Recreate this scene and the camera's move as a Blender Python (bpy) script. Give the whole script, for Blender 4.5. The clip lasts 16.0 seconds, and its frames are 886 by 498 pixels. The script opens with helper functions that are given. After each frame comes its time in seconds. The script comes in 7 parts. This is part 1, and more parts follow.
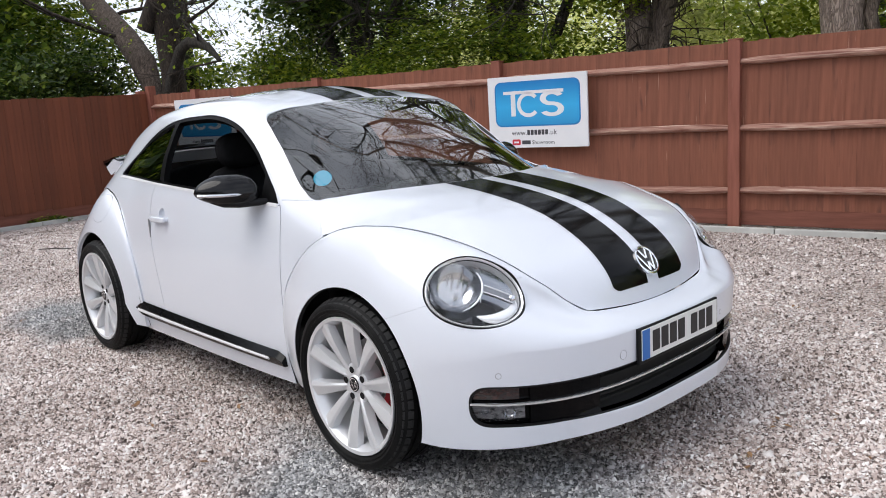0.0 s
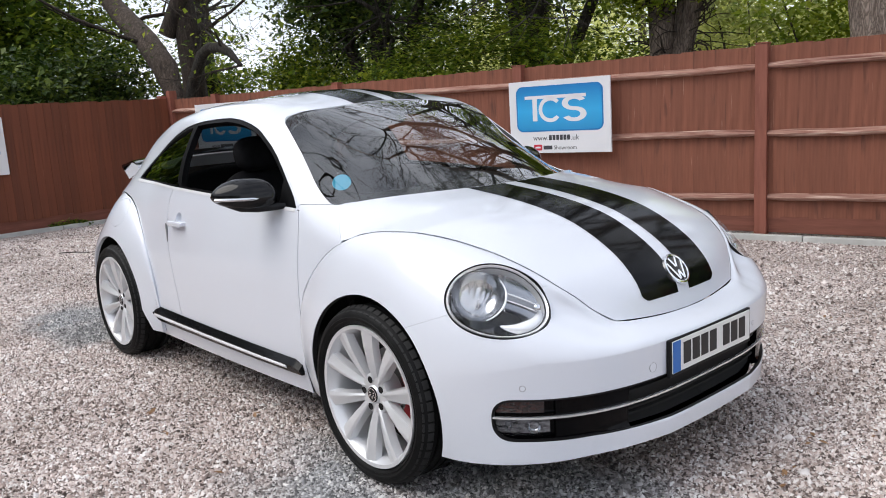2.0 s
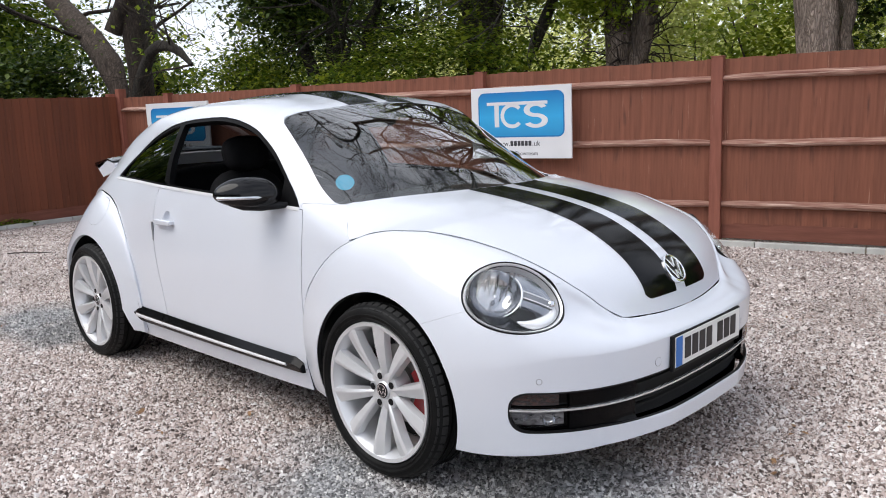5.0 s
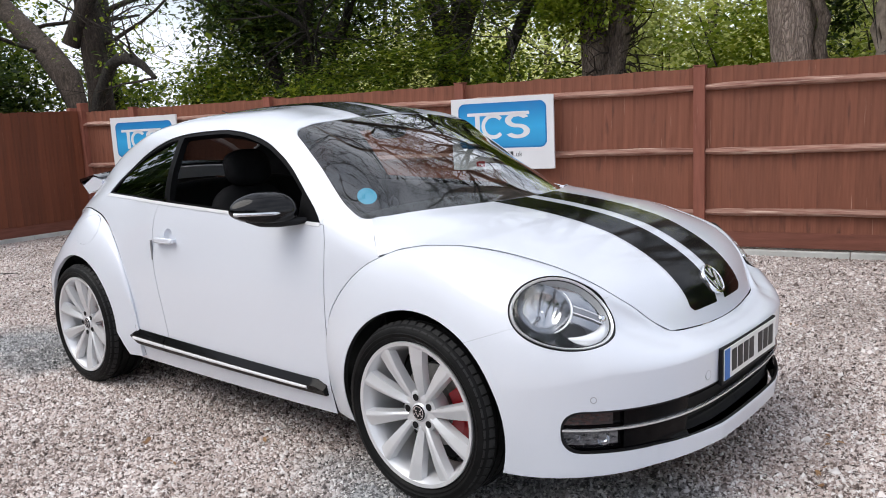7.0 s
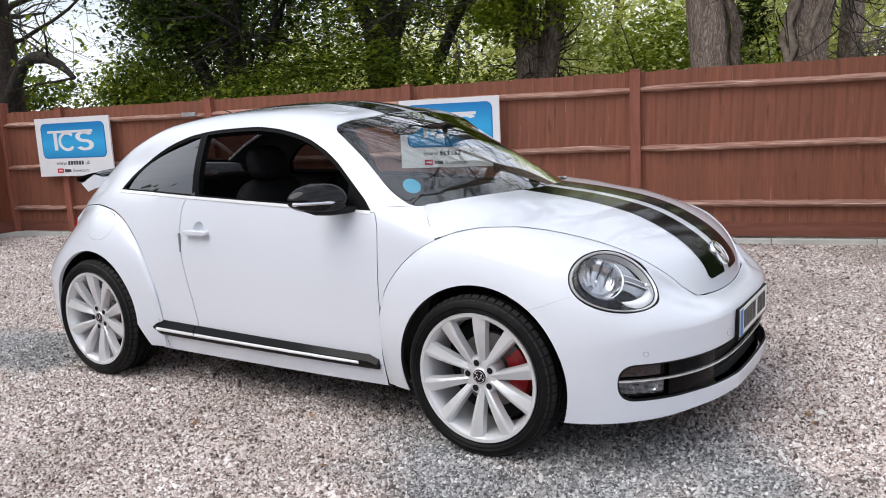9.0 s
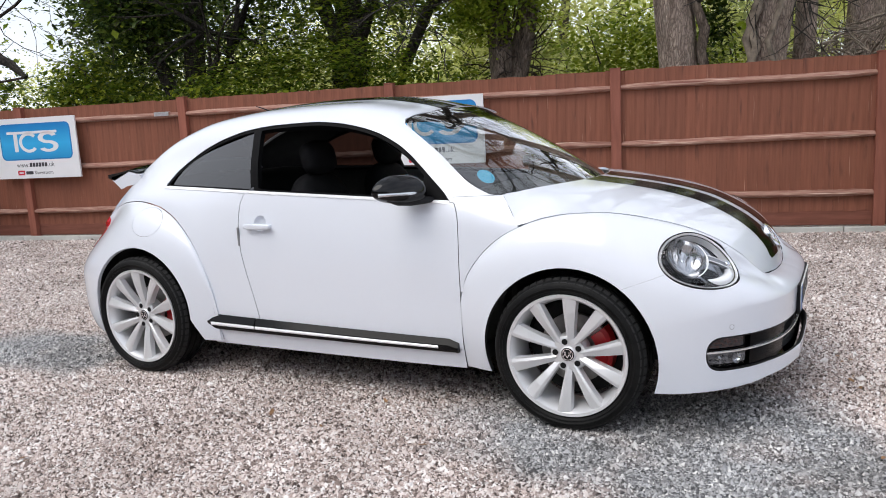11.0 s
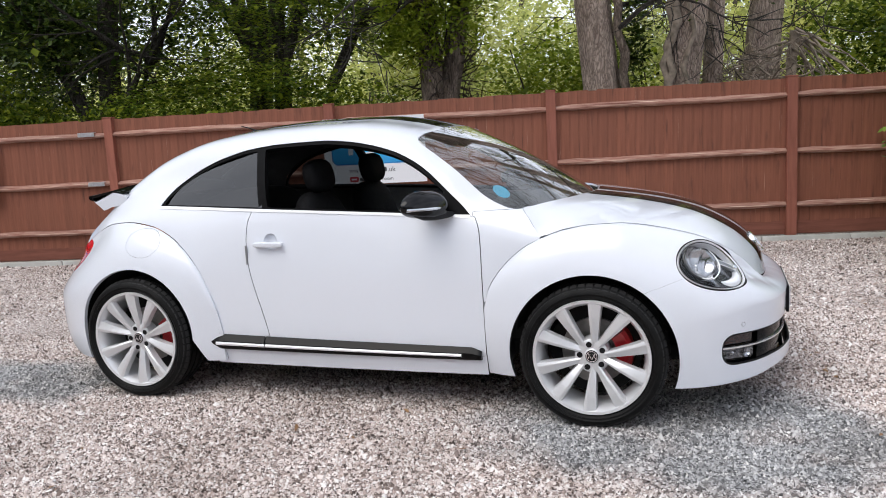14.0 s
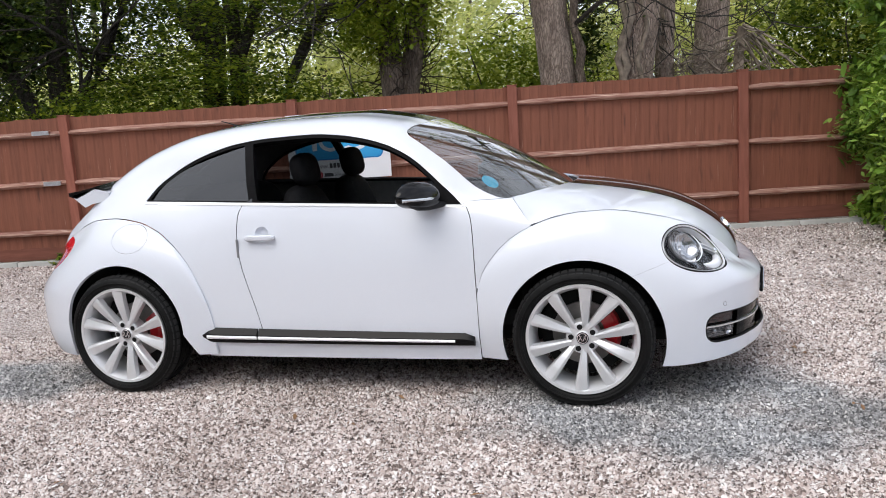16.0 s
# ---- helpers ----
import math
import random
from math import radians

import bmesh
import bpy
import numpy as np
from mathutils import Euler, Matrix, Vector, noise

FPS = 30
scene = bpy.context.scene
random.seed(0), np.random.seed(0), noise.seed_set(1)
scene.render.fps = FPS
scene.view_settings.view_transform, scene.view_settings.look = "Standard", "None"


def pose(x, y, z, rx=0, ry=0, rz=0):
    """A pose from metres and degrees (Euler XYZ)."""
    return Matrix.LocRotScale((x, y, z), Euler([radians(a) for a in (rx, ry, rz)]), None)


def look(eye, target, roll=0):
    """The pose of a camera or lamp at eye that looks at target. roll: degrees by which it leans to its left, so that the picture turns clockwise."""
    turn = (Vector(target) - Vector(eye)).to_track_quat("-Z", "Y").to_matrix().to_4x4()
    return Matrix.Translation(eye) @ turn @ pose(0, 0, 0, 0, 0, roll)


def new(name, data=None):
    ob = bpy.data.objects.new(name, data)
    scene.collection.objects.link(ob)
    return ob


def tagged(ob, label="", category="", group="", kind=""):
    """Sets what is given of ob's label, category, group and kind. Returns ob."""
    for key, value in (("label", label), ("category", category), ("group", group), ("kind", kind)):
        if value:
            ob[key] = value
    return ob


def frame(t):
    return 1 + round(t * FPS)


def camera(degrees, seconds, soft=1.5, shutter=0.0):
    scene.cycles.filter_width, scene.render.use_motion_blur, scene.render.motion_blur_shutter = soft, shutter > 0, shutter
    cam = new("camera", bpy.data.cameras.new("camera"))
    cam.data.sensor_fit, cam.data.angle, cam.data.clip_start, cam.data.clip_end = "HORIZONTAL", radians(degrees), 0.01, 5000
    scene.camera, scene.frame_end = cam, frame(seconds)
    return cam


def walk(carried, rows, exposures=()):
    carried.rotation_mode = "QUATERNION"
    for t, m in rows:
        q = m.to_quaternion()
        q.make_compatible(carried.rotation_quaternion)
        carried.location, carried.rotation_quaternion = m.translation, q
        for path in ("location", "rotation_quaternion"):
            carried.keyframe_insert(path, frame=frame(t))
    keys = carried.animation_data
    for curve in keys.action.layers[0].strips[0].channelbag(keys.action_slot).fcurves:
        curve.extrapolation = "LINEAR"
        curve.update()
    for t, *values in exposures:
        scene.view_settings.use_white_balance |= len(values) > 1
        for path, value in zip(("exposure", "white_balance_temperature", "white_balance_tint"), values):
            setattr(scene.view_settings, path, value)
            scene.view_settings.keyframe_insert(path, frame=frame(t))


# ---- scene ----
cam = camera(58.1, 16.0, soft=0.95)
PATH = [
    (0, (3.654, -2.559, 1.378), (2.208, -1.227, 1.012), -3.6),
    (0.5, (3.633, -2.523, 1.373), (2.178, -1.198, 1.014), -3.5),
    (1, (3.622, -2.493, 1.366), (2.154, -1.182, 1.013), -3.5),
    (1.5, (3.602, -2.474, 1.366), (2.124, -1.173, 1.015), -3.5),
    (2, (3.577, -2.505, 1.365), (2.098, -1.205, 1.016), -3.5),
    (2.5, (3.559, -2.578, 1.37), (2.095, -1.262, 1.018), -3.6),
    (3, (3.53, -2.657, 1.373), (2.09, -1.315, 1.018), -3.5),
    (3.5, (3.497, -2.707, 1.365), (2.083, -1.337, 1.012), -3.3),
    (4, (3.472, -2.733, 1.37), (2.079, -1.341, 1.02), -2.8),
    (6.5, (3.312, -2.822, 1.368), (1.987, -1.36, 1.041), -2.6),
    (7, (3.154, -2.872, 1.375), (1.864, -1.377, 1.055), -2.8),
    (7.5, (3.066, -2.966, 1.379), (1.819, -1.435, 1.061), -3.0),
    (8, (3.019, -3.179, 1.388), (1.825, -1.607, 1.069), -3.2),
    (8.2, (2.993, -3.252, 1.378), (1.825, -1.659, 1.063), -3.0),
    (10.5, (2.504, -3.967, 1.392), (1.557, -2.241, 1.044), -3.3),
    (11, (2.341, -4.029, 1.383), (1.43, -2.28, 1.049), -3.1),
    (11.5, (2.142, -4.066, 1.399), (1.271, -2.294, 1.084), -2.8),
    (12, (2.049, -4.176, 1.406), (1.222, -2.379, 1.108), -2.6),
    (12.5, (1.978, -4.39, 1.407), (1.202, -2.569, 1.118), -2.5),
    (13, (1.923, -4.455, 1.406), (1.194, -2.614, 1.119), -2.5),
    (13.5, (1.868, -4.408, 1.405), (1.18, -2.553, 1.112), -2.8),
    (14, (1.818, -4.424, 1.405), (1.166, -2.557, 1.107), -3.2),
    (14.5, (1.723, -4.501, 1.399), (1.11, -2.62, 1.102), -3.5),
    (15, (1.665, -4.565, 1.411), (1.088, -2.674, 1.108), -3.6),
    (15.5, (1.639, -4.593, 1.414), (1.098, -2.693, 1.103), -3.6),
    (16, (1.627, -4.599, 1.398), (1.106, -2.694, 1.084), -3.7),
]
walk(cam, [(t, look(eye, target, roll)) for t, eye, target, roll in PATH])

# ---- world and light: a bright overcast sky ----
world = bpy.data.worlds.new("sky")
scene.world = world
world.use_nodes = True
wn, wl = world.node_tree.nodes, world.node_tree.links
wn.clear()
w_out = wn.new("ShaderNodeOutputWorld")
w_bg = wn.new("ShaderNodeBackground")
w_sky = wn.new("ShaderNodeTexSky")
w_sky.sky_type = "NISHITA"
w_sky.sun_disc = False
w_sky.sun_elevation = radians(52)
w_sky.sun_rotation = radians(200)
w_sky.air_density, w_sky.dust_density = 1.0, 2.0
w_scale = wn.new("ShaderNodeVectorMath")
w_scale.operation = "SCALE"
w_scale.inputs["Scale"].default_value = 0.11
w_co = wn.new("ShaderNodeTexCoord")
w_map = wn.new("ShaderNodeMapping")
w_map.inputs["Scale"].default_value = (1.0, 1.0, 2.2)
w_noise = wn.new("ShaderNodeTexNoise")
w_noise.inputs["Scale"].default_value = 2.2
w_noise.inputs["Detail"].default_value = 6
w_ramp = wn.new("ShaderNodeValToRGB")
w_ramp.color_ramp.elements[0].position = 0.36
w_ramp.color_ramp.elements[0].color = (0.45, 0.45, 0.45, 1)
w_ramp.color_ramp.elements[1].position = 0.62
w_ramp.color_ramp.elements[1].color = (1, 1, 1, 1)
w_mix = wn.new("ShaderNodeMixRGB")
w_mix.inputs["Color2"].default_value = (1.05, 1.10, 1.23, 1)
wl.new(w_co.outputs["Generated"], w_map.inputs["Vector"])
wl.new(w_map.outputs["Vector"], w_noise.inputs["Vector"])
wl.new(w_noise.outputs["Fac"], w_ramp.inputs["Fac"])
wl.new(w_sky.outputs["Color"], w_scale.inputs[0])
wl.new(w_scale.outputs["Vector"], w_mix.inputs["Color1"])
wl.new(w_ramp.outputs["Color"], w_mix.inputs["Fac"])
wl.new(w_mix.outputs["Color"], w_bg.inputs["Color"])
w_bg.inputs["Strength"].default_value = 1.0
wl.new(w_bg.outputs["Background"], w_out.inputs["Surface"])

sun_data = bpy.data.lights.new("sun", "SUN")
sun_data.energy, sun_data.angle, sun_data.color = 1.55, radians(48), (1.0, 0.965, 0.91)
sun = new("sun", sun_data)
sun.matrix_world = look((0, 0, 20), (0 + 0.28 * 8, 0 + 0.50 * 8, 20 - 0.82 * 8))
scene.view_settings.exposure = 0.33


# ---- materials ----
def material(name, color, rough=0.5, metal=0.0, coat=0.0, spec=0.5):
    m = bpy.data.materials.new(name)
    m.use_nodes = True
    b = m.node_tree.nodes["Principled BSDF"]
    b.inputs["Base Color"].default_value = (*color, 1)
    b.inputs["Roughness"].default_value = rough
    b.inputs["Metallic"].default_value = metal
    b.inputs["Coat Weight"].default_value = coat
    b.inputs["Coat Roughness"].default_value = 0.03
    b.inputs["Specular IOR Level"].default_value = spec
    return m


def nodes_of(m):
    return m.node_tree.nodes, m.node_tree.links, m.node_tree.nodes["Principled BSDF"]


def ramp(n, stops):
    r = n.new("ShaderNodeValToRGB")
    el = r.color_ramp.elements
    while len(el) < len(stops):
        el.new(0.5)
    for e, (p, c) in zip(el, stops):
        e.position, e.color = p, (*c, 1)
    return r


def noise_tex(n, l, scale, detail=4, stretch=None, rough=0.55):
    t = n.new("ShaderNodeTexNoise")
    t.inputs["Scale"].default_value, t.inputs["Detail"].default_value, t.inputs["Roughness"].default_value = scale, detail, rough
    co = n.new("ShaderNodeTexCoord")
    mp = n.new("ShaderNodeMapping")
    mp.inputs["Scale"].default_value = stretch or (1, 1, 1)
    l.new(co.outputs["Object"], mp.inputs["Vector"])
    l.new(mp.outputs["Vector"], t.inputs["Vector"])
    return t


def mottled(name, c1, c2, rough=0.6, scale=8.0, bump=0.2, bump_scale=60.0, stretch=None, metal=0.0, spec=0.5, island=0.0, per_object=0.0, distance=0.01):
    """Two colours mixed by coarse noise, fine noise as relief; lightness varied per piece."""
    m = material(name, c1, rough, metal, 0.0, spec)
    n, l, b = nodes_of(m)
    t = noise_tex(n, l, scale, 6, stretch)
    r = ramp(n, [(0.3, c1), (0.7, c2)])
    l.new(t.outputs["Fac"], r.inputs["Fac"])
    out = r.outputs["Color"]
    if island or per_object:
        h = n.new("ShaderNodeHueSaturation")
        mr = n.new("ShaderNodeMapRange")
        k = island or per_object
        mr.inputs["To Min"].default_value, mr.inputs["To Max"].default_value = 1 - k, 1 + k
        if island:
            src = n.new("ShaderNodeNewGeometry").outputs["Random Per Island"]
        else:
            src = n.new("ShaderNodeObjectInfo").outputs["Random"]
        l.new(src, mr.inputs["Value"])
        l.new(mr.outputs["Result"], h.inputs["Value"])
        l.new(out, h.inputs["Color"])
        out = h.outputs["Color"]
    l.new(out, b.inputs["Base Color"])
    if bump:
        t2 = noise_tex(n, l, bump_scale, 5, stretch)
        bp = n.new("ShaderNodeBump")
        bp.inputs["Strength"].default_value, bp.inputs["Distance"].default_value = bump, distance
        l.new(t2.outputs["Fac"], bp.inputs["Height"])
        l.new(bp.outputs["Normal"], b.inputs["Normal"])
    return m


def glass(name, tint, alpha_tint=0.5, rough=0.0):
    """Thin pane: a clear tinted body under a mirror-like skin."""
    m = bpy.data.materials.new(name)
    m.use_nodes = True
    n, l = m.node_tree.nodes, m.node_tree.links
    n.clear()
    o = n.new("ShaderNodeOutputMaterial")
    mix = n.new("ShaderNodeMixShader")
    tr = n.new("ShaderNodeBsdfTransparent")
    tr.inputs["Color"].default_value = (*tint, 1)
    gl = n.new("ShaderNodeBsdfGlossy")
    gl.inputs["Roughness"].default_value = rough
    fr = n.new("ShaderNodeLayerWeight")
    curve = n.new("ShaderNodeMath")
    curve.operation = "POWER"
    curve.inputs[1].default_value = 5.0
    boost = n.new("ShaderNodeMath")
    boost.operation = "MULTIPLY_ADD"
    boost.use_clamp = True
    boost.inputs[1].default_value, boost.inputs[2].default_value = 0.957 * alpha_tint, 0.043 * alpha_tint
    l.new(fr.outputs["Facing"], curve.inputs[0])
    l.new(curve.outputs["Value"], boost.inputs[0])
    l.new(boost.outputs["Value"], mix.inputs["Fac"])
    l.new(tr.outputs["BSDF"], mix.inputs[1])
    l.new(gl.outputs["BSDF"], mix.inputs[2])
    l.new(mix.outputs["Shader"], o.inputs["Surface"])
    return m


M_white = material("white_paint", (0.80, 0.80, 0.81), 0.32, 0.0, 1.0)
nn, ll, bb = nodes_of(M_white)
tt = noise_tex(nn, ll, 900, 2)
rr = ramp(nn, [(0.35, (0.63, 0.66, 0.725)), (0.65, (0.71, 0.735, 0.79))])
ll.new(tt.outputs["Fac"], rr.inputs["Fac"])
ll.new(rr.outputs["Color"], bb.inputs["Base Color"])
M_stripe = material("black_vinyl", (0.003, 0.003, 0.0035), 0.12, 0.0, 0.0, 0.16)
M_gloss = material("gloss_black", (0.003, 0.003, 0.0035), 0.05, 0.0, 0.0, 0.3)
M_blank = material("black_blank", (0.002, 0.002, 0.0025), 0.12, 0.0, 0.0, 0.12)
M_sill = material("sill_gloss", (0.004, 0.004, 0.0045), 0.12, 0.0, 0.0, 0.14)
M_plastic = mottled("black_plastic", (0.005, 0.005, 0.0055), (0.010, 0.010, 0.011), 0.5, 30, 0.1, 300, spec=0.2)
M_rubber = mottled("rubber_seal", (0.003, 0.003, 0.0034), (0.006, 0.006, 0.0065), 0.5, 20, 0.05, 200, spec=0.05)
M_tyre = mottled("tyre_rubber", (0.0045, 0.0045, 0.0047), (0.011, 0.011, 0.0108), 0.5, 12, 0.15, 200, spec=0.11)
M_tread = mottled("tread_rubber", (0.012, 0.012, 0.0122), (0.024, 0.024, 0.0238), 0.6, 12, 0.15, 200, spec=0.25)
# liners and black parts; also shade painted on the white panels' folded edges
M_liner_shade = material("liner_and_gap_shade", (0.006, 0.006, 0.006), 0.9)
M_chrome = material("chrome", (0.82, 0.83, 0.85), 0.08, 1.0)
M_satin = material("brushed_trim", (0.62, 0.63, 0.65), 0.25, 1.0)
M_alloy = material("silver_alloy", (0.68, 0.685, 0.70), 0.34, 0.4, 0.4)
M_disc = mottled("brake_disc", (0.22, 0.215, 0.21), (0.3, 0.29, 0.28), 0.35, 30, 0.1, 200, metal=0.8)
M_red = material("caliper_red", (0.48, 0.006, 0.012), 0.35, 0.0, 0.5)
M_glass = glass("clear_glass", (0.55, 0.60, 0.58), 3.6)
M_reartint = glass("rear_tint_glass", (0.10, 0.11, 0.115), 1.2)
M_tint = glass("privacy_glass", (0.10, 0.11, 0.115), 2.4)
M_lens = glass("lamp_lens", (0.95, 0.96, 0.97), 0.8)
M_reflector = material("lamp_reflector", (0.72, 0.73, 0.75), 0.16, 1.0)
M_beam = material("beam_bowl", (0.50, 0.505, 0.52), 0.12, 1.0)
M_lampbowl = material("lamp_bowl", (0.36, 0.365, 0.38), 0.12, 1.0)
M_facet = mottled("faceted_reflector", (0.010, 0.011, 0.012), (0.36, 0.36, 0.38), 0.12, 38, 0.6, 70, (1, 1, 1.6), metal=0.7)
M_trimlight = material("polished_trim", (0.90, 0.905, 0.92), 0.22, 0.2)
M_trim = material("bright_trim", (0.80, 0.81, 0.83), 0.22, 0.75)
M_surround = material("lamp_surround", (0.85, 0.855, 0.87), 0.2, 0.45)
M_lampdark = material("lamp_housing", (0.24, 0.245, 0.26), 0.3, 0.5)
M_amber = mottled("amber_lens", (0.003, 0.0015, 0.0015), (0.045, 0.016, 0.012), 0.15, 45, 0.4, 120, (1, 1, 3))
M_taillight = material("red_lens", (0.55, 0.010, 0.018), 0.12, 0.0, 0.6)
M_fabric = mottled("black_upholstery", (0.005, 0.005, 0.0058), (0.010, 0.010, 0.0115), 0.75, 25, 0.3, 500, spec=0.12)
M_cabin = mottled("dark_cabin_trim", (0.015, 0.015, 0.017), (0.028, 0.028, 0.03), 0.6, 15, 0.1, 300)
M_greytrim = mottled("grey_cabin_trim", (0.20, 0.20, 0.205), (0.25, 0.25, 0.255), 0.55, 20, 0.1, 300)
M_plate = material("plate_reflective", (0.72, 0.72, 0.70), 0.35)
M_ink = material("black_ink", (0.01, 0.01, 0.012), 0.45)
M_blue = material("plate_blue", (0.02, 0.14, 0.46), 0.4)
M_sticker = material("sticker_blue", (0.10, 0.62, 0.95), 0.4)


# ---- geometry helpers ----
def spline(xs, ys):
    """A smooth curve through (xs, ys) that does not overshoot."""
    x, y = np.array(xs, float), np.array(ys, float)
    h, d = np.diff(x), np.diff(y) / np.diff(x)
    m = np.zeros(len(x))
    m[0], m[-1] = d[0], d[-1]
    for i in range(1, len(x) - 1):
        if d[i - 1] * d[i] > 0:
            w1, w2 = 2 * h[i] + h[i - 1], h[i] + 2 * h[i - 1]
            m[i] = (w1 + w2) / (w1 / d[i - 1] + w2 / d[i])

    def f(v):
        v = np.asarray(v, float)
        i = np.clip(np.searchsorted(x, v) - 1, 0, len(h) - 1)
        t = (np.clip(v, x[0], x[-1]) - x[i]) / h[i]
        a = (2 * t**3 - 3 * t**2 + 1) * y[i] + (t**3 - 2 * t**2 + t) * h[i] * m[i]
        b = (3 * t**2 - 2 * t**3) * y[i + 1] + (t**3 - t**2) * h[i] * m[i + 1]
        return a + b

    return f


def smooth_min(*values, k=0.02):
    out = values[0]
    for v in values[1:]:
        h = np.clip(0.5 + 0.5 * (v - out) / k, 0, 1)
        out = v * (1 - h) + out * h - k * h * (1 - h)
    return out


def mesh_object(name, verts, faces, mat, parent=None, smooth=True, label="", normals=None, mats=None, face_mats=None):
    me = bpy.data.meshes.new(name)
    me.from_pydata([tuple(map(float, v)) for v in verts], [], [tuple(map(int, f)) for f in faces])
    for m in mats or [mat]:
        me.materials.append(m)
    if face_mats is not None:
        me.polygons.foreach_set("material_index", np.array(face_mats, np.int32))
    if smooth:
        me.polygons.foreach_set("use_smooth", np.ones(len(me.polygons), bool))
    me.update()
    if normals is not None:
        me.normals_split_custom_set_from_vertices([tuple(map(float, n)) for n in normals])
    ob = new(name, me)
    if parent is not None:
        ob.parent = parent
    return tagged(ob, label)


def part(name, bm, mat, parent=None, label="", smooth=False):
    """Links a bmesh as one mesh object under a thing or a part."""
    me = bpy.data.meshes.new(name)
    bmesh.ops.recalc_face_normals(bm, faces=bm.faces)
    bm.to_mesh(me)
    bm.free()
    me.materials.append(mat)
    if smooth:
        me.polygons.foreach_set("use_smooth", np.ones(len(me.polygons), bool))
        me.set_sharp_from_angle(angle=radians(38))
    ob = new(name, me)
    if parent is not None:
        ob.parent = parent
    return tagged(ob, label)


def panel(name, surf, us, vs, conds, mat, parent, side=-1, both=False, depth=0.012, offset=0.0, label="", inner=None, lip=0.003):
    """A pressed panel: the stretch of a surface on which all conds are positive, with folded edges and a back.
    surf(u, v) gives points with y >= 0; side -1 lays it on the right of the car, +1 on the left; both joins the two halves."""
    us, vs = np.asarray(us, float), np.asarray(vs, float)
    nu, nv = len(us), len(vs)
    uv = np.stack(np.meshgrid(us, vs, indexing="ij"), -1).reshape(-1, 2)
    idx = np.arange(nu * nv).reshape(nu, nv)
    faces = np.stack([idx[:-1, :-1], idx[1:, :-1], idx[1:, 1:], idx[:-1, 1:]], -1).reshape(-1, 4).tolist()
    uv = [tuple(p) for p in uv]
    for cond in conds:
        a = np.array(uv)
        val = cond(a[:, 0], a[:, 1], surf(a[:, 0], a[:, 1]))
        val = np.where(np.abs(val) < 1e-7, 1e-7, val)
        inside = val > 0
        cuts, kept, edges = {}, [], []
        for f in faces:
            k = inside[f]
            if k.all():
                kept.append(f)
            elif k.any():
                g = []
                for i, p in enumerate(f):
                    q = f[(i + 1) % len(f)]
                    if inside[p]:
                        g.append(p)
                    if inside[p] != inside[q]:
                        key = (min(p, q), max(p, q))
                        if key not in cuts:
                            cuts[key] = len(uv) + len(edges)
                            edges.append(key)
                        g.append(cuts[key])
                if len(g) >= 3:
                    kept.append(g)
        if edges:
            e = np.array(edges)
            pa, pb, va, vb = a[e[:, 0]], a[e[:, 1]], val[e[:, 0]], val[e[:, 1]]
            lo, hi, vlo, vhi = pa.copy(), pb.copy(), va.copy(), vb.copy()
            for _ in range(4):
                t = (vlo / (vlo - vhi))[:, None]
                mid = lo + (hi - lo) * np.clip(t, 0.02, 0.98)
                vm = cond(mid[:, 0], mid[:, 1], surf(mid[:, 0], mid[:, 1]))
                same = (vm > 0) == (vlo > 0)
                lo[same], vlo[same] = mid[same], vm[same]
                hi[~same], vhi[~same] = mid[~same], vm[~same]
            den = vlo - vhi
            t = np.where(np.abs(den) > 1e-12, vlo / np.where(np.abs(den) > 1e-12, den, 1), 0.5)[:, None]
            uv += [tuple(p) for p in lo + (hi - lo) * np.clip(t, 0, 1)]
        faces = kept
    used = sorted({p for f in faces for p in f})
    remap = {p: i for i, p in enumerate(used)}
    faces = [[remap[p] for p in f] for f in faces]
    a = np.array([uv[p] for p in used])
    eu, ev = 1e-3 * (us[-1] - us[0]), 1e-3 * (vs[-1] - vs[0])
    P = surf(a[:, 0], a[:, 1])
    ulo, uhi = np.clip(a[:, 0] - eu, us[0], us[-1]), np.clip(a[:, 0] + eu, us[0], us[-1])
    vlo, vhi = np.clip(a[:, 1] - ev, vs[0], vs[-1]), np.clip(a[:, 1] + ev, vs[0], vs[-1])
    N = np.cross(surf(uhi, a[:, 1]) - surf(ulo, a[:, 1]), surf(a[:, 0], vhi) - surf(a[:, 0], vlo))
    size = np.linalg.norm(N, axis=1, keepdims=True)
    N = N / np.maximum(size, 1e-12)
    out = np.stack([P[:, 0] * 0.12, P[:, 1], P[:, 2] - 0.55], -1)
    flip = (N * out).sum() < 0
    if flip:
        N = -N
    # the order of the corners follows the outward side
    fa = np.array([f[:3] for f in faces])
    wind = (np.cross(P[fa[:, 1]] - P[fa[:, 0]], P[fa[:, 2]] - P[fa[:, 0]]) * N[fa[:, 0]]).sum()
    if wind < 0:
        faces = [f[::-1] for f in faces]
    P = P + N * offset
    count = {}
    for f in faces:
        for i, p in enumerate(f):
            q = f[(i + 1) % len(f)]
            count[(p, q)] = 1
    rim = [(p, q) for p, q in count if (q, p) not in count]
    if both:
        rim = [(p, q) for p, q in rim if abs(P[p, 1]) > 1e-4 or abs(P[q, 1]) > 1e-4]
    n0 = len(P)
    verts, norms, fs = [P], [N], [list(f) for f in faces]
    fm = [0] * len(fs)
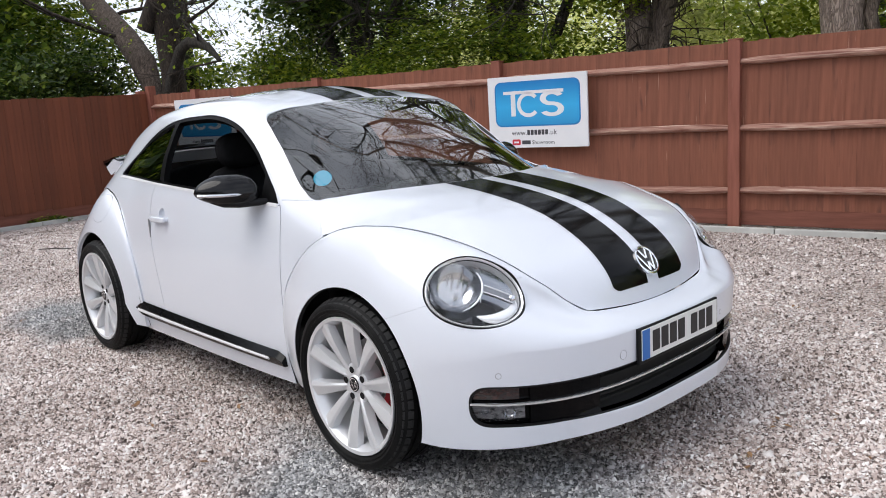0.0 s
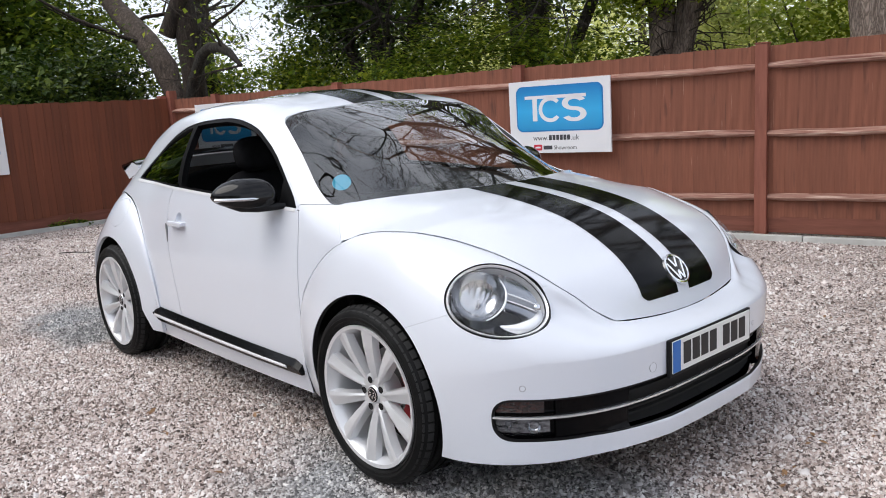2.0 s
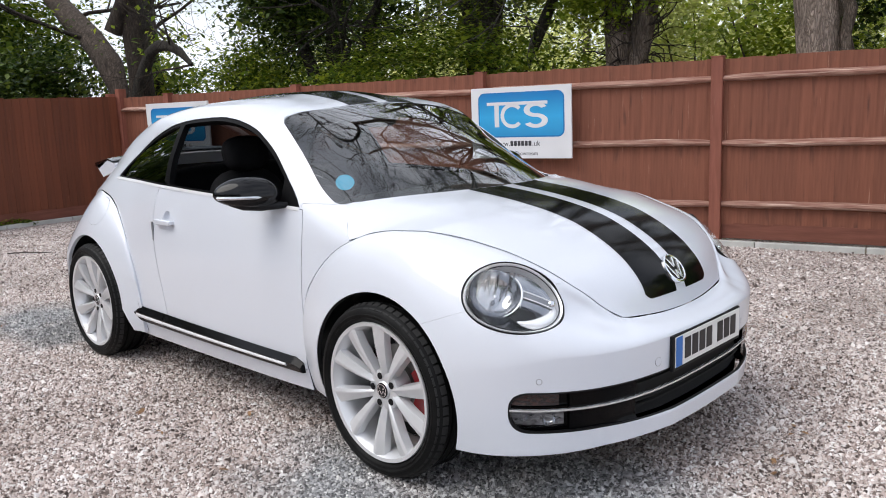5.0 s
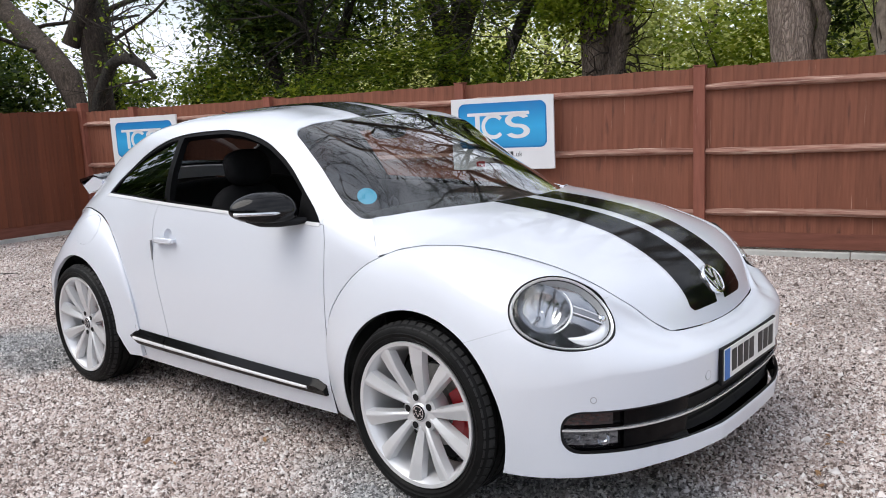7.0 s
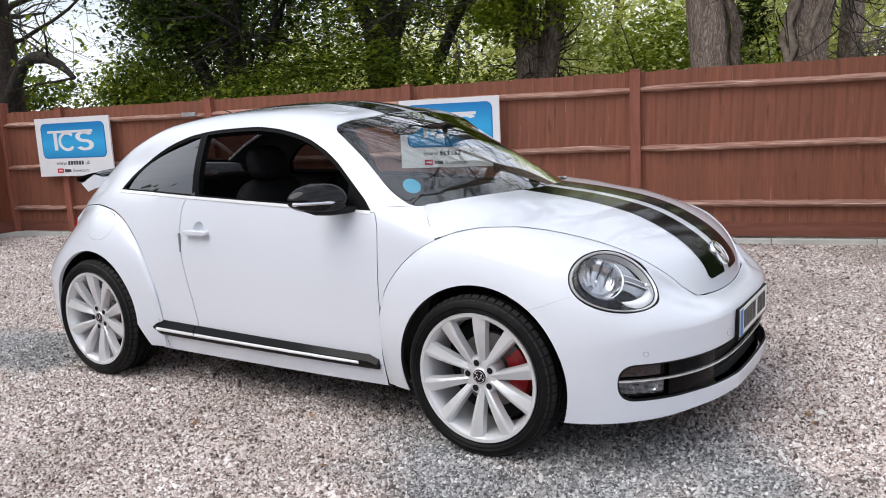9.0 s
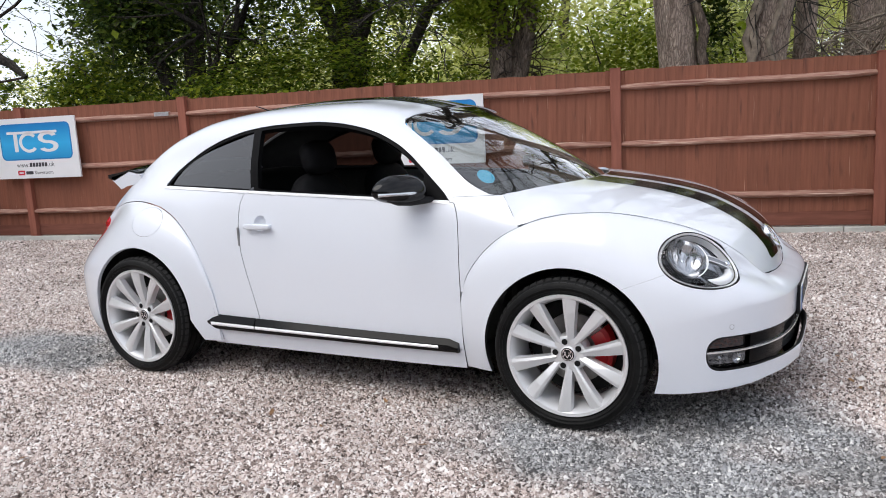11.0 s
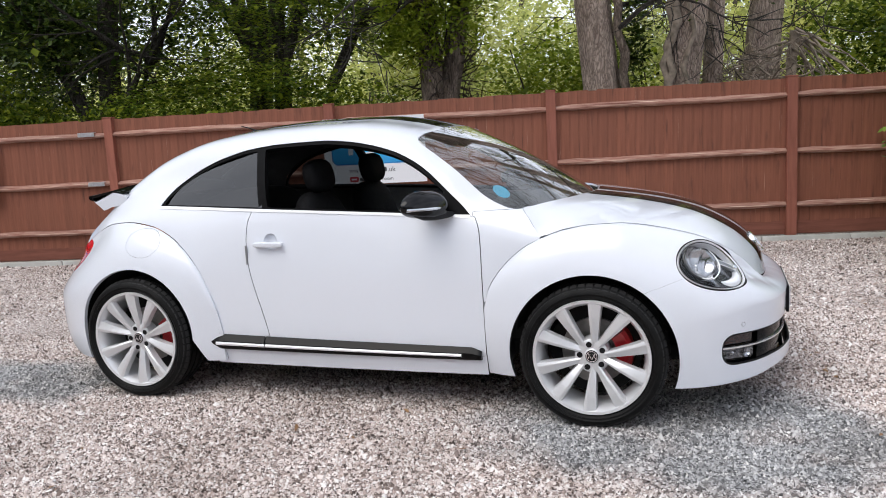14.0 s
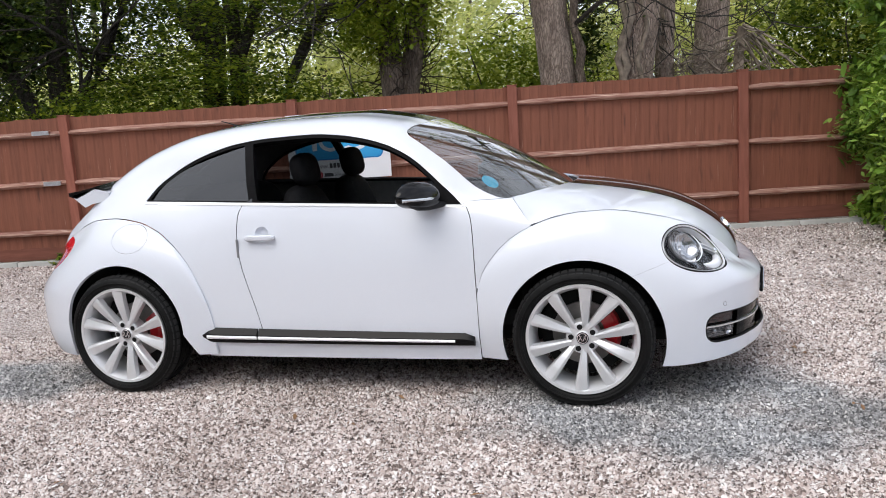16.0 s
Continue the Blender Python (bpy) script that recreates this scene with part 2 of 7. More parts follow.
    if depth:
        verts.append(P - N * depth)
        norms.append(-N)
        fs += [[p + n0 for p in f[::-1]] for f in faces]
        fm += [1] * len(faces)
        base = 2 * n0
        rv, rn = [], []
        for p, q in rim:
            t = P[q] - P[p]
            s = np.cross(t, N[p])
            s = s / max(np.linalg.norm(s), 1e-9)
            # past the lip the edge takes inner, mostly dark to paint shade into gaps
            for d0, d1, k in ((0, min(lip, depth), 0), (min(lip, depth), depth, 1)):
                if d1 > d0:
                    i = base + len(rv)
                    rv += [P[p] - N[p] * d0, P[q] - N[q] * d0, P[q] - N[q] * d1, P[p] - N[p] * d1]
                    rn += [s] * 4
                    fs.append([i + 3, i + 2, i + 1, i])
                    fm.append(k)
        if rv:
            verts.append(np.array(rv))
            norms.append(np.array(rn))
    V, NN = np.concatenate(verts), np.concatenate(norms)
    flip_y = np.array([1, -1, 1])
    mats = [mat, inner or mat]
    if both:
        nb = len(V)
        weld = np.where(np.abs(V[:, 1]) < 1e-4, np.arange(nb), np.arange(nb) + nb)
        weld[2 * n0:] = np.arange(2 * n0, nb) + nb
        fs2 = [[weld[p] for p in f[::-1]] for f in fs]
        V, NN, fs, fm = np.concatenate([V, V * flip_y]), np.concatenate([NN, NN * flip_y]), fs + fs2, fm + fm
    elif side < 0:
        V, NN, fs = V * flip_y, NN * flip_y, [f[::-1] for f in fs]
    return mesh_object(name, V, fs, mat, parent, True, label, NN, mats, fm)


def lathe(profile, steps=64, axis="y", close=False):
    """Turns (radius, along) pairs round an axis; returns verts, faces."""
    verts, faces, n = [], [], len(profile)
    for i in range(steps):
        a = 2 * math.pi * i / steps
        for r, h in profile:
            if axis == "y":
                verts.append((r * math.cos(a), h, r * math.sin(a)))
            elif axis == "x":
                verts.append((h, r * math.cos(a), r * math.sin(a)))
            else:
                verts.append((r * math.cos(a), r * math.sin(a), h))
    m = n if close else n - 1
    for i in range(steps):
        j = (i + 1) % steps
        for k in range(m):
            k2 = (k + 1) % n
            faces.append((i * n + k, j * n + k, j * n + k2, i * n + k2))
    return verts, faces


def lathe_bm(profile, steps=64, axis="y", close=False):
    v, f = lathe(profile, steps, axis, close)
    bm = bmesh.new()
    bv = [bm.verts.new(p) for p in v]
    for q in f:
        try:
            bm.faces.new([bv[i] for i in q])
        except ValueError:
            pass
    bmesh.ops.remove_doubles(bm, verts=bm.verts, dist=1e-5)
    return bm


def box_bm(sx, sy, sz, at=(0, 0, 0), bevel=0.0, turn=None, segments=2):
    bm = bmesh.new()
    bmesh.ops.create_cube(bm, size=1)
    bmesh.ops.scale(bm, vec=(sx, sy, sz), verts=bm.verts)
    if bevel:
        bmesh.ops.bevel(bm, geom=bm.edges[:], offset=bevel, segments=segments, affect="EDGES", profile=0.6)
    if turn is not None:
        bmesh.ops.rotate(bm, cent=(0, 0, 0), matrix=turn, verts=bm.verts)
    bmesh.ops.translate(bm, vec=at, verts=bm.verts)
    return bm


def rod_bm(points, radii, sides=8):
    """A round rod along points with a radius at each."""
    bm = bmesh.new()
    rings = []
    pts = [Vector(p) for p in points]
    for i, p in enumerate(pts):
        d = (pts[min(i + 1, len(pts) - 1)] - pts[max(i - 1, 0)]).normalized()
        q = d.to_track_quat("Z", "Y")
        r = radii[i] if hasattr(radii, "__len__") else radii
        rings.append([bm.verts.new(p + q @ Vector((r * math.cos(2 * math.pi * k / sides), r * math.sin(2 * math.pi * k / sides), 0))) for k in range(sides)])
    for a, b in zip(rings, rings[1:]):
        for k in range(sides):
            bm.faces.new((a[k], a[(k + 1) % sides], b[(k + 1) % sides], b[k]))
    bm.faces.new(rings[0][::-1])
    bm.faces.new(rings[-1])
    return bm


def superbox_bm(rx, ry, rz, power=3.0, rings=16, steps=28, at=(0, 0, 0)):
    """A rounded pillow-like block."""
    bm = bmesh.new()
    e = 2.0 / power
    g = lambda c: math.copysign(abs(c) ** e, c)
    rows = []
    for i in range(rings + 1):
        t = -math.pi / 2 + math.pi * i / rings
        rows.append([bm.verts.new((at[0] + rx * g(math.cos(t)) * g(math.cos(s)), at[1] + ry * g(math.cos(t)) * g(math.sin(s)), at[2] + rz * g(math.sin(t))))
                     for s in [2 * math.pi * k / steps for k in range(steps)]])
    for a, b in zip(rows, rows[1:]):
        for k in range(steps):
            bm.faces.new((a[k], a[(k + 1) % steps], b[(k + 1) % steps], b[k]))
    bmesh.ops.remove_doubles(bm, verts=bm.verts, dist=1e-5)
    return bm


# ---- the car: x forward, y to its left, the ground at z = 0, the axles at x = +-1.2685 ----
AXLE, TYRE_R = 1.2685, 0.335
car = tagged(new("car"), "white two-door hatchback car with two black racing stripes on gravel", "car")

# front wing and bumper: polar round (1.2, 0) from the side (0 degrees) to the nose (90 degrees)
WING_C = 1.2
W_PHI = [-34, -28.6, -27.9, -27.3, -25.1, -21.6, -16.6, -11.9, -3.7, 5.3, 13.8, 20.7, 27.2, 33.5, 38.8, 43.7, 48, 51.9, 55.9, 60, 64.9, 73, 81.8, 90]
W_Z = [0.47, 0.52, 0.56, 0.626, 0.704, 0.777, 0.838, 0.873, 0.912, 0.931, 0.934, 0.924, 0.908, 0.888, 0.867, 0.839, 0.806, 0.767, 0.724, 0.672, 0.628, 0.612, 0.604, 0.602]
W_R = [0.985, 0.945, 0.939, 0.924, 0.894, 0.857, 0.825, 0.802, 0.777, 0.763, 0.757, 0.748, 0.75, 0.771, 0.798, 0.83, 0.854, 0.876, 0.886, 0.893, 0.895, 0.870, 0.854, 0.848]
wing_zs, wing_rs = spline(W_PHI, W_Z), spline(W_PHI, W_R)
_t = np.linspace(0, math.pi / 2, 400)
_ox = np.concatenate([np.linspace(0.5, 1.265, 120), 1.27 + 0.872 * np.sin(_t) ** 0.66])
_oy = np.concatenate([0.905 - 0.062 * np.abs((1.27 - np.linspace(0.5, 1.265, 120)) / 0.51) ** 3, 0.905 * np.maximum(np.cos(_t), 0) ** 0.66])
_op = np.degrees(np.arctan2(_ox - WING_C, _oy))
_or = np.hypot(_ox - WING_C, _oy)
wing_zb = spline([-40, 0, 28, 45, 60, 75, 90], [0.214, 0.212, 0.20, 0.215, 0.228, 0.232, 0.23])


def wing(u, v):
    """u: degrees from the side to the nose; v: -1 lower edge, 0 the widest line, 1 the upper seam."""
    u, v = np.asarray(u, float), np.asarray(v, float)
    r0 = np.interp(u, _op, _or)
    rs, zs, zb = wing_rs(u), wing_zs(u), wing_zb(u)
    rs = np.minimum(rs, r0)
    z0 = np.minimum(0.47 + 0.085 * np.clip((u - 22) / 25, 0, 1), zs - 0.01)
    k = np.clip((u - 15) / 45, 0, 1)
    p = 2.0 - 0.55 * k
    q = 1.75 - 0.2 * k
    t = np.clip(v, 0, 1) * math.pi / 2
    up = np.sin(t) ** (2 / p)
    inn = 1 - np.maximum(np.cos(t), 0) ** (2 / q)
    low = np.clip(-v, 0, 1)
    z = z0 + (zs - z0) * up - (z0 - zb) * low
    edge = np.clip((u - 24) / 16, 0, 1)
    r = r0 - (r0 - rs) * inn - (0.040 - 0.018 * np.clip((u + 15) / 30, 0, 1) + 0.01 * np.clip((u - 10) / 60, 0, 1) - 0.022 * edge) * low**2 - 0.012 * edge * low
    f = np.clip((0.225 - z) / 0.04, 0, 1)
    r = r - 0.012 * f * f * (3 - 2 * f) * np.clip((u - 34) / 22, 0, 1)
    lip = np.clip((0.318 - z) / 0.03, 0, 1)
    r = r + 0.034 * lip * lip * (3 - 2 * lip) * np.clip((u - 56) / 18, 0, 1)
    # the hollow between the lamp and the nose
    dent = np.exp(-(((u - 53) / 9) ** 2)) * np.exp(-(((v - 0.56) / 0.24) ** 2))
    r, z = r - 0.062 * dent, z - 0.018 * dent
    a = np.radians(u)
    return np.stack([WING_C + r * np.sin(a), r * np.cos(a), z], -1)


# cabin and sides: cross-sections from the roof's middle line down to the sill
S_X = [-2.1, -1.8, -1.5, -1.2, -0.9, -0.5, -0.1, 0.3, 0.55, 0.75, 0.95, 1.2]
S_TOP = spline([-2.1, -2.0, -1.8, -1.5, -1.2, -0.9, -0.6, -0.3, 0.0, 0.2, 0.4, 0.57, 0.74, 0.9, 1.0, 1.14, 1.25],
               [0.73, 0.87, 1.08, 1.268, 1.39, 1.455, 1.486, 1.497, 1.493, 1.467, 1.42, 1.35, 1.25, 1.155, 1.1, 1.035, 0.99])
S_CY = spline(S_X, [0.33, 0.44, 0.495, 0.52, 0.53, 0.53, 0.54, 0.565, 0.60, 0.62, 0.60, 0.57])
S_CZ = spline(S_X, [0.70, 0.945, 1.155, 1.30, 1.38, 1.42, 1.428, 1.390, 1.262, 1.132, 1.026, 0.97])
S_MY = spline(S_X, [0.30, 0.53, 0.605, 0.615, 0.63, 0.69, 0.715, 0.70, 0.705, 0.71, 0.70, 0.68])
S_MZ = spline(S_X, [0.68, 0.90, 1.05, 1.165, 1.20, 1.22, 1.235, 1.25, 1.155, 1.046, 1.008, 0.94])
S_DY = spline(S_X, [0.40, 0.60, 0.715, 0.745, 0.755, 0.785, 0.79, 0.78, 0.77, 0.775, 0.785, 0.78])
S_DZ = spline(S_X, [0.64, 0.80, 0.92, 0.98, 1.0, 1.0, 1.0, 1.0, 0.99, 0.965, 0.90, 0.86])
S_EY = spline(S_X, [0.48, 0.63, 0.74, 0.79, 0.826, 0.832, 0.834, 0.832, 0.828, 0.822, 0.81, 0.80])


def cabin(u, v):
    """u: x; v: 0 at the roof's middle line, 1 at the sill's lower edge."""
    u, v = np.asarray(u, float), np.asarray(v, float)
    zt, o = S_TOP(u), np.ones_like(u)
    cy, cz, ey = S_CY(u), S_CZ(u), S_EY(u)
    crown = np.minimum(0.3 * (zt - cz), 0.03)
    K = [(0 * o, zt), (cy * 0.5, zt - crown), (cy, cz), (S_MY(u), S_MZ(u)), (S_DY(u), S_DZ(u)), (ey, 0.75 * o + 0 * u), (ey + 0.012, 0.52 * o), (ey + 0.010, 0.33 * o), (ey - 0.014, 0.205 * o)]
    Y, Z = np.stack([k[0] for k in K]), np.stack([k[1] for k in K])
    Y0, Z0 = np.concatenate([-Y[1:2], Y, 2 * Y[-1:] - Y[-2:-1]]), np.concatenate([Z[1:2], Z, 2 * Z[-1:] - Z[-2:-1]])
    s = np.clip(v, 0, 1) * (len(K) - 1)
    i = np.minimum(s.astype(int), len(K) - 2)
    t = s - i
    j = np.arange(len(u)) if u.ndim else 0
    D = [np.maximum(np.hypot(Y0[a + 1] - Y0[a], Z0[a + 1] - Z0[a]), 1e-4) ** 0.5 for a in range(len(Y0) - 1)]
    D = np.stack(D)

    def cr(Q):
        p0, p1, p2, p3 = Q[i, j], Q[i + 1, j], Q[i + 2, j], Q[i + 3, j]
        d0, d1, d2 = D[i, j], D[i + 1, j], D[i + 2, j]
        m1 = (p1 - p0) / d0 - (p2 - p0) / (d0 + d1) + (p2 - p1) / d1
        m2 = (p2 - p1) / d1 - (p3 - p1) / (d1 + d2) + (p3 - p2) / d2
        m1, m2 = m1 * d1, m2 * d1
        return (2 * t**3 - 3 * t**2 + 1) * p1 + (t**3 - 2 * t**2 + t) * m1 + (3 * t**2 - 2 * t**3) * p2 + (t**3 - t**2) * m2

    return np.stack([u, cr(Y0), cr(Z0)], -1)


# rear wing: polar round (-1.2, 0) from the side (0) to the tail (90)
R_SEAM_X = [-0.712, -0.714, -0.719, -0.742, -0.786, -0.85, -0.947, -1.053, -1.183, -1.34, -1.499, -1.62, -1.8, -1.95, -2.03, -2.05]
R_SEAM_Z = [0.15, 0.24, 0.385, 0.49, 0.606, 0.724, 0.83, 0.905, 0.954, 0.973, 0.962, 0.925, 0.825, 0.74, 0.72, 0.715]
_sv = np.linspace(0.05, 1, 900)
R_SEAM_Y = []
for _x, _z in zip(R_SEAM_X, R_SEAM_Z):
    _p = cabin(np.full(900, _x), _sv)
    R_SEAM_Y.append(float(_p[int(np.argmin(np.abs(_p[:, 2] - _z))), 1]) - 0.002 if _x > -1.7 else 0.0)
R_SEAM_Y[-4:] = [0.60, 0.45, 0.2, 0.0]
R_PHI = np.degrees(np.arctan2(-1.2 - np.array(R_SEAM_X), R_SEAM_Y))
R_Z = R_SEAM_Z
R_R = np.hypot(-1.2 - np.array(R_SEAM_X), R_SEAM_Y)
rear_zs, rear_rs = spline(R_PHI, R_Z), spline(R_PHI, R_R)
_rx = np.concatenate([np.linspace(-0.5, -1.245, 120), -1.25 - 0.885 * np.sin(_t) ** 0.75])
_ry = np.concatenate([0.908 - 0.052 * ((1.25 + np.linspace(-0.5, -1.245, 120)) / 0.51) ** 2, 0.908 * np.maximum(np.cos(_t), 0) ** 0.75])
_rp = np.degrees(np.arctan2(-1.2 - _rx, _ry))
_rr = np.hypot(-1.2 - _rx, _ry)


def rear_wing(u, v):
    u, v = np.asarray(u, float), np.asarray(v, float)
    r0 = np.interp(u, _rp, _rr)
    rs, zs = np.minimum(rear_rs(u), r0), rear_zs(u)
    z0 = np.minimum(0.52, zs - 0.01)
    zb = 0.2 + 0 * u
    t = np.clip(v, 0, 1) * math.pi / 2
    up = np.sin(t)
    k = np.clip((u - 2) / 46, 0, 1)
    inn = 1 - np.maximum(np.cos(t), 0) ** (2 / 1.7 + 2.8 * k * k * (3 - 2 * k))
    low = np.clip(-v, 0, 1)
    z = z0 + (zs - z0) * up - (z0 - zb) * low
    r = r0 - (r0 - rs) * inn - (0.02 + 0.04 * np.clip((u - 10) / 50, 0, 1)) * low**4
    a = np.radians(u)
    return np.stack([-1.2 - r * np.sin(a), r * np.cos(a), z], -1)


# window line, seams
dlo_top = spline([-1.158, -1.10, -1.01, -0.90, -0.76, -0.6, -0.4, -0.15, 0.0, 0.116, 0.273, 0.378, 0.461, 0.525, 0.588, 0.65, 0.70],
                 [1.052, 1.136, 1.205, 1.264, 1.314, 1.351, 1.371, 1.377, 1.366, 1.347, 1.305, 1.257, 1.20, 1.143, 1.085, 1.028, 0.975])
dlo_low = spline([-1.3, -1.158, -0.4, 0.70, 0.8], [1.06, 1.055, 1.03, 0.98, 0.975])


def dlo(x, z):
    """Distance inside the side window opening."""
    e = 0.004
    slope = (dlo_top(x + e) - dlo_top(x - e)) / (2 * e)
    up = (dlo_top(x) - z) / np.sqrt(1 + slope**2)
    low = z - dlo_low(x)
    ends = np.minimum(x + 1.158, 0.70 - x)
    return np.minimum(np.minimum(up, low), ends)


def screen_base(y):
    return 1.14 - 0.26 * (np.abs(y) / 0.72) ** 2.2


def screen(x, y):
    """Distance inside the windscreen, in plan."""
    base = (screen_base(y) + 0.045 - x) * 0.8
    side = np.minimum(0.601 + 0.119 * (x - 0.374) / 0.506, 0.716) - np.abs(y)
    head = x - (0.405 - 0.03 * (np.abs(y) / 0.6) ** 2)
    return smooth_min(base, side, head, k=0.035)


def rear_glass(x, y):
    """Distance inside the rear window, in plan."""
    return smooth_min(x + 1.71, -1.12 - x, 0.46 - np.abs(y), k=0.09)


def cowl(x, y, z):
    rear = np.where(np.abs(y) > 0.42, 1.181 - 0.245 * (np.abs(y) / 0.722) ** 2, 0.0)
    return np.maximum(np.maximum(screen_base(y) - 0.004, rear), 0.935 + 0.707 * (1.015 - z)) - x


door_front = spline([0.2, 0.4, 0.55, 0.75, 0.9, 0.95, 1.0], [0.757, 0.757, 0.754, 0.748, 0.738, 0.725, 0.70])
door_rear = spline([0.2, 0.38, 0.48, 0.61, 0.757, 0.884, 0.966, 1.06], [-0.41, -0.432, -0.456, -0.495, -0.531, -0.543, -0.538, -0.495])


def wing_seam_z(x):
    a = np.linspace(-30, 66, 300)
    p = wing(a, np.ones_like(a))
    return np.interp(x, p[:, 0], p[:, 2], left=0.5)


def rear_seam_z(x):
    a = np.linspace(float(R_PHI[0]), 88, 400)
    p = rear_wing(a, np.ones_like(a))
    return np.interp(-x, -p[:, 0], p[:, 2], left=0.0)


def arch_f(p):
    return np.hypot(p[:, 0] - 1.2685, (p[:, 2] - 0.328)) - 0.388


def arch_r(p):
    low = np.clip(0.34 - p[:, 2], 0, 1) * np.where(p[:, 0] > -1.26, 1.0, 0.0)
    return np.hypot(p[:, 0] + 1.262 - 0.6 * low, np.maximum(p[:, 2] - 0.36, -0.02)) - 0.37


def tail_lamp(p):
    return (1 - np.sqrt(((p[:, 0] + 1.85) / 0.17) ** 2 + ((np.abs(p[:, 1]) - 0.60) / 0.145) ** 2 + ((p[:, 2] - 0.785) / 0.12) ** 2)) * 0.1


_qx, _qv = np.meshgrid(np.linspace(-1.15, -0.4, 30), np.linspace(0.28, 0.52, 60), indexing="ij")
_qp = cabin(_qx.ravel(), _qv.ravel())
_qp = _qp[(_qp[:, 2] > 1.04) & (_qp[:, 2] < dlo_top(_qp[:, 0]))]
_qf = np.linalg.lstsq(np.stack([np.ones(len(_qp)), _qp[:, 0], _qp[:, 2], _qp[:, 0] ** 2, _qp[:, 0] * _qp[:, 2], _qp[:, 2] ** 2], 1), _qp[:, 1], rcond=None)[0]


def quarter(u, v):
    """The quarter light's even curve; u: x, v: z."""
    u, v = np.asarray(u, float), np.asarray(v, float)
    return np.stack([u, _qf[0] + _qf[1] * u + _qf[2] * v + _qf[3] * u * u + _qf[4] * u * v + _qf[5] * v * v, v], -1)


GAP = 0.0022
U_CABIN = np.unique(np.concatenate([np.linspace(-2.05, -1.25, 44), np.linspace(-1.25, 0.8, 150), np.linspace(0.8, 1.2, 36)]))
V_CABIN = np.linspace(0, 1, 97)
shell_conds = [
    lambda u, v, p: -screen(p[:, 0], p[:, 1]) - 0.002,
    lambda u, v, p: cowl(p[:, 0], p[:, 1], p[:, 2]) - GAP,
    lambda u, v, p: -dlo(p[:, 0], p[:, 2]) - 0.0005,
    lambda u, v, p: np.where(v < 0.45, -rear_glass(p[:, 0], p[:, 1]) - 0.001, 1.0),
    lambda u, v, p: p[:, 2] - np.where(p[:, 0] > 0.76, wing_seam_z(p[:, 0]) + 0.001, 0.0),
    lambda u, v, p: np.maximum(p[:, 2] - np.where(p[:, 0] < -0.7, rear_seam_z(p[:, 0]) + 0.003, 0.0), np.minimum(p[:, 0] + 0.775, 0.44 - p[:, 2])),
    # the door's opening
    lambda u, v, p: -np.minimum(np.minimum(p[:, 0] - door_rear(p[:, 2]) + GAP, door_front(p[:, 2]) + GAP - p[:, 0]), np.minimum(dlo_low(p[:, 0]) + np.where(p[:, 0] > 0.55, 0.0012, 0.05) - p[:, 2], p[:, 2] - 0.30)),
    lambda u, v, p: 0.757 - p[:, 0] + np.where(p[:, 2] > 0.58, 1.0, 0.0),
]
wing_top = lambda p: np.minimum(np.minimum(p[:, 0] - 0.70, 1.003 + 0.02 * (p[:, 0] - 0.7) - p[:, 2]), p[:, 2] - 0.5)
for sd in (-1, 1):
    panel("wing_top", cabin, np.linspace(0.66, 1.1, 60), np.linspace(0.3, 0.8, 70), shell_conds + [lambda u, v, p: wing_top(p) - 0.0012], M_white, car, sd, depth=0.02, inner=M_liner_shade, lip=0.016)
panel("body_shell", cabin, U_CABIN, V_CABIN, shell_conds + [lambda u, v, p: -wing_top(p) - 0.0008, lambda u, v, p: p[:, 0] + 1.95, lambda u, v, p: p[:, 2] - np.where(p[:, 0] < -1.80, 0.79, 0.0)], M_white, car, both=True, depth=0.02, inner=M_cabin)

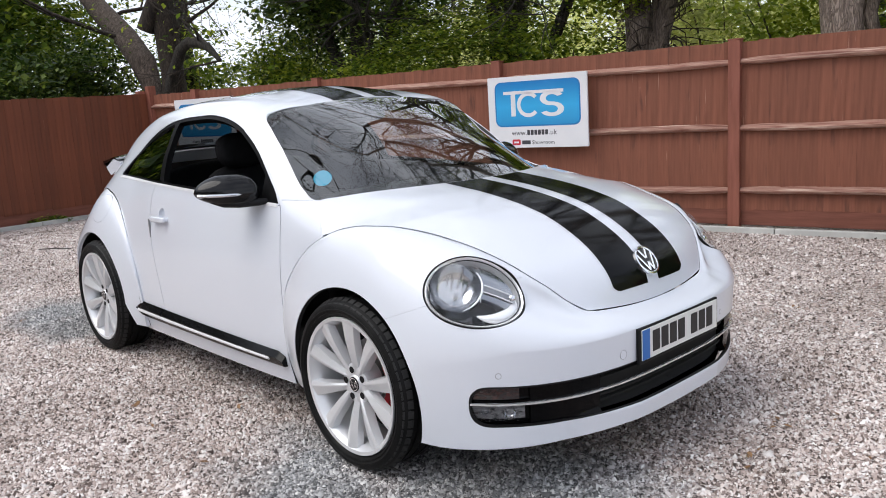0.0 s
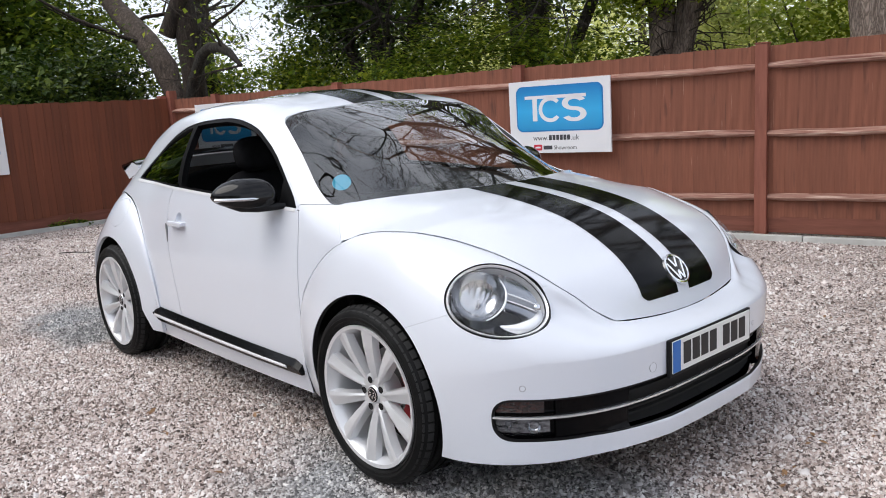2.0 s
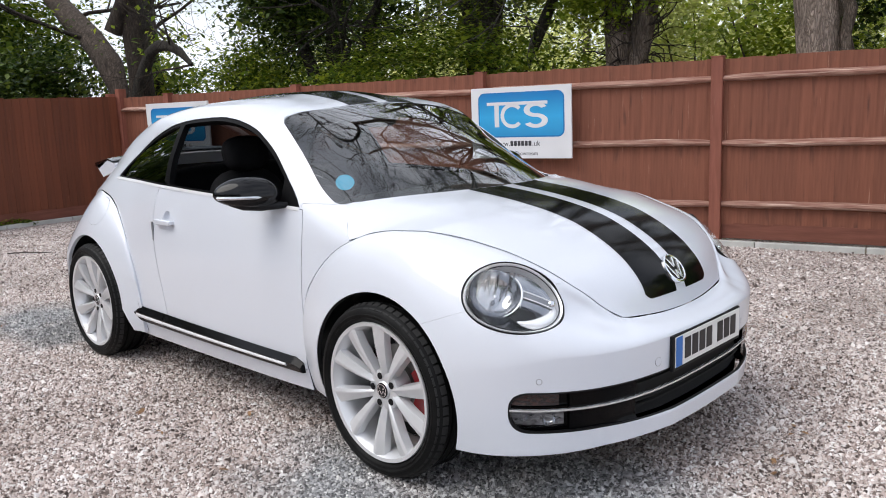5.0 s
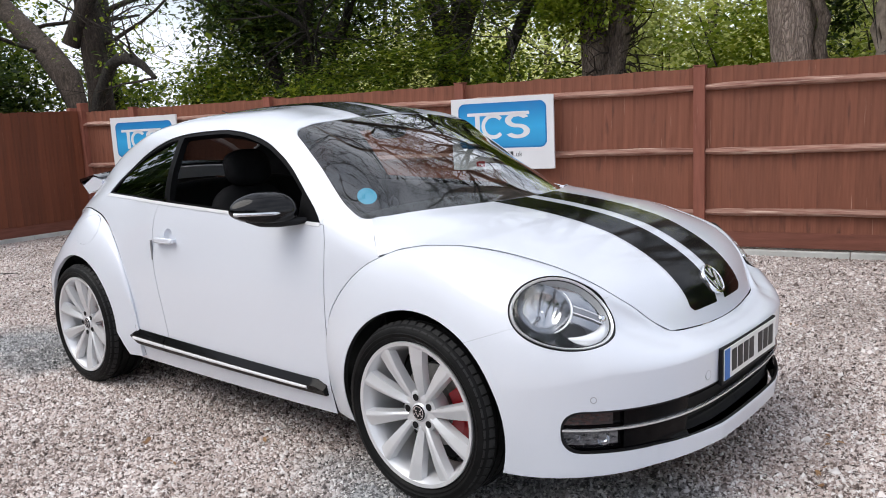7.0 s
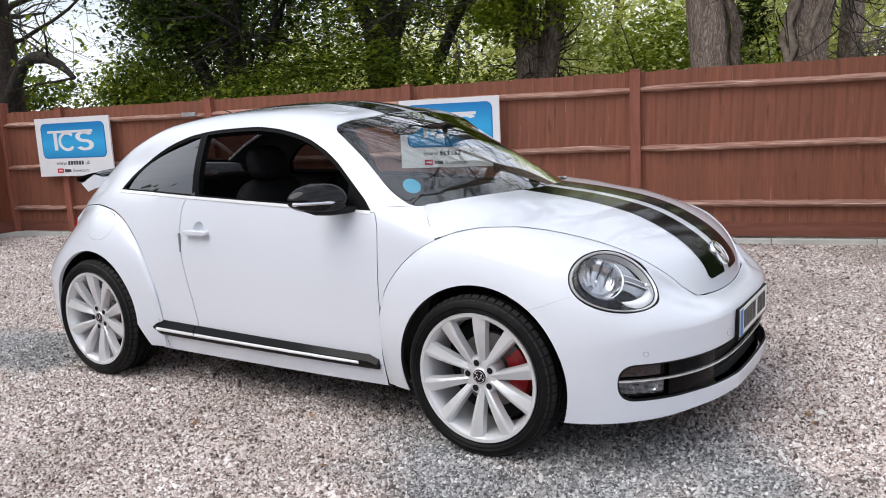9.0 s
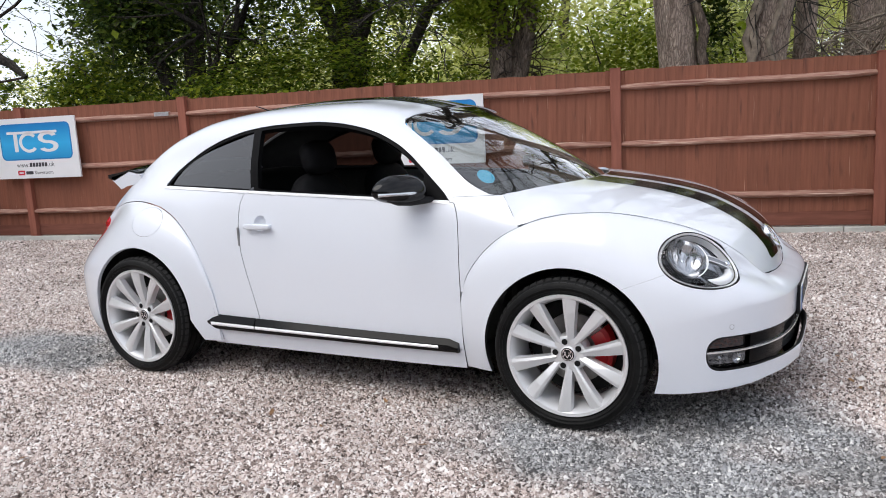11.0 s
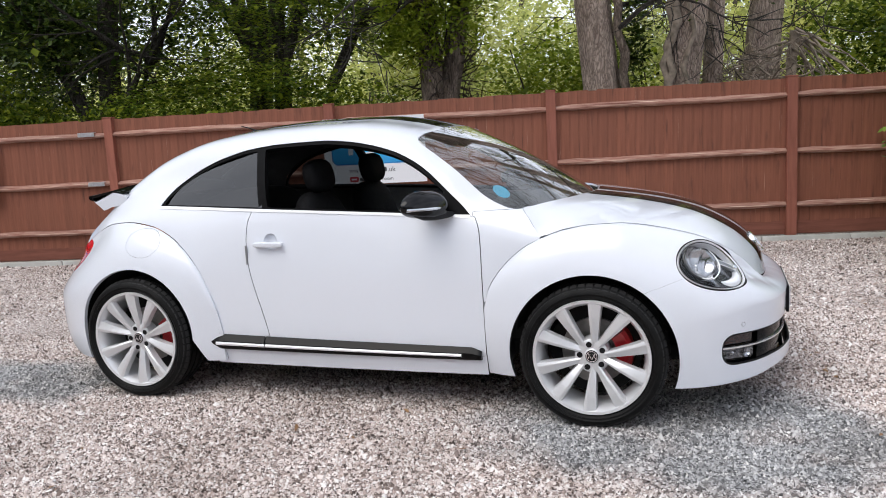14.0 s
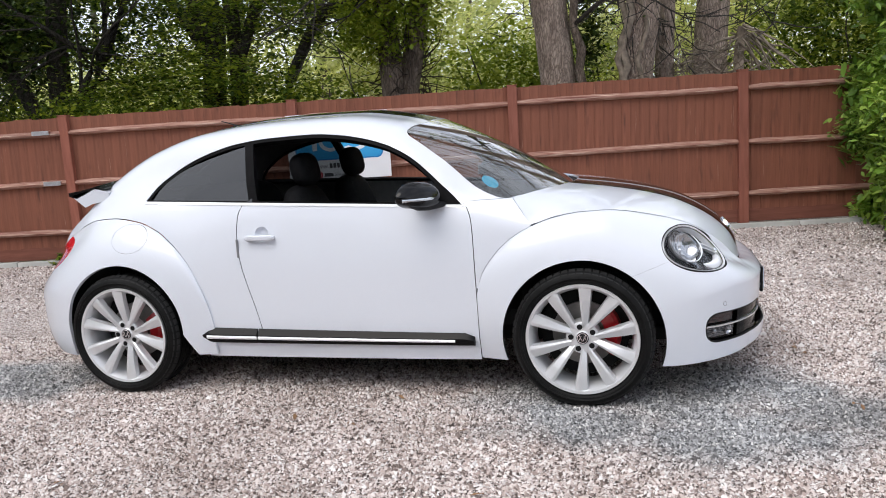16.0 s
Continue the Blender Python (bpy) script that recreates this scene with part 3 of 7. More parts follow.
for sd in (-1, 1):
    panel("door", cabin, np.linspace(-0.6, 0.8, 100), np.linspace(0.3, 1, 70), [
        lambda u, v, p: p[:, 0] - door_rear(p[:, 2]) - GAP,
        lambda u, v, p: door_front(p[:, 2]) - GAP - p[:, 0],
        lambda u, v, p: dlo_low(p[:, 0]) - 0.001 - p[:, 2],
        lambda u, v, p: np.hypot(p[:, 0] + 0.395, p[:, 2] - 0.874) - 0.0405,
        lambda u, v, p: p[:, 2] - 0.302], M_white, car, sd, depth=0.03, inner=M_greytrim)
    lamp_c, lamp_n, lamp_e = np.array((1.790, 0.712, 0.727)), np.array((0.676, 0.416, 0.609)), np.array((0.706, -0.604, -0.371))
    lamp_n = lamp_n / np.linalg.norm(lamp_n)
    lamp_e = lamp_e - lamp_n * (lamp_e @ lamp_n)
    lamp_e = lamp_e / np.linalg.norm(lamp_e)
    lamp_f = np.cross(lamp_n, lamp_e)
    LA, LB = 0.175, 0.129

    def lamp(p, grow=0.0):
        q = p - lamp_c
        r = np.sqrt((q @ lamp_e / (LA + grow)) ** 2 + (q @ lamp_f / (LB + grow)) ** 2)
        return (1 - r) * LB

    def split_line(p):
        """The seam from the lamp to the wheel arch: wing above, bumper below."""
        return p[:, 2] - (0.662 + 0.36 * (p[:, 0] - 1.58))

    U_W, V_W = np.linspace(-33, 90, 150), np.concatenate([np.linspace(-1, 0, 26)[:-1], np.linspace(0, 1, 56)])
    panel("front_wing", wing, U_W, V_W, [
        lambda u, v, p: p[:, 0] - np.where(p[:, 2] < 0.6, door_front(p[:, 2]) + GAP, 0.7),
        lambda u, v, p: arch_f(p),
        lambda u, v, p: -lamp(p, 0.001),
        lambda u, v, p: np.maximum(split_line(p) - GAP * 0.15, 1.4 - p[:, 0]),
        lambda u, v, p: 50.5 - GAP * 20 - u,
        lambda u, v, p: 1.0 - v - 0.03], M_white, car, sd, depth=0.02, inner=M_liner_shade)


def grille_hole(p):
    """Distance inside the lower intake."""
    a = np.degrees(np.arctan2(p[:, 0] - WING_C, np.abs(p[:, 1])))
    half = 0.073
    mid = 0.366
    end = (a - 38.0) * 0.0165
    return smooth_min(half - np.abs(p[:, 2] - mid), end, k=0.07)


bumper_conds = [
    lambda u, v, p: arch_f(p),
    lambda u, v, p: np.maximum(-split_line(p) - GAP * 0.15, u - 50.5 - GAP * 20),
    lambda u, v, p: p[:, 0] - 1.4,
    lambda u, v, p: -lamp(p, 0.001),
    lambda u, v, p: -grille_hole(p),
    lambda u, v, p: 1.0 - v - 0.005,
]
panel("front_bumper", wing, np.linspace(10, 90, 130), np.concatenate([np.linspace(-1, 0, 34)[:-1], np.linspace(0, 1, 50)]), bumper_conds, M_white, car, both=True, depth=0.02, inner=M_liner_shade)

# bonnet: between its middle line and the wing seams
bon_c = spline([0, 0.32, 0.55, 0.72, 0.83, 0.92, 1.0], [1.185, 1.46, 1.70, 1.875, 1.966, 2.022, 2.048])
bon_cz = spline([0, 0.32, 0.55, 0.72, 0.83, 0.92, 1.0], [1.030, 0.991, 0.934, 0.848, 0.775, 0.700, 0.602])
_seam = wing(np.array([-4.0, 5.3, 13.8, 20.7, 27.2, 33.5, 38.8, 43.7, 48, 51.9, 55.9, 60, 64.9]), np.ones(13))
_pts = np.concatenate([[[0.94, 0.722, 1.010], [0.985, 0.757, 0.945], [1.036, 0.788, 0.876]], _seam])
_len = np.concatenate([[0], np.cumsum(np.linalg.norm(np.diff(_pts, axis=0), axis=1))])
_len = _len / _len[-1]
bon_sx, bon_sy, bon_sz = spline(_len, _pts[:, 0]), spline(_len, _pts[:, 1]), spline(_len, _pts[:, 2])


def bonnet(u, v):
    """u: 0 at the screen, 1 at the nose; v: 0 at the middle line, 1 at the wing's seam."""
    u, v = np.asarray(u, float), np.asarray(v, float)
    k = 3.3 - 1.4 * np.clip((u - 0.55) / 0.45, 0, 1) + 4.5 * np.exp(-(((u - 0.11) / 0.13) ** 2))
    return np.stack([bon_c(u) + (bon_sx(u) - bon_c(u)) * v**2, bon_sy(u) * v, bon_cz(u) + (bon_sz(u) - bon_cz(u)) * v**k], -1)


panel("bonnet", bonnet, np.linspace(0, 1, 90), np.linspace(0, 1, 50), [
    lambda u, v, p: np.where(u < 0.13, 0.998, 0.991) - v, lambda u, v, p: 0.9985 - u, lambda u, v, p: u - 0.003], M_white, car, both=True, depth=0.018, inner=M_liner_shade, lip=0.012)
for sd in (-1, 1):
    panel("bonnet_stripe", bonnet, np.linspace(0, 1, 70), np.linspace(0, 1, 40), [
        lambda u, v, p: p[:, 1] - 0.036, lambda u, v, p: 0.231 - p[:, 1], lambda u, v, p: 0.953 - u - 0.018 * np.clip((p[:, 1] - 0.199) / 0.032, 0, 1) ** 2, lambda u, v, p: u - 0.01], M_stripe, car, sd, depth=0, offset=0.0012, label="gloss black vinyl racing stripe")
    panel("roof_stripe", cabin, np.linspace(-1.7, 0.45, 60), np.linspace(0, 0.4, 60), [
        lambda u, v, p: p[:, 1] - 0.036, lambda u, v, p: 0.222 - p[:, 1], lambda u, v, p: -screen(p[:, 0], p[:, 1]) - 0.004, lambda u, v, p: -rear_glass(p[:, 0], p[:, 1]) - 0.006], M_stripe, car, sd, depth=0, offset=0.0012, label="gloss black vinyl racing stripe")
    panel("rear_wing", rear_wing, np.linspace(float(R_PHI[0]), 90, 130), np.concatenate([np.linspace(-1, 0, 26)[:-1], np.linspace(0, 1, 56)]), [
        lambda u, v, p: np.where(p[:, 0] > -1.1, p[:, 2] - 0.222, 1.0),
        lambda u, v, p: np.where(p[:, 2] < 0.42, -0.716 - p[:, 0], 1.0),
        lambda u, v, p: arch_r(p),
        lambda u, v, p: p[:, 2] - 0.2,
        lambda u, v, p: np.hypot(p[:, 0] + 1.194, (p[:, 2] - 0.870) * 1.45) - 0.112,
        lambda u, v, p: np.where(u < 30, 1.0, -tail_lamp(p) - 0.002),
        lambda u, v, p: 1.0 - v - 0.045], M_white, car, sd, depth=0.02, inner=M_liner_shade, lip=0.018)
    panel("fuel_flap", rear_wing, np.linspace(-12, 12, 40), np.linspace(0.3, 1, 60), [
        lambda u, v, p: 0.1098 - np.hypot(p[:, 0] + 1.194, (p[:, 2] - 0.870) * 1.45), lambda u, v, p: 0.97 - v], M_white, car, sd, depth=0.01, inner=M_liner_shade)
    panel("tail_lamp", rear_wing, np.linspace(25, 75, 60), np.linspace(0.2, 1, 50), [
        lambda u, v, p: tail_lamp(p), lambda u, v, p: 0.97 - v], M_taillight, car, sd, depth=0.02, offset=0.002, label="red tail lamp")
    # side windows: black frame, tinted quarter light; the door's pane is wound down
    pillar = lambda p: np.abs(p[:, 0] + 0.490 + 0.26 * (p[:, 2] - 1.2)) - 0.026
    sail = lambda p: 0.545 - p[:, 0]
    panel("window_frame", cabin, np.linspace(-1.18, 0.72, 190), np.linspace(0.2, 0.56, 70), [
        lambda u, v, p: dlo(p[:, 0], p[:, 2]) - 0.0005,
        lambda u, v, p: -np.minimum(np.minimum(dlo(p[:, 0], p[:, 2]) - 0.016, pillar(p)), np.where(p[:, 0] > 0, sail(p), 1.0))], M_rubber, car, sd, depth=0.03, offset=-0.004)
    q = panel("quarter_window", quarter, np.linspace(-1.18, -0.38, 60), np.linspace(1.0, 1.38, 40), [
        lambda u, v, p: dlo(p[:, 0], p[:, 2]) - 0.012, lambda u, v, p: -0.495 - 0.26 * (p[:, 2] - 1.2) - p[:, 0]], M_tint, car, sd, depth=0, offset=-0.008, label="dark privacy glass")
    panel("belt_trim", cabin, np.linspace(-1.17, 0.72, 120), np.linspace(0.36, 0.6, 160), [
        lambda u, v, p: dlo_low(p[:, 0]) + 0.006 - p[:, 2], lambda u, v, p: p[:, 2] - dlo_low(p[:, 0]) + 0.008, lambda u, v, p: p[:, 0] + 1.15, lambda u, v, p: 0.69 - p[:, 0]], M_trimlight, car, sd, depth=0.005, offset=0.004, label="thin chrome strip")


def pane(u, v):
    """The windscreen's even curve; u: x, v: y."""
    u, v = np.asarray(u, float), np.abs(np.asarray(v, float))
    k = (u - 0.4) / 0.74
    middle = 1.420 - 0.39 * k + 0.12 * k * (1 - k)
    bow = 0.064 + 0.155 * np.tanh((u - 0.38) / 0.33)
    return np.stack([u, v, middle - bow * (v / (0.601 + 0.119 * (u - 0.374) / 0.506)) ** 2.2], -1)


ws = panel("windscreen", pane, np.linspace(0.33, 1.22, 90), np.linspace(0, 0.78, 70), [
    lambda u, v, p: screen(p[:, 0], p[:, 1]) + 0.001], M_glass, car, both=True, depth=0, offset=-0.003, label="raked windscreen glass")
ws.visible_shadow = False
rw = panel("rear_window", cabin, np.linspace(-1.75, -1.06, 60), np.linspace(0, 0.45, 50), [
    lambda u, v, p: rear_glass(p[:, 0], p[:, 1])], M_reartint, car, both=True, depth=0, offset=-0.003, label="tinted rear window")
rw.visible_shadow = False
panel("scuttle", pane, np.linspace(0.8, 1.24, 60), np.linspace(0, 0.75, 60), [
    lambda u, v, p: p[:, 0] - screen_base(p[:, 1]) - 0.006, lambda u, v, p: screen_base(p[:, 1]) + 0.075 - p[:, 0], lambda u, v, p: 0.66 - p[:, 1]], M_plastic, car, both=True, depth=0.01, offset=-0.010)


# ---- wheels ----
def wheel(x, y, turn_z, tilt):
    """Tyre, alloy rim with five pairs of spokes, hub cap, bolts, disc and caliper; built for the right side."""
    w = part("wheel", lathe_bm([(0.262, 0.105), (0.248, 0.10), (0.234, 0.06), (0.231, -0.03), (0.243, -0.085), (0.2515, -0.098), (0.2555, -0.1065), (0.2688, -0.109), (0.271, -0.104), (0.267, -0.09), (0.267, 0.10)], 72, "y", True), M_alloy, car, "", True)
    w.matrix_basis = pose(x, y, TYRE_R) @ pose(0, 0, 0, 0, 0, turn_z)
    prof = [(0.263, 0.09), (0.266, 0.112), (0.285, 0.118), (0.314, 0.112), (0.329, 0.098), (0.3345, 0.075)]
    for g in (0.045, 0.0, -0.045):
        prof += [(0.335, g + 0.006), (0.327, g + 0.005), (0.327, g - 0.005), (0.335, g - 0.006)]
    prof += [(0.3345, -0.075), (0.329, -0.098), (0.314, -0.112), (0.3025, -0.1145), (0.301, -0.1165), (0.2985, -0.1165), (0.297, -0.115), (0.2885, -0.1125), (0.287, -0.1145), (0.2845, -0.1140), (0.277, -0.106), (0.268, -0.094), (0.263, -0.088)]
    bm = lathe_bm(prof, 96, "y", True)
    ty = part("tyre", bm, M_tyre, w, "low-profile black tyre", True)
    # tread blocks round the shoulders
    bm = bmesh.new()
    for i in range(56):
        a = 2 * math.pi * i / 56
        for s in (-1, 1):
            b = box_bm(0.0305, 0.042, 0.008, (0, 0, 0), 0.0015, None, 1)
            bmesh.ops.rotate(b, cent=(0, 0, 0), matrix=Euler((radians(-s * 28), 0, 0)).to_matrix(), verts=b.verts)
            bmesh.ops.translate(b, vec=(0, s * 0.088, 0.3275), verts=b.verts)
            bmesh.ops.rotate(b, cent=(0, 0, 0), matrix=Euler((0, a, 0)).to_matrix(), verts=b.verts)
            tmp = bpy.data.meshes.new("t")
            b.to_mesh(tmp)
            b.free()
            bm.from_mesh(tmp)
            bpy.data.meshes.remove(tmp)
    tagged(part("tread", bm, M_tread, ty), kind="stuff")
    # spokes: slim tapered blades, in pairs that part towards the rim
    for k in range(5):
        for s in (-1, 1):
            a0 = radians(-4 + 72 * k + tilt)
            a1 = a0 + s * radians(17.2)
            p0 = Vector((math.cos(a0 + s * radians(9)) * 0.055, 0, math.sin(a0 + s * radians(9)) * 0.055))
            p1 = Vector((math.cos(a1) * 0.262, 0, math.sin(a1) * 0.262))
            d = (p1 - p0).normalized()
            side = Vector((-d.z, 0, d.x))
            bm = bmesh.new()
            rows = []
            for t in (0, 0.12, 0.35, 0.65, 0.92, 1.0):
                c = p0.lerp(p1, t)
                front = -0.074 - 0.026 * math.sin(min(1, t * 1.15) * math.pi * 0.5) - 0.006 * t
                wd = 0.0122 + 0.0185 * t
                back = front + 0.045 - 0.012 * t
                ridge = 0.45 * s
                rows.append([bm.verts.new(c + side * q + Vector((0, h, 0))) for q, h in
                             ((-wd * 1.18, back), (-wd, front + 0.004 + 0.006 * max(s, 0)), (wd * (ridge - 0.1), front), (wd * (ridge + 0.1), front), (wd, front + 0.004 + 0.006 * max(-s, 0)), (wd * 1.18, back))])
            for ra, rb in zip(rows, rows[1:]):
                for i in range(6):
                    bm.faces.new((ra[i], ra[(i + 1) % 6], rb[(i + 1) % 6], rb[i]))
            bm.faces.new(rows[0])
            bm.faces.new(rows[-1][::-1])
            part("spoke", bm, M_alloy, w)
    hub = part("hub", lathe_bm([(0.0, -0.075), (0.030, -0.076), (0.034, -0.073), (0.036, -0.069), (0.066, -0.073), (0.078, -0.067), (0.084, -0.048), (0.084, 0.0), (0.0, 0.0)], 48, "y"), M_alloy, w, "", True)
    cap = part("hub_cap", lathe_bm([(0.0, -0.0795), (0.026, -0.0795), (0.029, -0.078), (0.030, -0.073), (0.0, -0.073)], 40, "y"), M_plastic, w, "round cap with chrome emblem", True)
    bm = lathe_bm([(0.0225, -0.0805), (0.0255, -0.0805), (0.0255, -0.079), (0.0225, -0.079)], 40, "y", True)
    part("emblem_ring", bm, M_chrome, cap)
    for ang, ln, off in ((62, 0.036, -0.008), (-62, 0.036, 0.008), (62, 0.024, 0.012), (-62, 0.024, -0.012)):
        b = box_bm(ln, 0.0015, 0.0035, (0, 0, 0))
        bmesh.ops.rotate(b, cent=(0, 0, 0), matrix=Euler((0, radians(ang), 0)).to_matrix(), verts=b.verts)
        bmesh.ops.translate(b, vec=(off, -0.0803, 0), verts=b.verts)
        part("emblem_bar", b, M_chrome, cap)
    for k in range(5):
        a = radians(31 + 72 * k + tilt)
        hole = lathe_bm([(0.0, -0.0725), (0.0125, -0.0725), (0.0135, -0.0745), (0.0125, -0.075), (0.0118, -0.0738), (0.0, -0.0738)], 20, "y")
        bmesh.ops.translate(hole, vec=(math.cos(a) * 0.056, 0, math.sin(a) * 0.056), verts=hole.verts)
        part("wheel_bolt", hole, M_plastic, w)
    disc = part("brake_disc", lathe_bm([(0.0, 0.0), (0.075, 0.0), (0.08, 0.03), (0.156, 0.03), (0.156, 0.052), (0.05, 0.052)], 56, "y"), M_disc, w, "", True)
    bm = lathe_bm([(0.0, 0.06), (0.216, 0.06), (0.216, 0.066), (0.0, 0.066)], 40, "y")
    part("backing_plate", bm, M_liner_shade, w)
    # caliper clasping the disc on its forward side
    bm = bmesh.new()
    rows = []
    for i in range(9):
        a = radians(-38 + 76 * i / 8)
        taper = 1 - 0.25 * abs(i - 4) / 4
        rows.append([bm.verts.new((r * math.cos(a), h, r * math.sin(a))) for r, h in
                     ((0.10, 0.02), (0.104, -0.002 * taper), (0.16, -0.008 * taper), (0.178 * (0.97 + 0.03 * taper), 0.005), (0.182, 0.07), (0.10, 0.07))])
    for ra, rb in zip(rows, rows[1:]):
        for i in range(6):
            bm.faces.new((ra[i], ra[(i + 1) % 6], rb[(i + 1) % 6], rb[i]))
    bm.faces.new(rows[0])
    bm.faces.new(rows[-1][::-1])
    part("brake_caliper", bm, M_red, w, "red painted brake caliper", True)
    return w


wheel(AXLE, -0.789, 0, 0)
wheel(-AXLE, -0.785, 0, 7)
wheel(AXLE, 0.789, 180, 0)
wheel(-AXLE, 0.785, 180, 0)

# wheel housings and floor pan
for x in (AXLE, -AXLE):
    for sd in (-1, 1):
        bm = bmesh.new()
        rows = []
        for i in range(25):
            a = radians(8 + 164 * i / 24)
            rows.append([bm.verts.new((x + 0.405 * math.cos(a), sd * h, 0.335 + 0.405 * math.sin(a))) for h in (0.5, 0.86 - 0.22 * math.cos(a) ** 2)])
        for ra, rb in zip(rows, rows[1:]):
            bm.faces.new((ra[0], ra[1], rb[1], rb[0]))
        bm.faces.new([r[0] for r in rows])
        part("wheel_housing", bm, M_liner_shade, car)
bm = box_bm(1.62, 1.56, 0.1, (0.0, 0, 0.25), 0.02)
part("floor_pan", bm, M_liner_shade, car)
bm = box_bm(3.9, 0.98, 0.08, (0.0, 0, 0.26), 0.02)
part("underbody", bm, M_liner_shade, car)


# ---- car: lamps, trim and fittings ----
def cabin_point(x, z):
    """The place on the car's side at x and height z, and the outward way there (y >= 0)."""
    v = np.linspace(0.2, 1, 600)
    p = cabin(np.full(600, x), v)
    i = int(np.argmin(np.abs(p[:, 2] - z)))
    a, b = p[max(i - 4, 0)], p[min(i + 4, 599)]
    n = Vector((0, -(b[2] - a[2]), b[1] - a[1])).normalized()
    return Vector(p[i]), (n if n.y > 0 else -n)


def mirror_mesh(bm, sd):
    if sd < 0:
        bmesh.ops.scale(bm, vec=(1, -1, 1), verts=bm.verts)
        bmesh.ops.reverse_faces(bm, faces=bm.faces)
    return bm


def join_bm(bm, other):
    tmp = bpy.data.meshes.new("t")
    other.to_mesh(tmp)
    other.free()
    bm.from_mesh(tmp)
    bpy.data.meshes.remove(tmp)
    return bm


# height of the wing's skin over the lamp's plane
_u, _v = np.meshgrid(np.linspace(15, 65, 60), np.linspace(0, 1, 60), indexing="ij")
_w = wing(_u.ravel(), _v.ravel()) - lamp_c
_s, _tt, _h = _w @ lamp_e, _w @ lamp_f, _w @ lamp_n
_in = (_s / 0.19) ** 2 + (_tt / 0.135) ** 2 < 1
_A = np.stack([np.ones(_in.sum()), _s[_in], _tt[_in], _s[_in] ** 2, _s[_in] * _tt[_in], _tt[_in] ** 2], 1)
_cf = np.linalg.lstsq(_A, _h[_in], rcond=None)[0]


def lamp_place(s, t, drop=0.0):
    h = _cf @ np.array([1, s, t, s * s, s * t, t * t]) - drop
    return lamp_c + lamp_e * s + lamp_f * t + lamp_n * h


def lamp_rings(rows, steps=64, centre=(0.0, 0.0)):
    """A dish of ellipses: rows of (scale, drop below the skin)."""
    bm = bmesh.new()
    rings = []
    for k, drop in rows:
        rings.append([bm.verts.new(lamp_place(centre[0] * (1 - k) + k * LA * math.cos(a), centre[1] * (1 - k) + k * LB * math.sin(a), drop)) for a in [2 * math.pi * i / steps for i in range(steps)]])
    for a, b in zip(rings, rings[1:]):
        for i in range(steps):
            bm.faces.new((a[i], a[(i + 1) % steps], b[(i + 1) % steps], b[i]))
    return bm, rings


def lamp_round(cs, ct, rows, steps=40, squash=1.0):
    bm = bmesh.new()
    rings = []
    base = lamp_place(cs, ct)
    for r, drop in rows:
        rings.append([bm.verts.new(base + lamp_e * (r * math.cos(a)) + lamp_f * (r * squash * math.sin(a)) - lamp_n * drop) for a in [2 * math.pi * i / steps for i in range(steps)]])
    for a, b in zip(rings, rings[1:]):
        for i in range(steps):
            bm.faces.new((a[i], a[(i + 1) % steps], b[(i + 1) % steps], b[i]))
    bm.faces.new(rings[-1])
    return bm


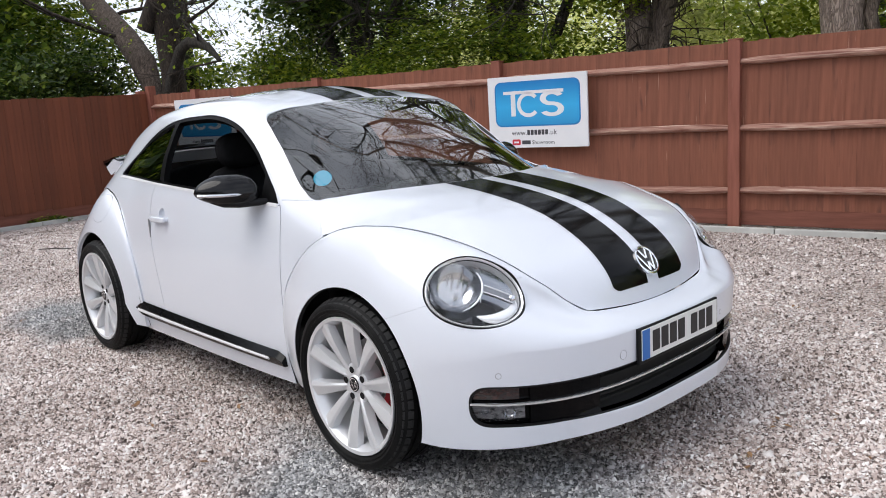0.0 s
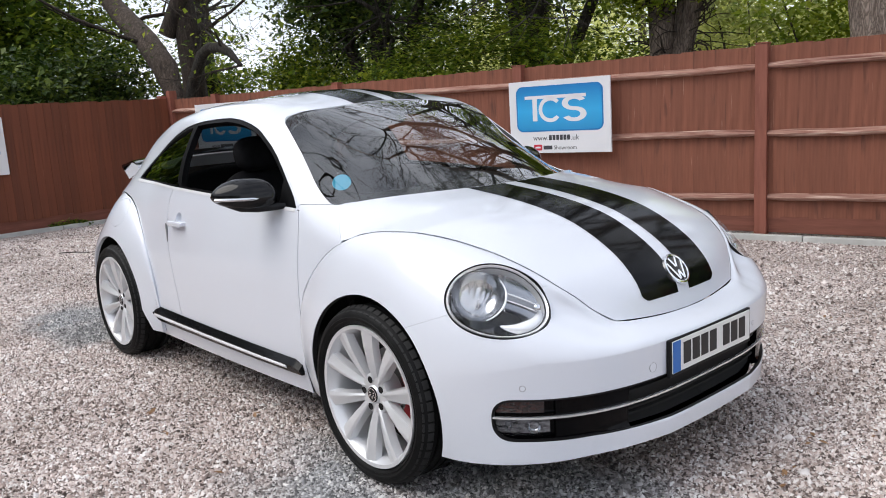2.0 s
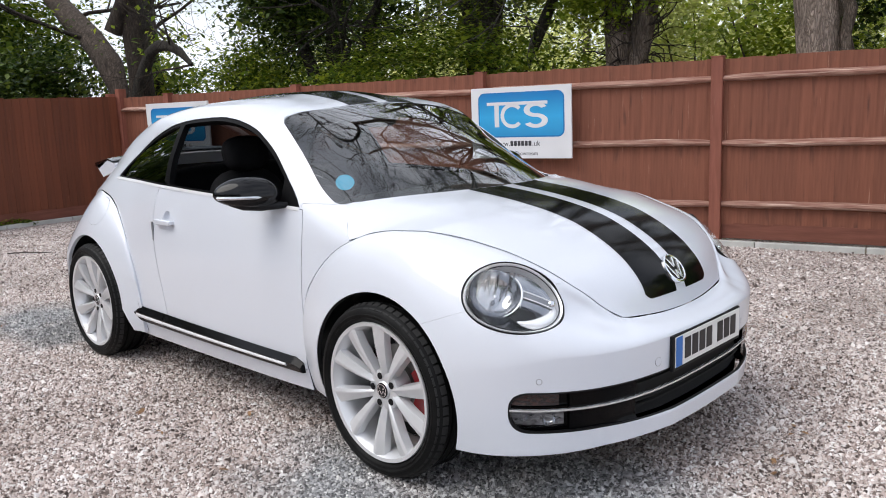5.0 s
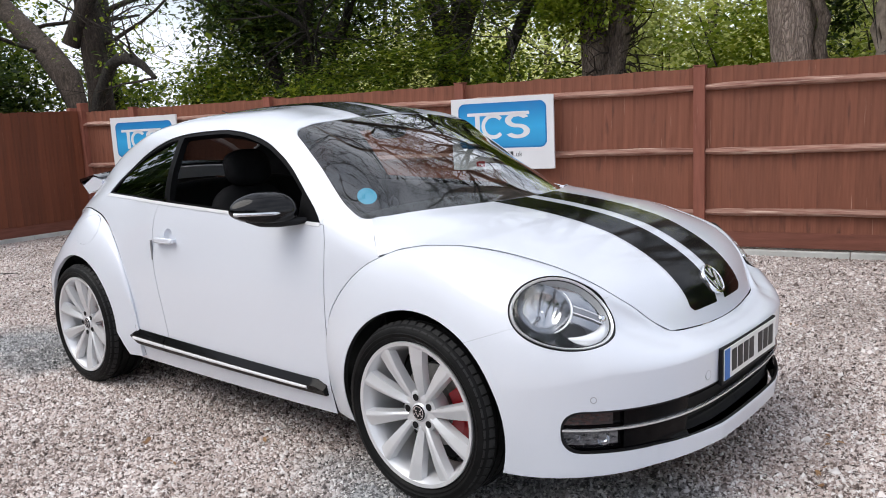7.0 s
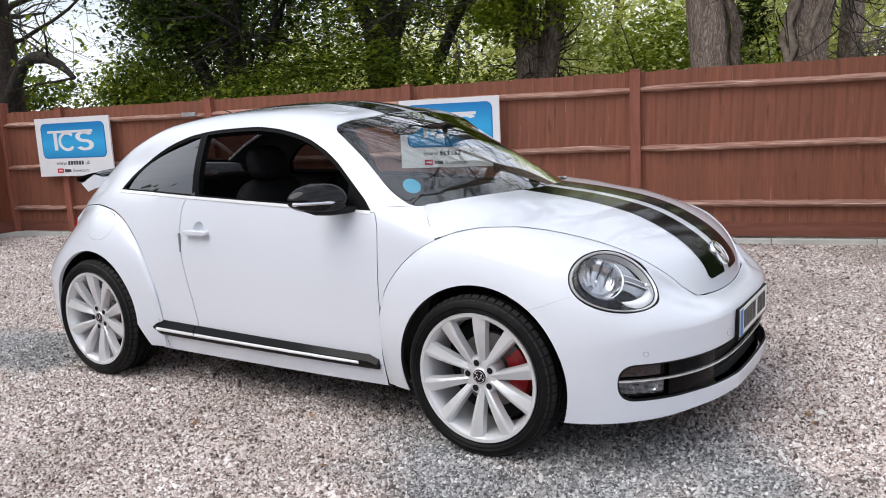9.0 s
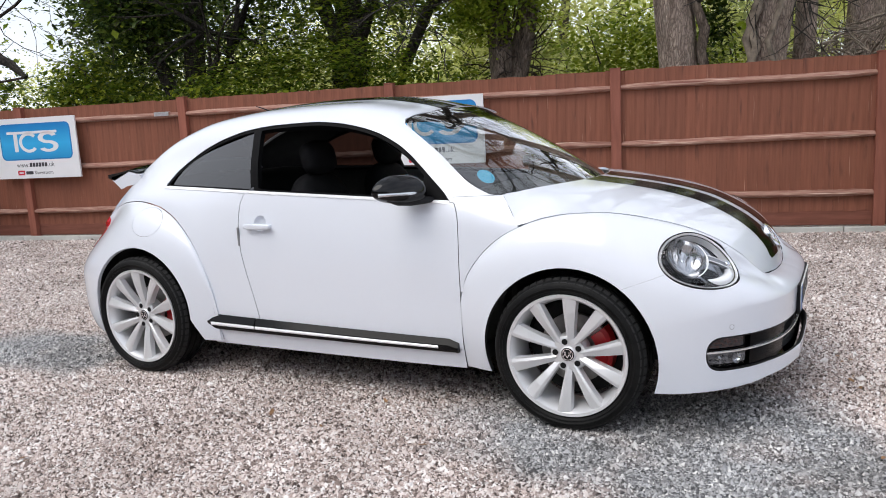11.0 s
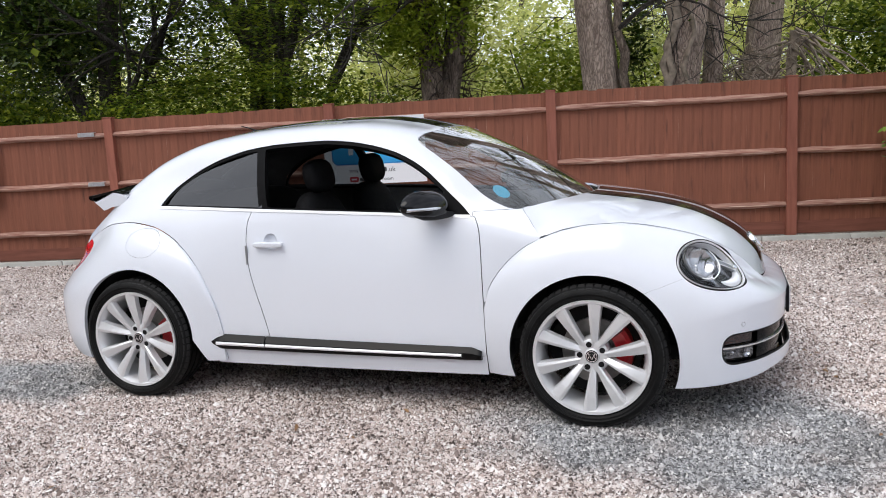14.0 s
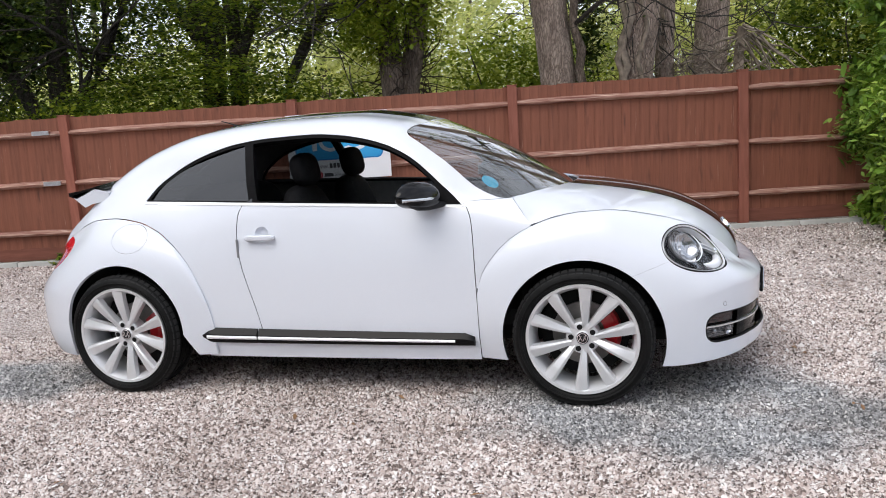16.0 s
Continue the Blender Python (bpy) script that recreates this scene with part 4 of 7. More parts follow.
for sd in (-1, 1):
    bm, rings = lamp_rings([(0.93, 0.012), (0.90, 0.05), (0.7, 0.075), (0.35, 0.08)])
    bm.faces.new(rings[-1])
    head = part("headlight", mirror_mesh(bm, sd), M_lampbowl, car, "oval clear headlight with chrome surround", True)
    bm, _ = lamp_rings([(1.0, 0.012), (0.99, -0.002), (0.975, 0.001), (0.972, 0.006)])
    part("lamp_seal", mirror_mesh(bm, sd), M_plastic, head, "", True)
    bm, _ = lamp_rings([(0.974, 0.006), (0.955, 0.000), (0.925, 0.004), (0.90, 0.010), (0.84, 0.040)])
    part("chrome_surround", mirror_mesh(bm, sd), M_surround, head, "bright chrome surround", True)
    # main beam reflector
    bm = lamp_round(-0.066, 0.002, [(0.090, 0.012), (0.088, 0.018), (0.078, 0.045), (0.052, 0.066), (0.020, 0.074)], 48)
    part("beam_reflector", mirror_mesh(bm, sd), M_beam, head, "silver bowl reflector", True)
    for i in range(7):
        a = -0.120 + 0.018 * i
        bm = rod_bm([lamp_place(a, -0.060 + 0.9 * (a + 0.066) ** 2 / 0.09, 0.034), lamp_place(a + 0.002, -0.035, 0.054), lamp_place(a + 0.004, -0.014, 0.064)], [0.0015, 0.0028, 0.0015], 8)
        part("flute", mirror_mesh(bm, sd), M_beam, head, "", True)
    bm = bmesh.new()
    bmesh.ops.create_uvsphere(bm, u_segments=16, v_segments=10, radius=0.008)
    bmesh.ops.translate(bm, vec=lamp_place(-0.060, -0.006, 0.055), verts=bm.verts)
    part("bulb", mirror_mesh(bm, sd), M_chrome, head, "", True)
    bm, _ = lamp_rings([(0.905, 0.008), (0.895, 0.006), (0.882, 0.010)])
    part("inner_seal", mirror_mesh(bm, sd), M_plastic, head, "", True)
    # divider arc and light bar
    arc = [lamp_place(-0.066 + 0.088 * math.cos(a), 0.002 + 0.088 * math.sin(a), 0.012) for a in [radians(d) for d in range(-56, 57, 8)]]
    part("divider", mirror_mesh(rod_bm(arc, [0.0015 + 0.0022 * math.sin(math.pi * i / (len(arc) - 1)) for i in range(len(arc))], 8), sd), M_trimlight, head, "", True)
    bm = bmesh.new()
    rows = []
    for i in range(9):
        q = 0.020 + 0.112 * i / 8
        rows.append([bm.verts.new(lamp_place(q, w0, dr)) for w0, dr in ((-0.034, 0.034), (-0.034, 0.020), (-0.030, 0.016), (-0.014, 0.016), (-0.010, 0.020), (-0.010, 0.034))])
    for ra, rb in zip(rows, rows[1:]):
        for i in range(6):
            bm.faces.new((ra[i], ra[(i + 1) % 6], rb[(i + 1) % 6], rb[i]))
    bm.faces.new(rows[0])
    bm.faces.new(rows[-1][::-1])
    bar = part("light_bar", mirror_mesh(bm, sd), M_lampdark, head, "grey light guide with bright edges")
    for w0 in (-0.034, -0.010):
        part("bar_edge", mirror_mesh(rod_bm([lamp_place(0.020 + 0.112 * i / 6, w0, 0.017) for i in range(7)], 0.0021, 8), sd), M_trimlight, bar, "", True)
    arc = [lamp_place(0.078 + 0.056 * math.cos(a), 0.056 * math.sin(a), 0.022) for a in [radians(d) for d in range(150, 216, 6)]]
    part("rim_arc", mirror_mesh(rod_bm(arc, 0.0014, 8), sd), M_trimlight, head, "", True)
    # black disc added to paint the dark reflection low in the lamp
    part("dark_reflection", mirror_mesh(lamp_round(0.048, 0.050, [(0.052, 0.040), (0.050, 0.034), (0.030, 0.034), (0.004, 0.034)], 32, 0.62), sd), M_gloss, head, "black disc standing in for a dark reflection", True)
    bm = lamp_round(0.124, -0.022, [(0.0125, 0.012), (0.0125, 0.004), (0.010, 0.001), (0.004, -0.002)], 24)
    part("projector", mirror_mesh(bm, sd), M_reflector, head, "", True)
    arc = [lamp_place(0.040 + 0.100 * math.cos(a), 0.075 * math.sin(a), 0.030) for a in [radians(d) for d in range(-25, 96, 8)]]
    part("bright_crescent", mirror_mesh(rod_bm(arc, [0.003 + 0.019 * math.sin(math.pi * i / (len(arc) - 1)) for i in range(len(arc))], 10), sd), M_trimlight, head, "", True)
    bm, rings = lamp_rings([(0.95, 0.003), (0.8, -0.002), (0.6, -0.004), (0.35, -0.005), (0.1, -0.005)])
    bm.faces.new(rings[-1])
    lens = part("lens", mirror_mesh(bm, sd), M_lens, head, "clear domed lens", True)
    lens.visible_shadow = False

# lower intake: gloss black ends, deeper middle with slats, a bright line through it
U_G, V_G = np.linspace(36, 90, 80), np.linspace(-0.95, 0.1, 70)
lower = panel("lower_grille", wing, U_G, V_G, [lambda u, v, p: grille_hole(p) + 0.035, lambda u, v, p: 0.50 - p[:, 1]], M_liner_shade, car, both=True, depth=0.004, offset=-0.045, label="black lower grille with slats")
for sd in (-1, 1):
    panel("grille_end", wing, U_G, V_G, [lambda u, v, p: grille_hole(p) + 0.006, lambda u, v, p: p[:, 1] - 0.432, lambda u, v, p: np.maximum(u - 49.5, np.abs(p[:, 2] - 0.378) - 0.30)], M_blank, lower, sd, depth=0.03, offset=-0.010, label="gloss black blank")
    panel("grille_seal", wing, U_G, V_G, [lambda u, v, p: grille_hole(p) + 0.002, lambda u, v, p: 0.006 - grille_hole(p)], M_plastic, lower, sd, depth=0.012, offset=-0.001)
    panel("bright_line", wing, U_G, np.linspace(-0.95, 0.1, 160), [lambda u, v, p: 0.0032 - np.abs(p[:, 2] - 0.374), lambda u, v, p: grille_hole(p) - 0.004], M_trim, lower, sd, depth=0.01, offset=0.0, label="thin chrome line")
    fog = panel("fog_lamp", wing, np.linspace(37, 56, 40), V_G, [lambda u, v, p: grille_hole(p) - 0.006, lambda u, v, p: 0.370 - p[:, 2], lambda u, v, p: p[:, 2] - 0.318, lambda u, v, p: 48.5 - u], M_facet, lower, sd, depth=0.01, offset=-0.018, label="clear fog lamp")
    panel("indicator", wing, np.linspace(37, 56, 40), V_G, [lambda u, v, p: grille_hole(p) - 0.007, lambda u, v, p: p[:, 2] - 0.388, lambda u, v, p: 47.5 - u], M_amber, lower, sd, depth=0.01, offset=-0.014, label="amber indicator lens")
    panel("lamp_backing", wing, np.linspace(36, 52, 40), V_G, [lambda u, v, p: grille_hole(p) + 0.006, lambda u, v, p: 50.0 - u], M_blank, lower, sd, depth=0.01, offset=-0.026)
    q = panel("fog_lens", wing, np.linspace(37, 56, 40), V_G, [lambda u, v, p: grille_hole(p) - 0.005, lambda u, v, p: p[:, 2] - 0.314, lambda u, v, p: 0.371 - p[:, 2], lambda u, v, p: 47.6 - u], M_lens, fog, sd, depth=0, offset=-0.004)
    q.visible_shadow = False
    for uu, zz, rr in ((45.6, 0.343, 0.023), (41.0, 0.348, 0.013)):
        v0 = np.linspace(-0.95, 0.05, 200)
        pp = wing(np.full(200, uu), v0)
        c = pp[int(np.argmin(np.abs(pp[:, 2] - zz)))]
        out = Vector((math.sin(radians(uu + 6)), math.cos(radians(uu + 6)), 0))
        bm = lathe_bm([(rr, 0.0), (rr * 0.9, -0.006), (rr * 0.5, -0.016), (0.0, -0.02)], 24, "z")
        bmesh.ops.rotate(bm, cent=(0, 0, 0), matrix=out.to_track_quat("Z", "Y").to_matrix(), verts=bm.verts)
        bmesh.ops.translate(bm, vec=Vector(c) - out * 0.0055, verts=bm.verts)
        part("fog_reflector", mirror_mesh(bm, sd), M_beam, fog, "", True)
for zz in (0.325, 0.345, 0.405, 0.425):
    panel("slat", wing, np.linspace(55, 90, 50), V_G, [lambda u, v, p: 0.004 - np.abs(p[:, 2] - zz), lambda u, v, p: 0.428 - p[:, 1], lambda u, v, p: grille_hole(p) + 0.004], M_liner_shade, lower, both=True, depth=0.03, offset=-0.022)
# parking sensors
for sd in (-1, 1):
    for uu, zz in ((43.8, 0.477), (70, 0.478)):
        v0 = np.linspace(-0.6, 0.3, 300)
        pp = wing(np.full(300, uu), v0)
        c = Vector(pp[int(np.argmin(np.abs(pp[:, 2] - zz)))])
        d = wing(np.array([uu - 1.0, uu + 1.0]), np.array([-0.02, -0.02]))
        t = Vector(d[1] - d[0]).normalized()
        out = Vector((-t.y, t.x, 0))
        out = out if out.x > 0 else -out
        # the inner one on the near side is a wider towing-eye cover
        k = 1.8 if uu == 70 and sd < 0 else 1.0
        sensor = lathe_bm([(0.0, 0.0012), (0.0085 * k, 0.0012), (0.0088 * k, 0.0), (0.0, 0.0)], 24, "z")
        bmesh.ops.rotate(sensor, cent=(0, 0, 0), matrix=out.to_track_quat("Z", "Y").to_matrix(), verts=sensor.verts)
        bmesh.ops.translate(sensor, vec=c, verts=sensor.verts)
        so = part("towing_cover" if k > 1 else "parking_sensor", mirror_mesh(sensor, sd), M_white, car, "", True)
        ring = lathe_bm([(0.0088 * k, 0.0), (0.0088 * k, 0.001), (0.0088 * k + 0.0017 / k, 0.001), (0.0088 * k + 0.0017 / k, 0.0)], 24, "z")
        bmesh.ops.rotate(ring, cent=(0, 0, 0), matrix=out.to_track_quat("Z", "Y").to_matrix(), verts=ring.verts)
        bmesh.ops.translate(ring, vec=c, verts=ring.verts)
        part("sensor_ring", mirror_mesh(ring, sd), M_lampdark, so)

# number plate: plain bars stand for its characters
plate = part("number_plate", box_bm(0.014, 0.545, 0.132, (2.140, 0, 0.490), 0.004), M_plastic, car, "white number plate in a black holder")
part("plate_face", box_bm(0.004, 0.52, 0.111, (2.149, 0, 0.494), 0.001), M_plate, plate)
part("plate_band", box_bm(0.0022, 0.046, 0.108, (2.151, -0.236, 0.494)), M_blue, plate, "blue band")
yy = -0.195
for wd in (0.046, 0.046, 0.046, 0.046, None, 0.046, 0.046, 0.046):
    if wd is None:
        yy += 0.034
        continue
    part("plate_bar", box_bm(0.0022, wd, 0.077, (2.1515, yy + wd / 2, 0.496), 0.0008, None, 1), M_ink, plate, "plain black bar")
    yy += wd + 0.0105

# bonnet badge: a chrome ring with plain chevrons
bc = bonnet(np.array([0.880, 0.890]), np.array([0.0, 0.0]))
bt = Vector(bc[1] - bc[0]).normalized()
bnv = Vector((-bt.z, 0, bt.x))
bm_m = Matrix.Translation(Vector(bc[0]) + bnv * 0.004) @ Matrix(((bt.x, 0, bnv.x, 0), (0, 1, 0, 0), (bt.z, 0, bnv.z, 0), (0, 0, 0, 1)))


def badge_bm(b):
    bmesh.ops.transform(b, matrix=bm_m, verts=b.verts)
    return b


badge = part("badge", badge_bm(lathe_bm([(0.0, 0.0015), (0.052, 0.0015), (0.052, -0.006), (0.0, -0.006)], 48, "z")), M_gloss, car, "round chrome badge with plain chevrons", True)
part("badge_ring", badge_bm(lathe_bm([(0.050, -0.004), (0.050, 0.004), (0.0545, 0.0065), (0.060, 0.004), (0.061, -0.006)], 56, "z")), M_chrome, badge, "", True)
for x0, y0, x1, y1 in ((-0.044, -0.020, -0.006, -0.002), (-0.044, 0.020, -0.006, 0.002), (-0.026, -0.043, 0.043, -0.013), (-0.026, 0.043, 0.043, 0.013), (0.043, -0.013, 0.008, 0.0), (0.043, 0.013, 0.008, 0.0)):
    d = Vector((x1 - x0, y1 - y0, 0))
    b = box_bm(d.length, 0.0085, 0.005, (0, 0, 0.003), 0.001, None, 1)
    bmesh.ops.rotate(b, cent=(0, 0, 0), matrix=Euler((0, 0, math.atan2(d.y, d.x))).to_matrix(), verts=b.verts)
    bmesh.ops.translate(b, vec=((x0 + x1) / 2, (y0 + y1) / 2, 0), verts=b.verts)
    part("chevron", badge_bm(b), M_chrome, badge)

# door mirrors
for sd in (-1, 1):
    bm = bmesh.new()
    rows = []
    for i in range(23):
        t = i / 22
        y = 0.791 + 0.232 * t
        env = max(0.0, 1 - (abs(t - 0.40) / 0.60) ** 2.1) ** 0.66 if t > 0.40 else max(0.0, 1 - (abs(t - 0.40) / 0.47) ** 4) ** 0.5
        zc = 1.05 + 0.006 * t
        hz, hx = 0.069 * env, 0.088 * env
        xc = 0.521 - 0.085 * t
        rows.append([bm.verts.new((xc + hx * math.copysign(abs(math.cos(a)) ** (0.75 if math.cos(a) < 0 else 1.0), math.cos(a)) * (0.55 if math.cos(a) < 0 else 1.05), y, zc - 0.006 + hz * (1.08 if math.sin(a) > 0 else 0.84) * math.copysign(abs(math.sin(a)) ** (0.95 if math.sin(a) > 0 else 0.62), math.sin(a)) - 0.010 * env * (math.cos(a) if math.cos(a) > 0 else 0)))
                     for a in [2 * math.pi * k / 32 for k in range(32)]])
    for ra, rb in zip(rows, rows[1:]):
        for k in range(32):
            bm.faces.new((ra[k], ra[(k + 1) % 32], rb[(k + 1) % 32], rb[k]))
    bm.faces.new(rows[0][::-1])
    bm.faces.new(rows[-1])
    bmesh.ops.remove_doubles(bm, verts=bm.verts, dist=1e-4)
    mir = part("door_mirror", mirror_mesh(bm, sd), M_gloss, car, "gloss black door mirror", True)
    part("mirror_arm", mirror_mesh(rod_bm([(0.600, 0.765, 0.994), (0.585, 0.80, 0.994), (0.545, 0.865, 0.998), (0.51, 0.925, 1.006), (0.48, 0.97, 1.02)], [0.012, 0.016, 0.023, 0.024, 0.016], 12), sd), M_plastic, mir, "", True)
    pts = [(0.521 - 0.085 * t + 0.0905 * (max(0.0, 1 - (abs(t - 0.40) / 0.60) ** 2.1) ** 0.66 if t > 0.4 else 1.0) - 0.004, 0.791 + 0.232 * t, 1.034 + 0.006 * t) for t in [0.3 + 0.66 * i / 14 for i in range(15)]]
    part("mirror_indicator", mirror_mesh(rod_bm(pts, [0.004 + 0.005 * min(1, i / 4) for i in range(15)], 8), sd), M_satin, mir, "clear indicator strip", True)
    bm = box_bm(0.006, 0.13, 0.070, (0.436, 0.885, 1.056), 0.002)
    part("mirror_glass", mirror_mesh(bm, sd), M_chrome, mir)
    # door handle over a scooped cup
    hp, hn = cabin_point(-0.395, 0.874)
    cup = lathe_bm([(0.043, -0.004), (0.0400, -0.001), (0.037, -0.008), (0.030, -0.017), (0.016, -0.022), (0.0, -0.023)], 36, "z")
    bmesh.ops.rotate(cup, cent=(0, 0, 0), matrix=hn.to_track_quat("Z", "Y").to_matrix(), verts=cup.verts)
    bmesh.ops.translate(cup, vec=hp, verts=cup.verts)
    hd = part("door_handle", mirror_mesh(superbox_bm(0.086, 0.012, 0.0145, 4.0, 14, 32, hp + Vector((-0.004, 0.026, -0.016))), sd), M_white, car, "body-coloured pull handle", True)
    part("handle_cup", mirror_mesh(cup, sd), M_white, hd, "round scooped recess", True)
    for dx in (-0.070, 0.062):
        part("handle_foot", mirror_mesh(box_bm(0.028, 0.03, 0.020, hp + Vector((dx, 0.012, -0.016)), 0.005), sd), M_white, hd)
    gp, _ = cabin_point(-0.537, 0.80)
    part("edge_guard", mirror_mesh(box_bm(0.011, 0.008, 0.10, gp + Vector((0, 0.003, 0)), 0.002), sd), M_lampdark, car, "grey door edge guard")
    # sill strips: black with a bright centre
    for x0, x1 in ((-0.785, -0.457), (-0.449, 0.735)):
        n = 24
        for nm, h0, h1, proud, mt in (("sill_strip", 0.0, 1.0, 0.024, M_sill), ("bright_strip", 0.24, 0.60, 0.0280, M_trimlight)):
            bm = bmesh.new()
            rows = []
            for i in range(n + 1):
                x = x0 + (x1 - x0) * i / n
                g = (x + 0.785) / 1.52
                zl, zh = 0.290 - 0.006 * g, 0.374 - 0.026 * g
                tip = 1.0
                if x1 > 0:
                    tip = min(1.0, (x1 - x) / 0.05 + 0.35)
                if x0 < -0.7:
                    tip = min(1.0, (x - x0) / 0.05 + 0.35)
                if nm == "bright_strip":
                    if x > 0.68 or x < -0.76:
                        continue
                a, b = zl + (zh - zl) * h0, zl + (zh - zl) * h1
                mid = (a + b) / 2
                if nm == "sill_strip" and x1 > 0 and tip < 1:
                    b = a + (b - a) * (0.55 + 0.45 * tip)
                elif tip < 1 and nm == "sill_strip":
                    a, b = mid + (a - mid) * tip, mid + (b - mid) * tip
                ya, yb = cabin_point(x, a)[0].y, cabin_point(x, b)[0].y
                rows.append([bm.verts.new(v) for v in ((x, ya - 0.004, a), (x, ya + proud * 0.7, a + 0.002), (x, ya + proud, a + (b - a) * 0.2), (x, yb + proud, a + (b - a) * (0.60 if nm == "sill_strip" else 0.5)), (x, yb + proud * (0.2 if nm == "sill_strip" else 0.78), b), (x, yb - 0.004, b))])
            for ra, rb in zip(rows, rows[1:]):
                for k in range(6):
                    bm.faces.new((ra[k], ra[(k + 1) % 6], rb[(k + 1) % 6], rb[k]))
            bm.faces.new(rows[0])
            bm.faces.new(rows[-1][::-1])
            if nm == "sill_strip":
                strip = part(nm, mirror_mesh(bm, sd), mt, car, "gloss black side strip with bright centre line", True)
            else:
                part(nm, mirror_mesh(bm, sd), mt, strip, "brushed bright line", True)

# rear spoiler: white blade with a gloss black top
bm, top = bmesh.new(), bmesh.new()
rows, trow = [], []
for i in range(29):
    y = -0.575 + 1.15 * i / 28
    e = (abs(y) / 0.575) ** 2
    xr, xf = -1.815 + 0.055 * e, -1.46 - 0.02 * e
    zr, zf = 1.128 - 0.012 * e, 1.185 - 0.04 * e
    rows.append([bm.verts.new(v) for v in ((xf, y, zf - 0.03), (xf - 0.1, y, zf - 0.006), (xr + 0.06, y, zr - 0.004), (xr + 0.025, y, zr - 0.010), (xr + 0.03, y, zr - 0.028), (xr + 0.10, y, zr - 0.040 - 0.045 * e), (xr + 0.16, y, zr - 0.045 - 0.02 * e), (xr + 0.27, y, zr - 0.05))])
    trow.append([top.verts.new(v) for v in ((xf - 0.02, y, zf - 0.012), (xf - 0.1, y, zf + 0.004), (xr + 0.06, y, zr + 0.012), (xr - 0.004, y, zr + 0.004), (xr - 0.002, y, zr - 0.018), (xr + 0.05, y, zr - 0.032), (xf - 0.1, y, zf - 0.008))])
for b, rs in ((bm, rows), (top, trow)):
    n = len(rs[0])
    for ra, rb in zip(rs, rs[1:]):
        for k in range(n):
            b.faces.new((ra[k], ra[(k + 1) % n], rb[(k + 1) % n], rb[k]))
    b.faces.new(rs[0])
    b.faces.new(rs[-1][::-1])
sp = part("rear_spoiler", bm, M_white, car, "white rear spoiler with gloss black top", True)
part("spoiler_top", top, M_gloss, sp, "gloss black blade", True)

# roof aerial
zt = float(S_TOP(-0.93))
ant = part("aerial", lathe_bm([(0.022, -0.004), (0.020, 0.006), (0.010, 0.012), (0.0, 0.013)], 20, "z"), M_plastic, car, "short black roof aerial", True)
ant.location = (-0.93, 0, zt)
part("aerial_rod", rod_bm([(0, 0, 0.008), (-0.05, 0, 0.026), (-0.10, 0, 0.040)], [0.005, 0.0035, 0.003], 8), M_plastic, ant, "", True)

# wipers, screen sticker
for y0, y1 in ((-0.52, 0.02), (0.12, 0.60)):
    pts = []
    for i in range(9):
        y = y0 + (y1 - y0) * i / 8
        x = float(screen_base(np.array(y))) + 0.030 - 0.006 * math.sin(math.pi * i / 8)
        z = float(pane(np.array(x), np.array(y))[2])
        pts.append((x, y, z + 0.004))
    wp = part("wiper", rod_bm(pts, 0.005, 6), M_plastic, car, "black wiper blade", True)
    part("wiper_arm", rod_bm([(pts[0][0] + 0.03, pts[0][1], pts[0][2] - 0.016), (pts[2][0] + 0.016, pts[2][1], pts[2][2] - 0.002), (pts[4][0], pts[4][1], pts[4][2] + 0.004)], [0.007, 0.005, 0.004], 6), M_plastic, wp, "", True)
panel("screen_sticker", pane, np.linspace(0.7, 0.95, 50), np.linspace(0.5, 0.70, 50), [
    lambda u, v, p: 0.050 - np.sqrt(((p[:, 0] - 0.81) * 1.2) ** 2 + ((p[:, 1] - 0.612) * 1.3) ** 2)], M_sticker, car, -1, depth=0, offset=-0.006, label="round light blue sticker inside the glass")

# ---- cabin ----
part("dashboard", superbox_bm(0.24, 0.70, 0.13, 3.5, 16, 32, (0.80, 0, 0.88)), M_cabin, car, "", True)
part("screen_shelf", box_bm(0.22, 1.04, 0.02, (0.90, 0, 0.975), 0.006), M_cabin, car)
part("rear_seat", superbox_bm(0.12, 0.60, 0.30, 3.5, 14, 28, (-1.0, 0, 0.80)), M_fabric, car, "", True)
part("parcel_shelf", box_bm(0.44, 0.98, 0.02, (-1.30, 0, 1.0), 0.005), M_cabin, car)
part("bulkhead", box_bm(0.03, 1.46, 0.66, (0.98, 0, 0.63), 0.006), M_liner_shade, car)
for y in (-0.37, 0.37):
    seat = part("front_seat", superbox_bm(0.25, 0.25, 0.10, 3.2, 14, 28, (0.0, y, 0.55)), M_fabric, car, "black front seat", True)
    bm = superbox_bm(0.085, 0.245, 0.33, 3.0, 16, 28)
    bmesh.ops.rotate(bm, cent=(0, 0, 0), matrix=Euler((0, radians(-16), 0)).to_matrix(), verts=bm.verts)
    bmesh.ops.translate(bm, vec=(-0.27, y, 0.78), verts=bm.verts)
    part("backrest", bm, M_fabric, seat, "", True)
    bm = superbox_bm(0.055, 0.135, 0.095, 2.8, 14, 24)
    bmesh.ops.rotate(bm, cent=(0, 0, 0), matrix=Euler((0, radians(-12), 0)).to_matrix(), verts=bm.verts)
    bmesh.ops.translate(bm, vec=(-0.315, y, 1.18), verts=bm.verts)
    part("headrest", bm, M_fabric, seat, "", True)
    for dy in (-0.05, 0.05):
        part("headrest_post", rod_bm([(-0.335, y + dy, 1.04), (-0.32, y + dy, 1.12)], 0.006, 8), M_chrome, seat, "", True)
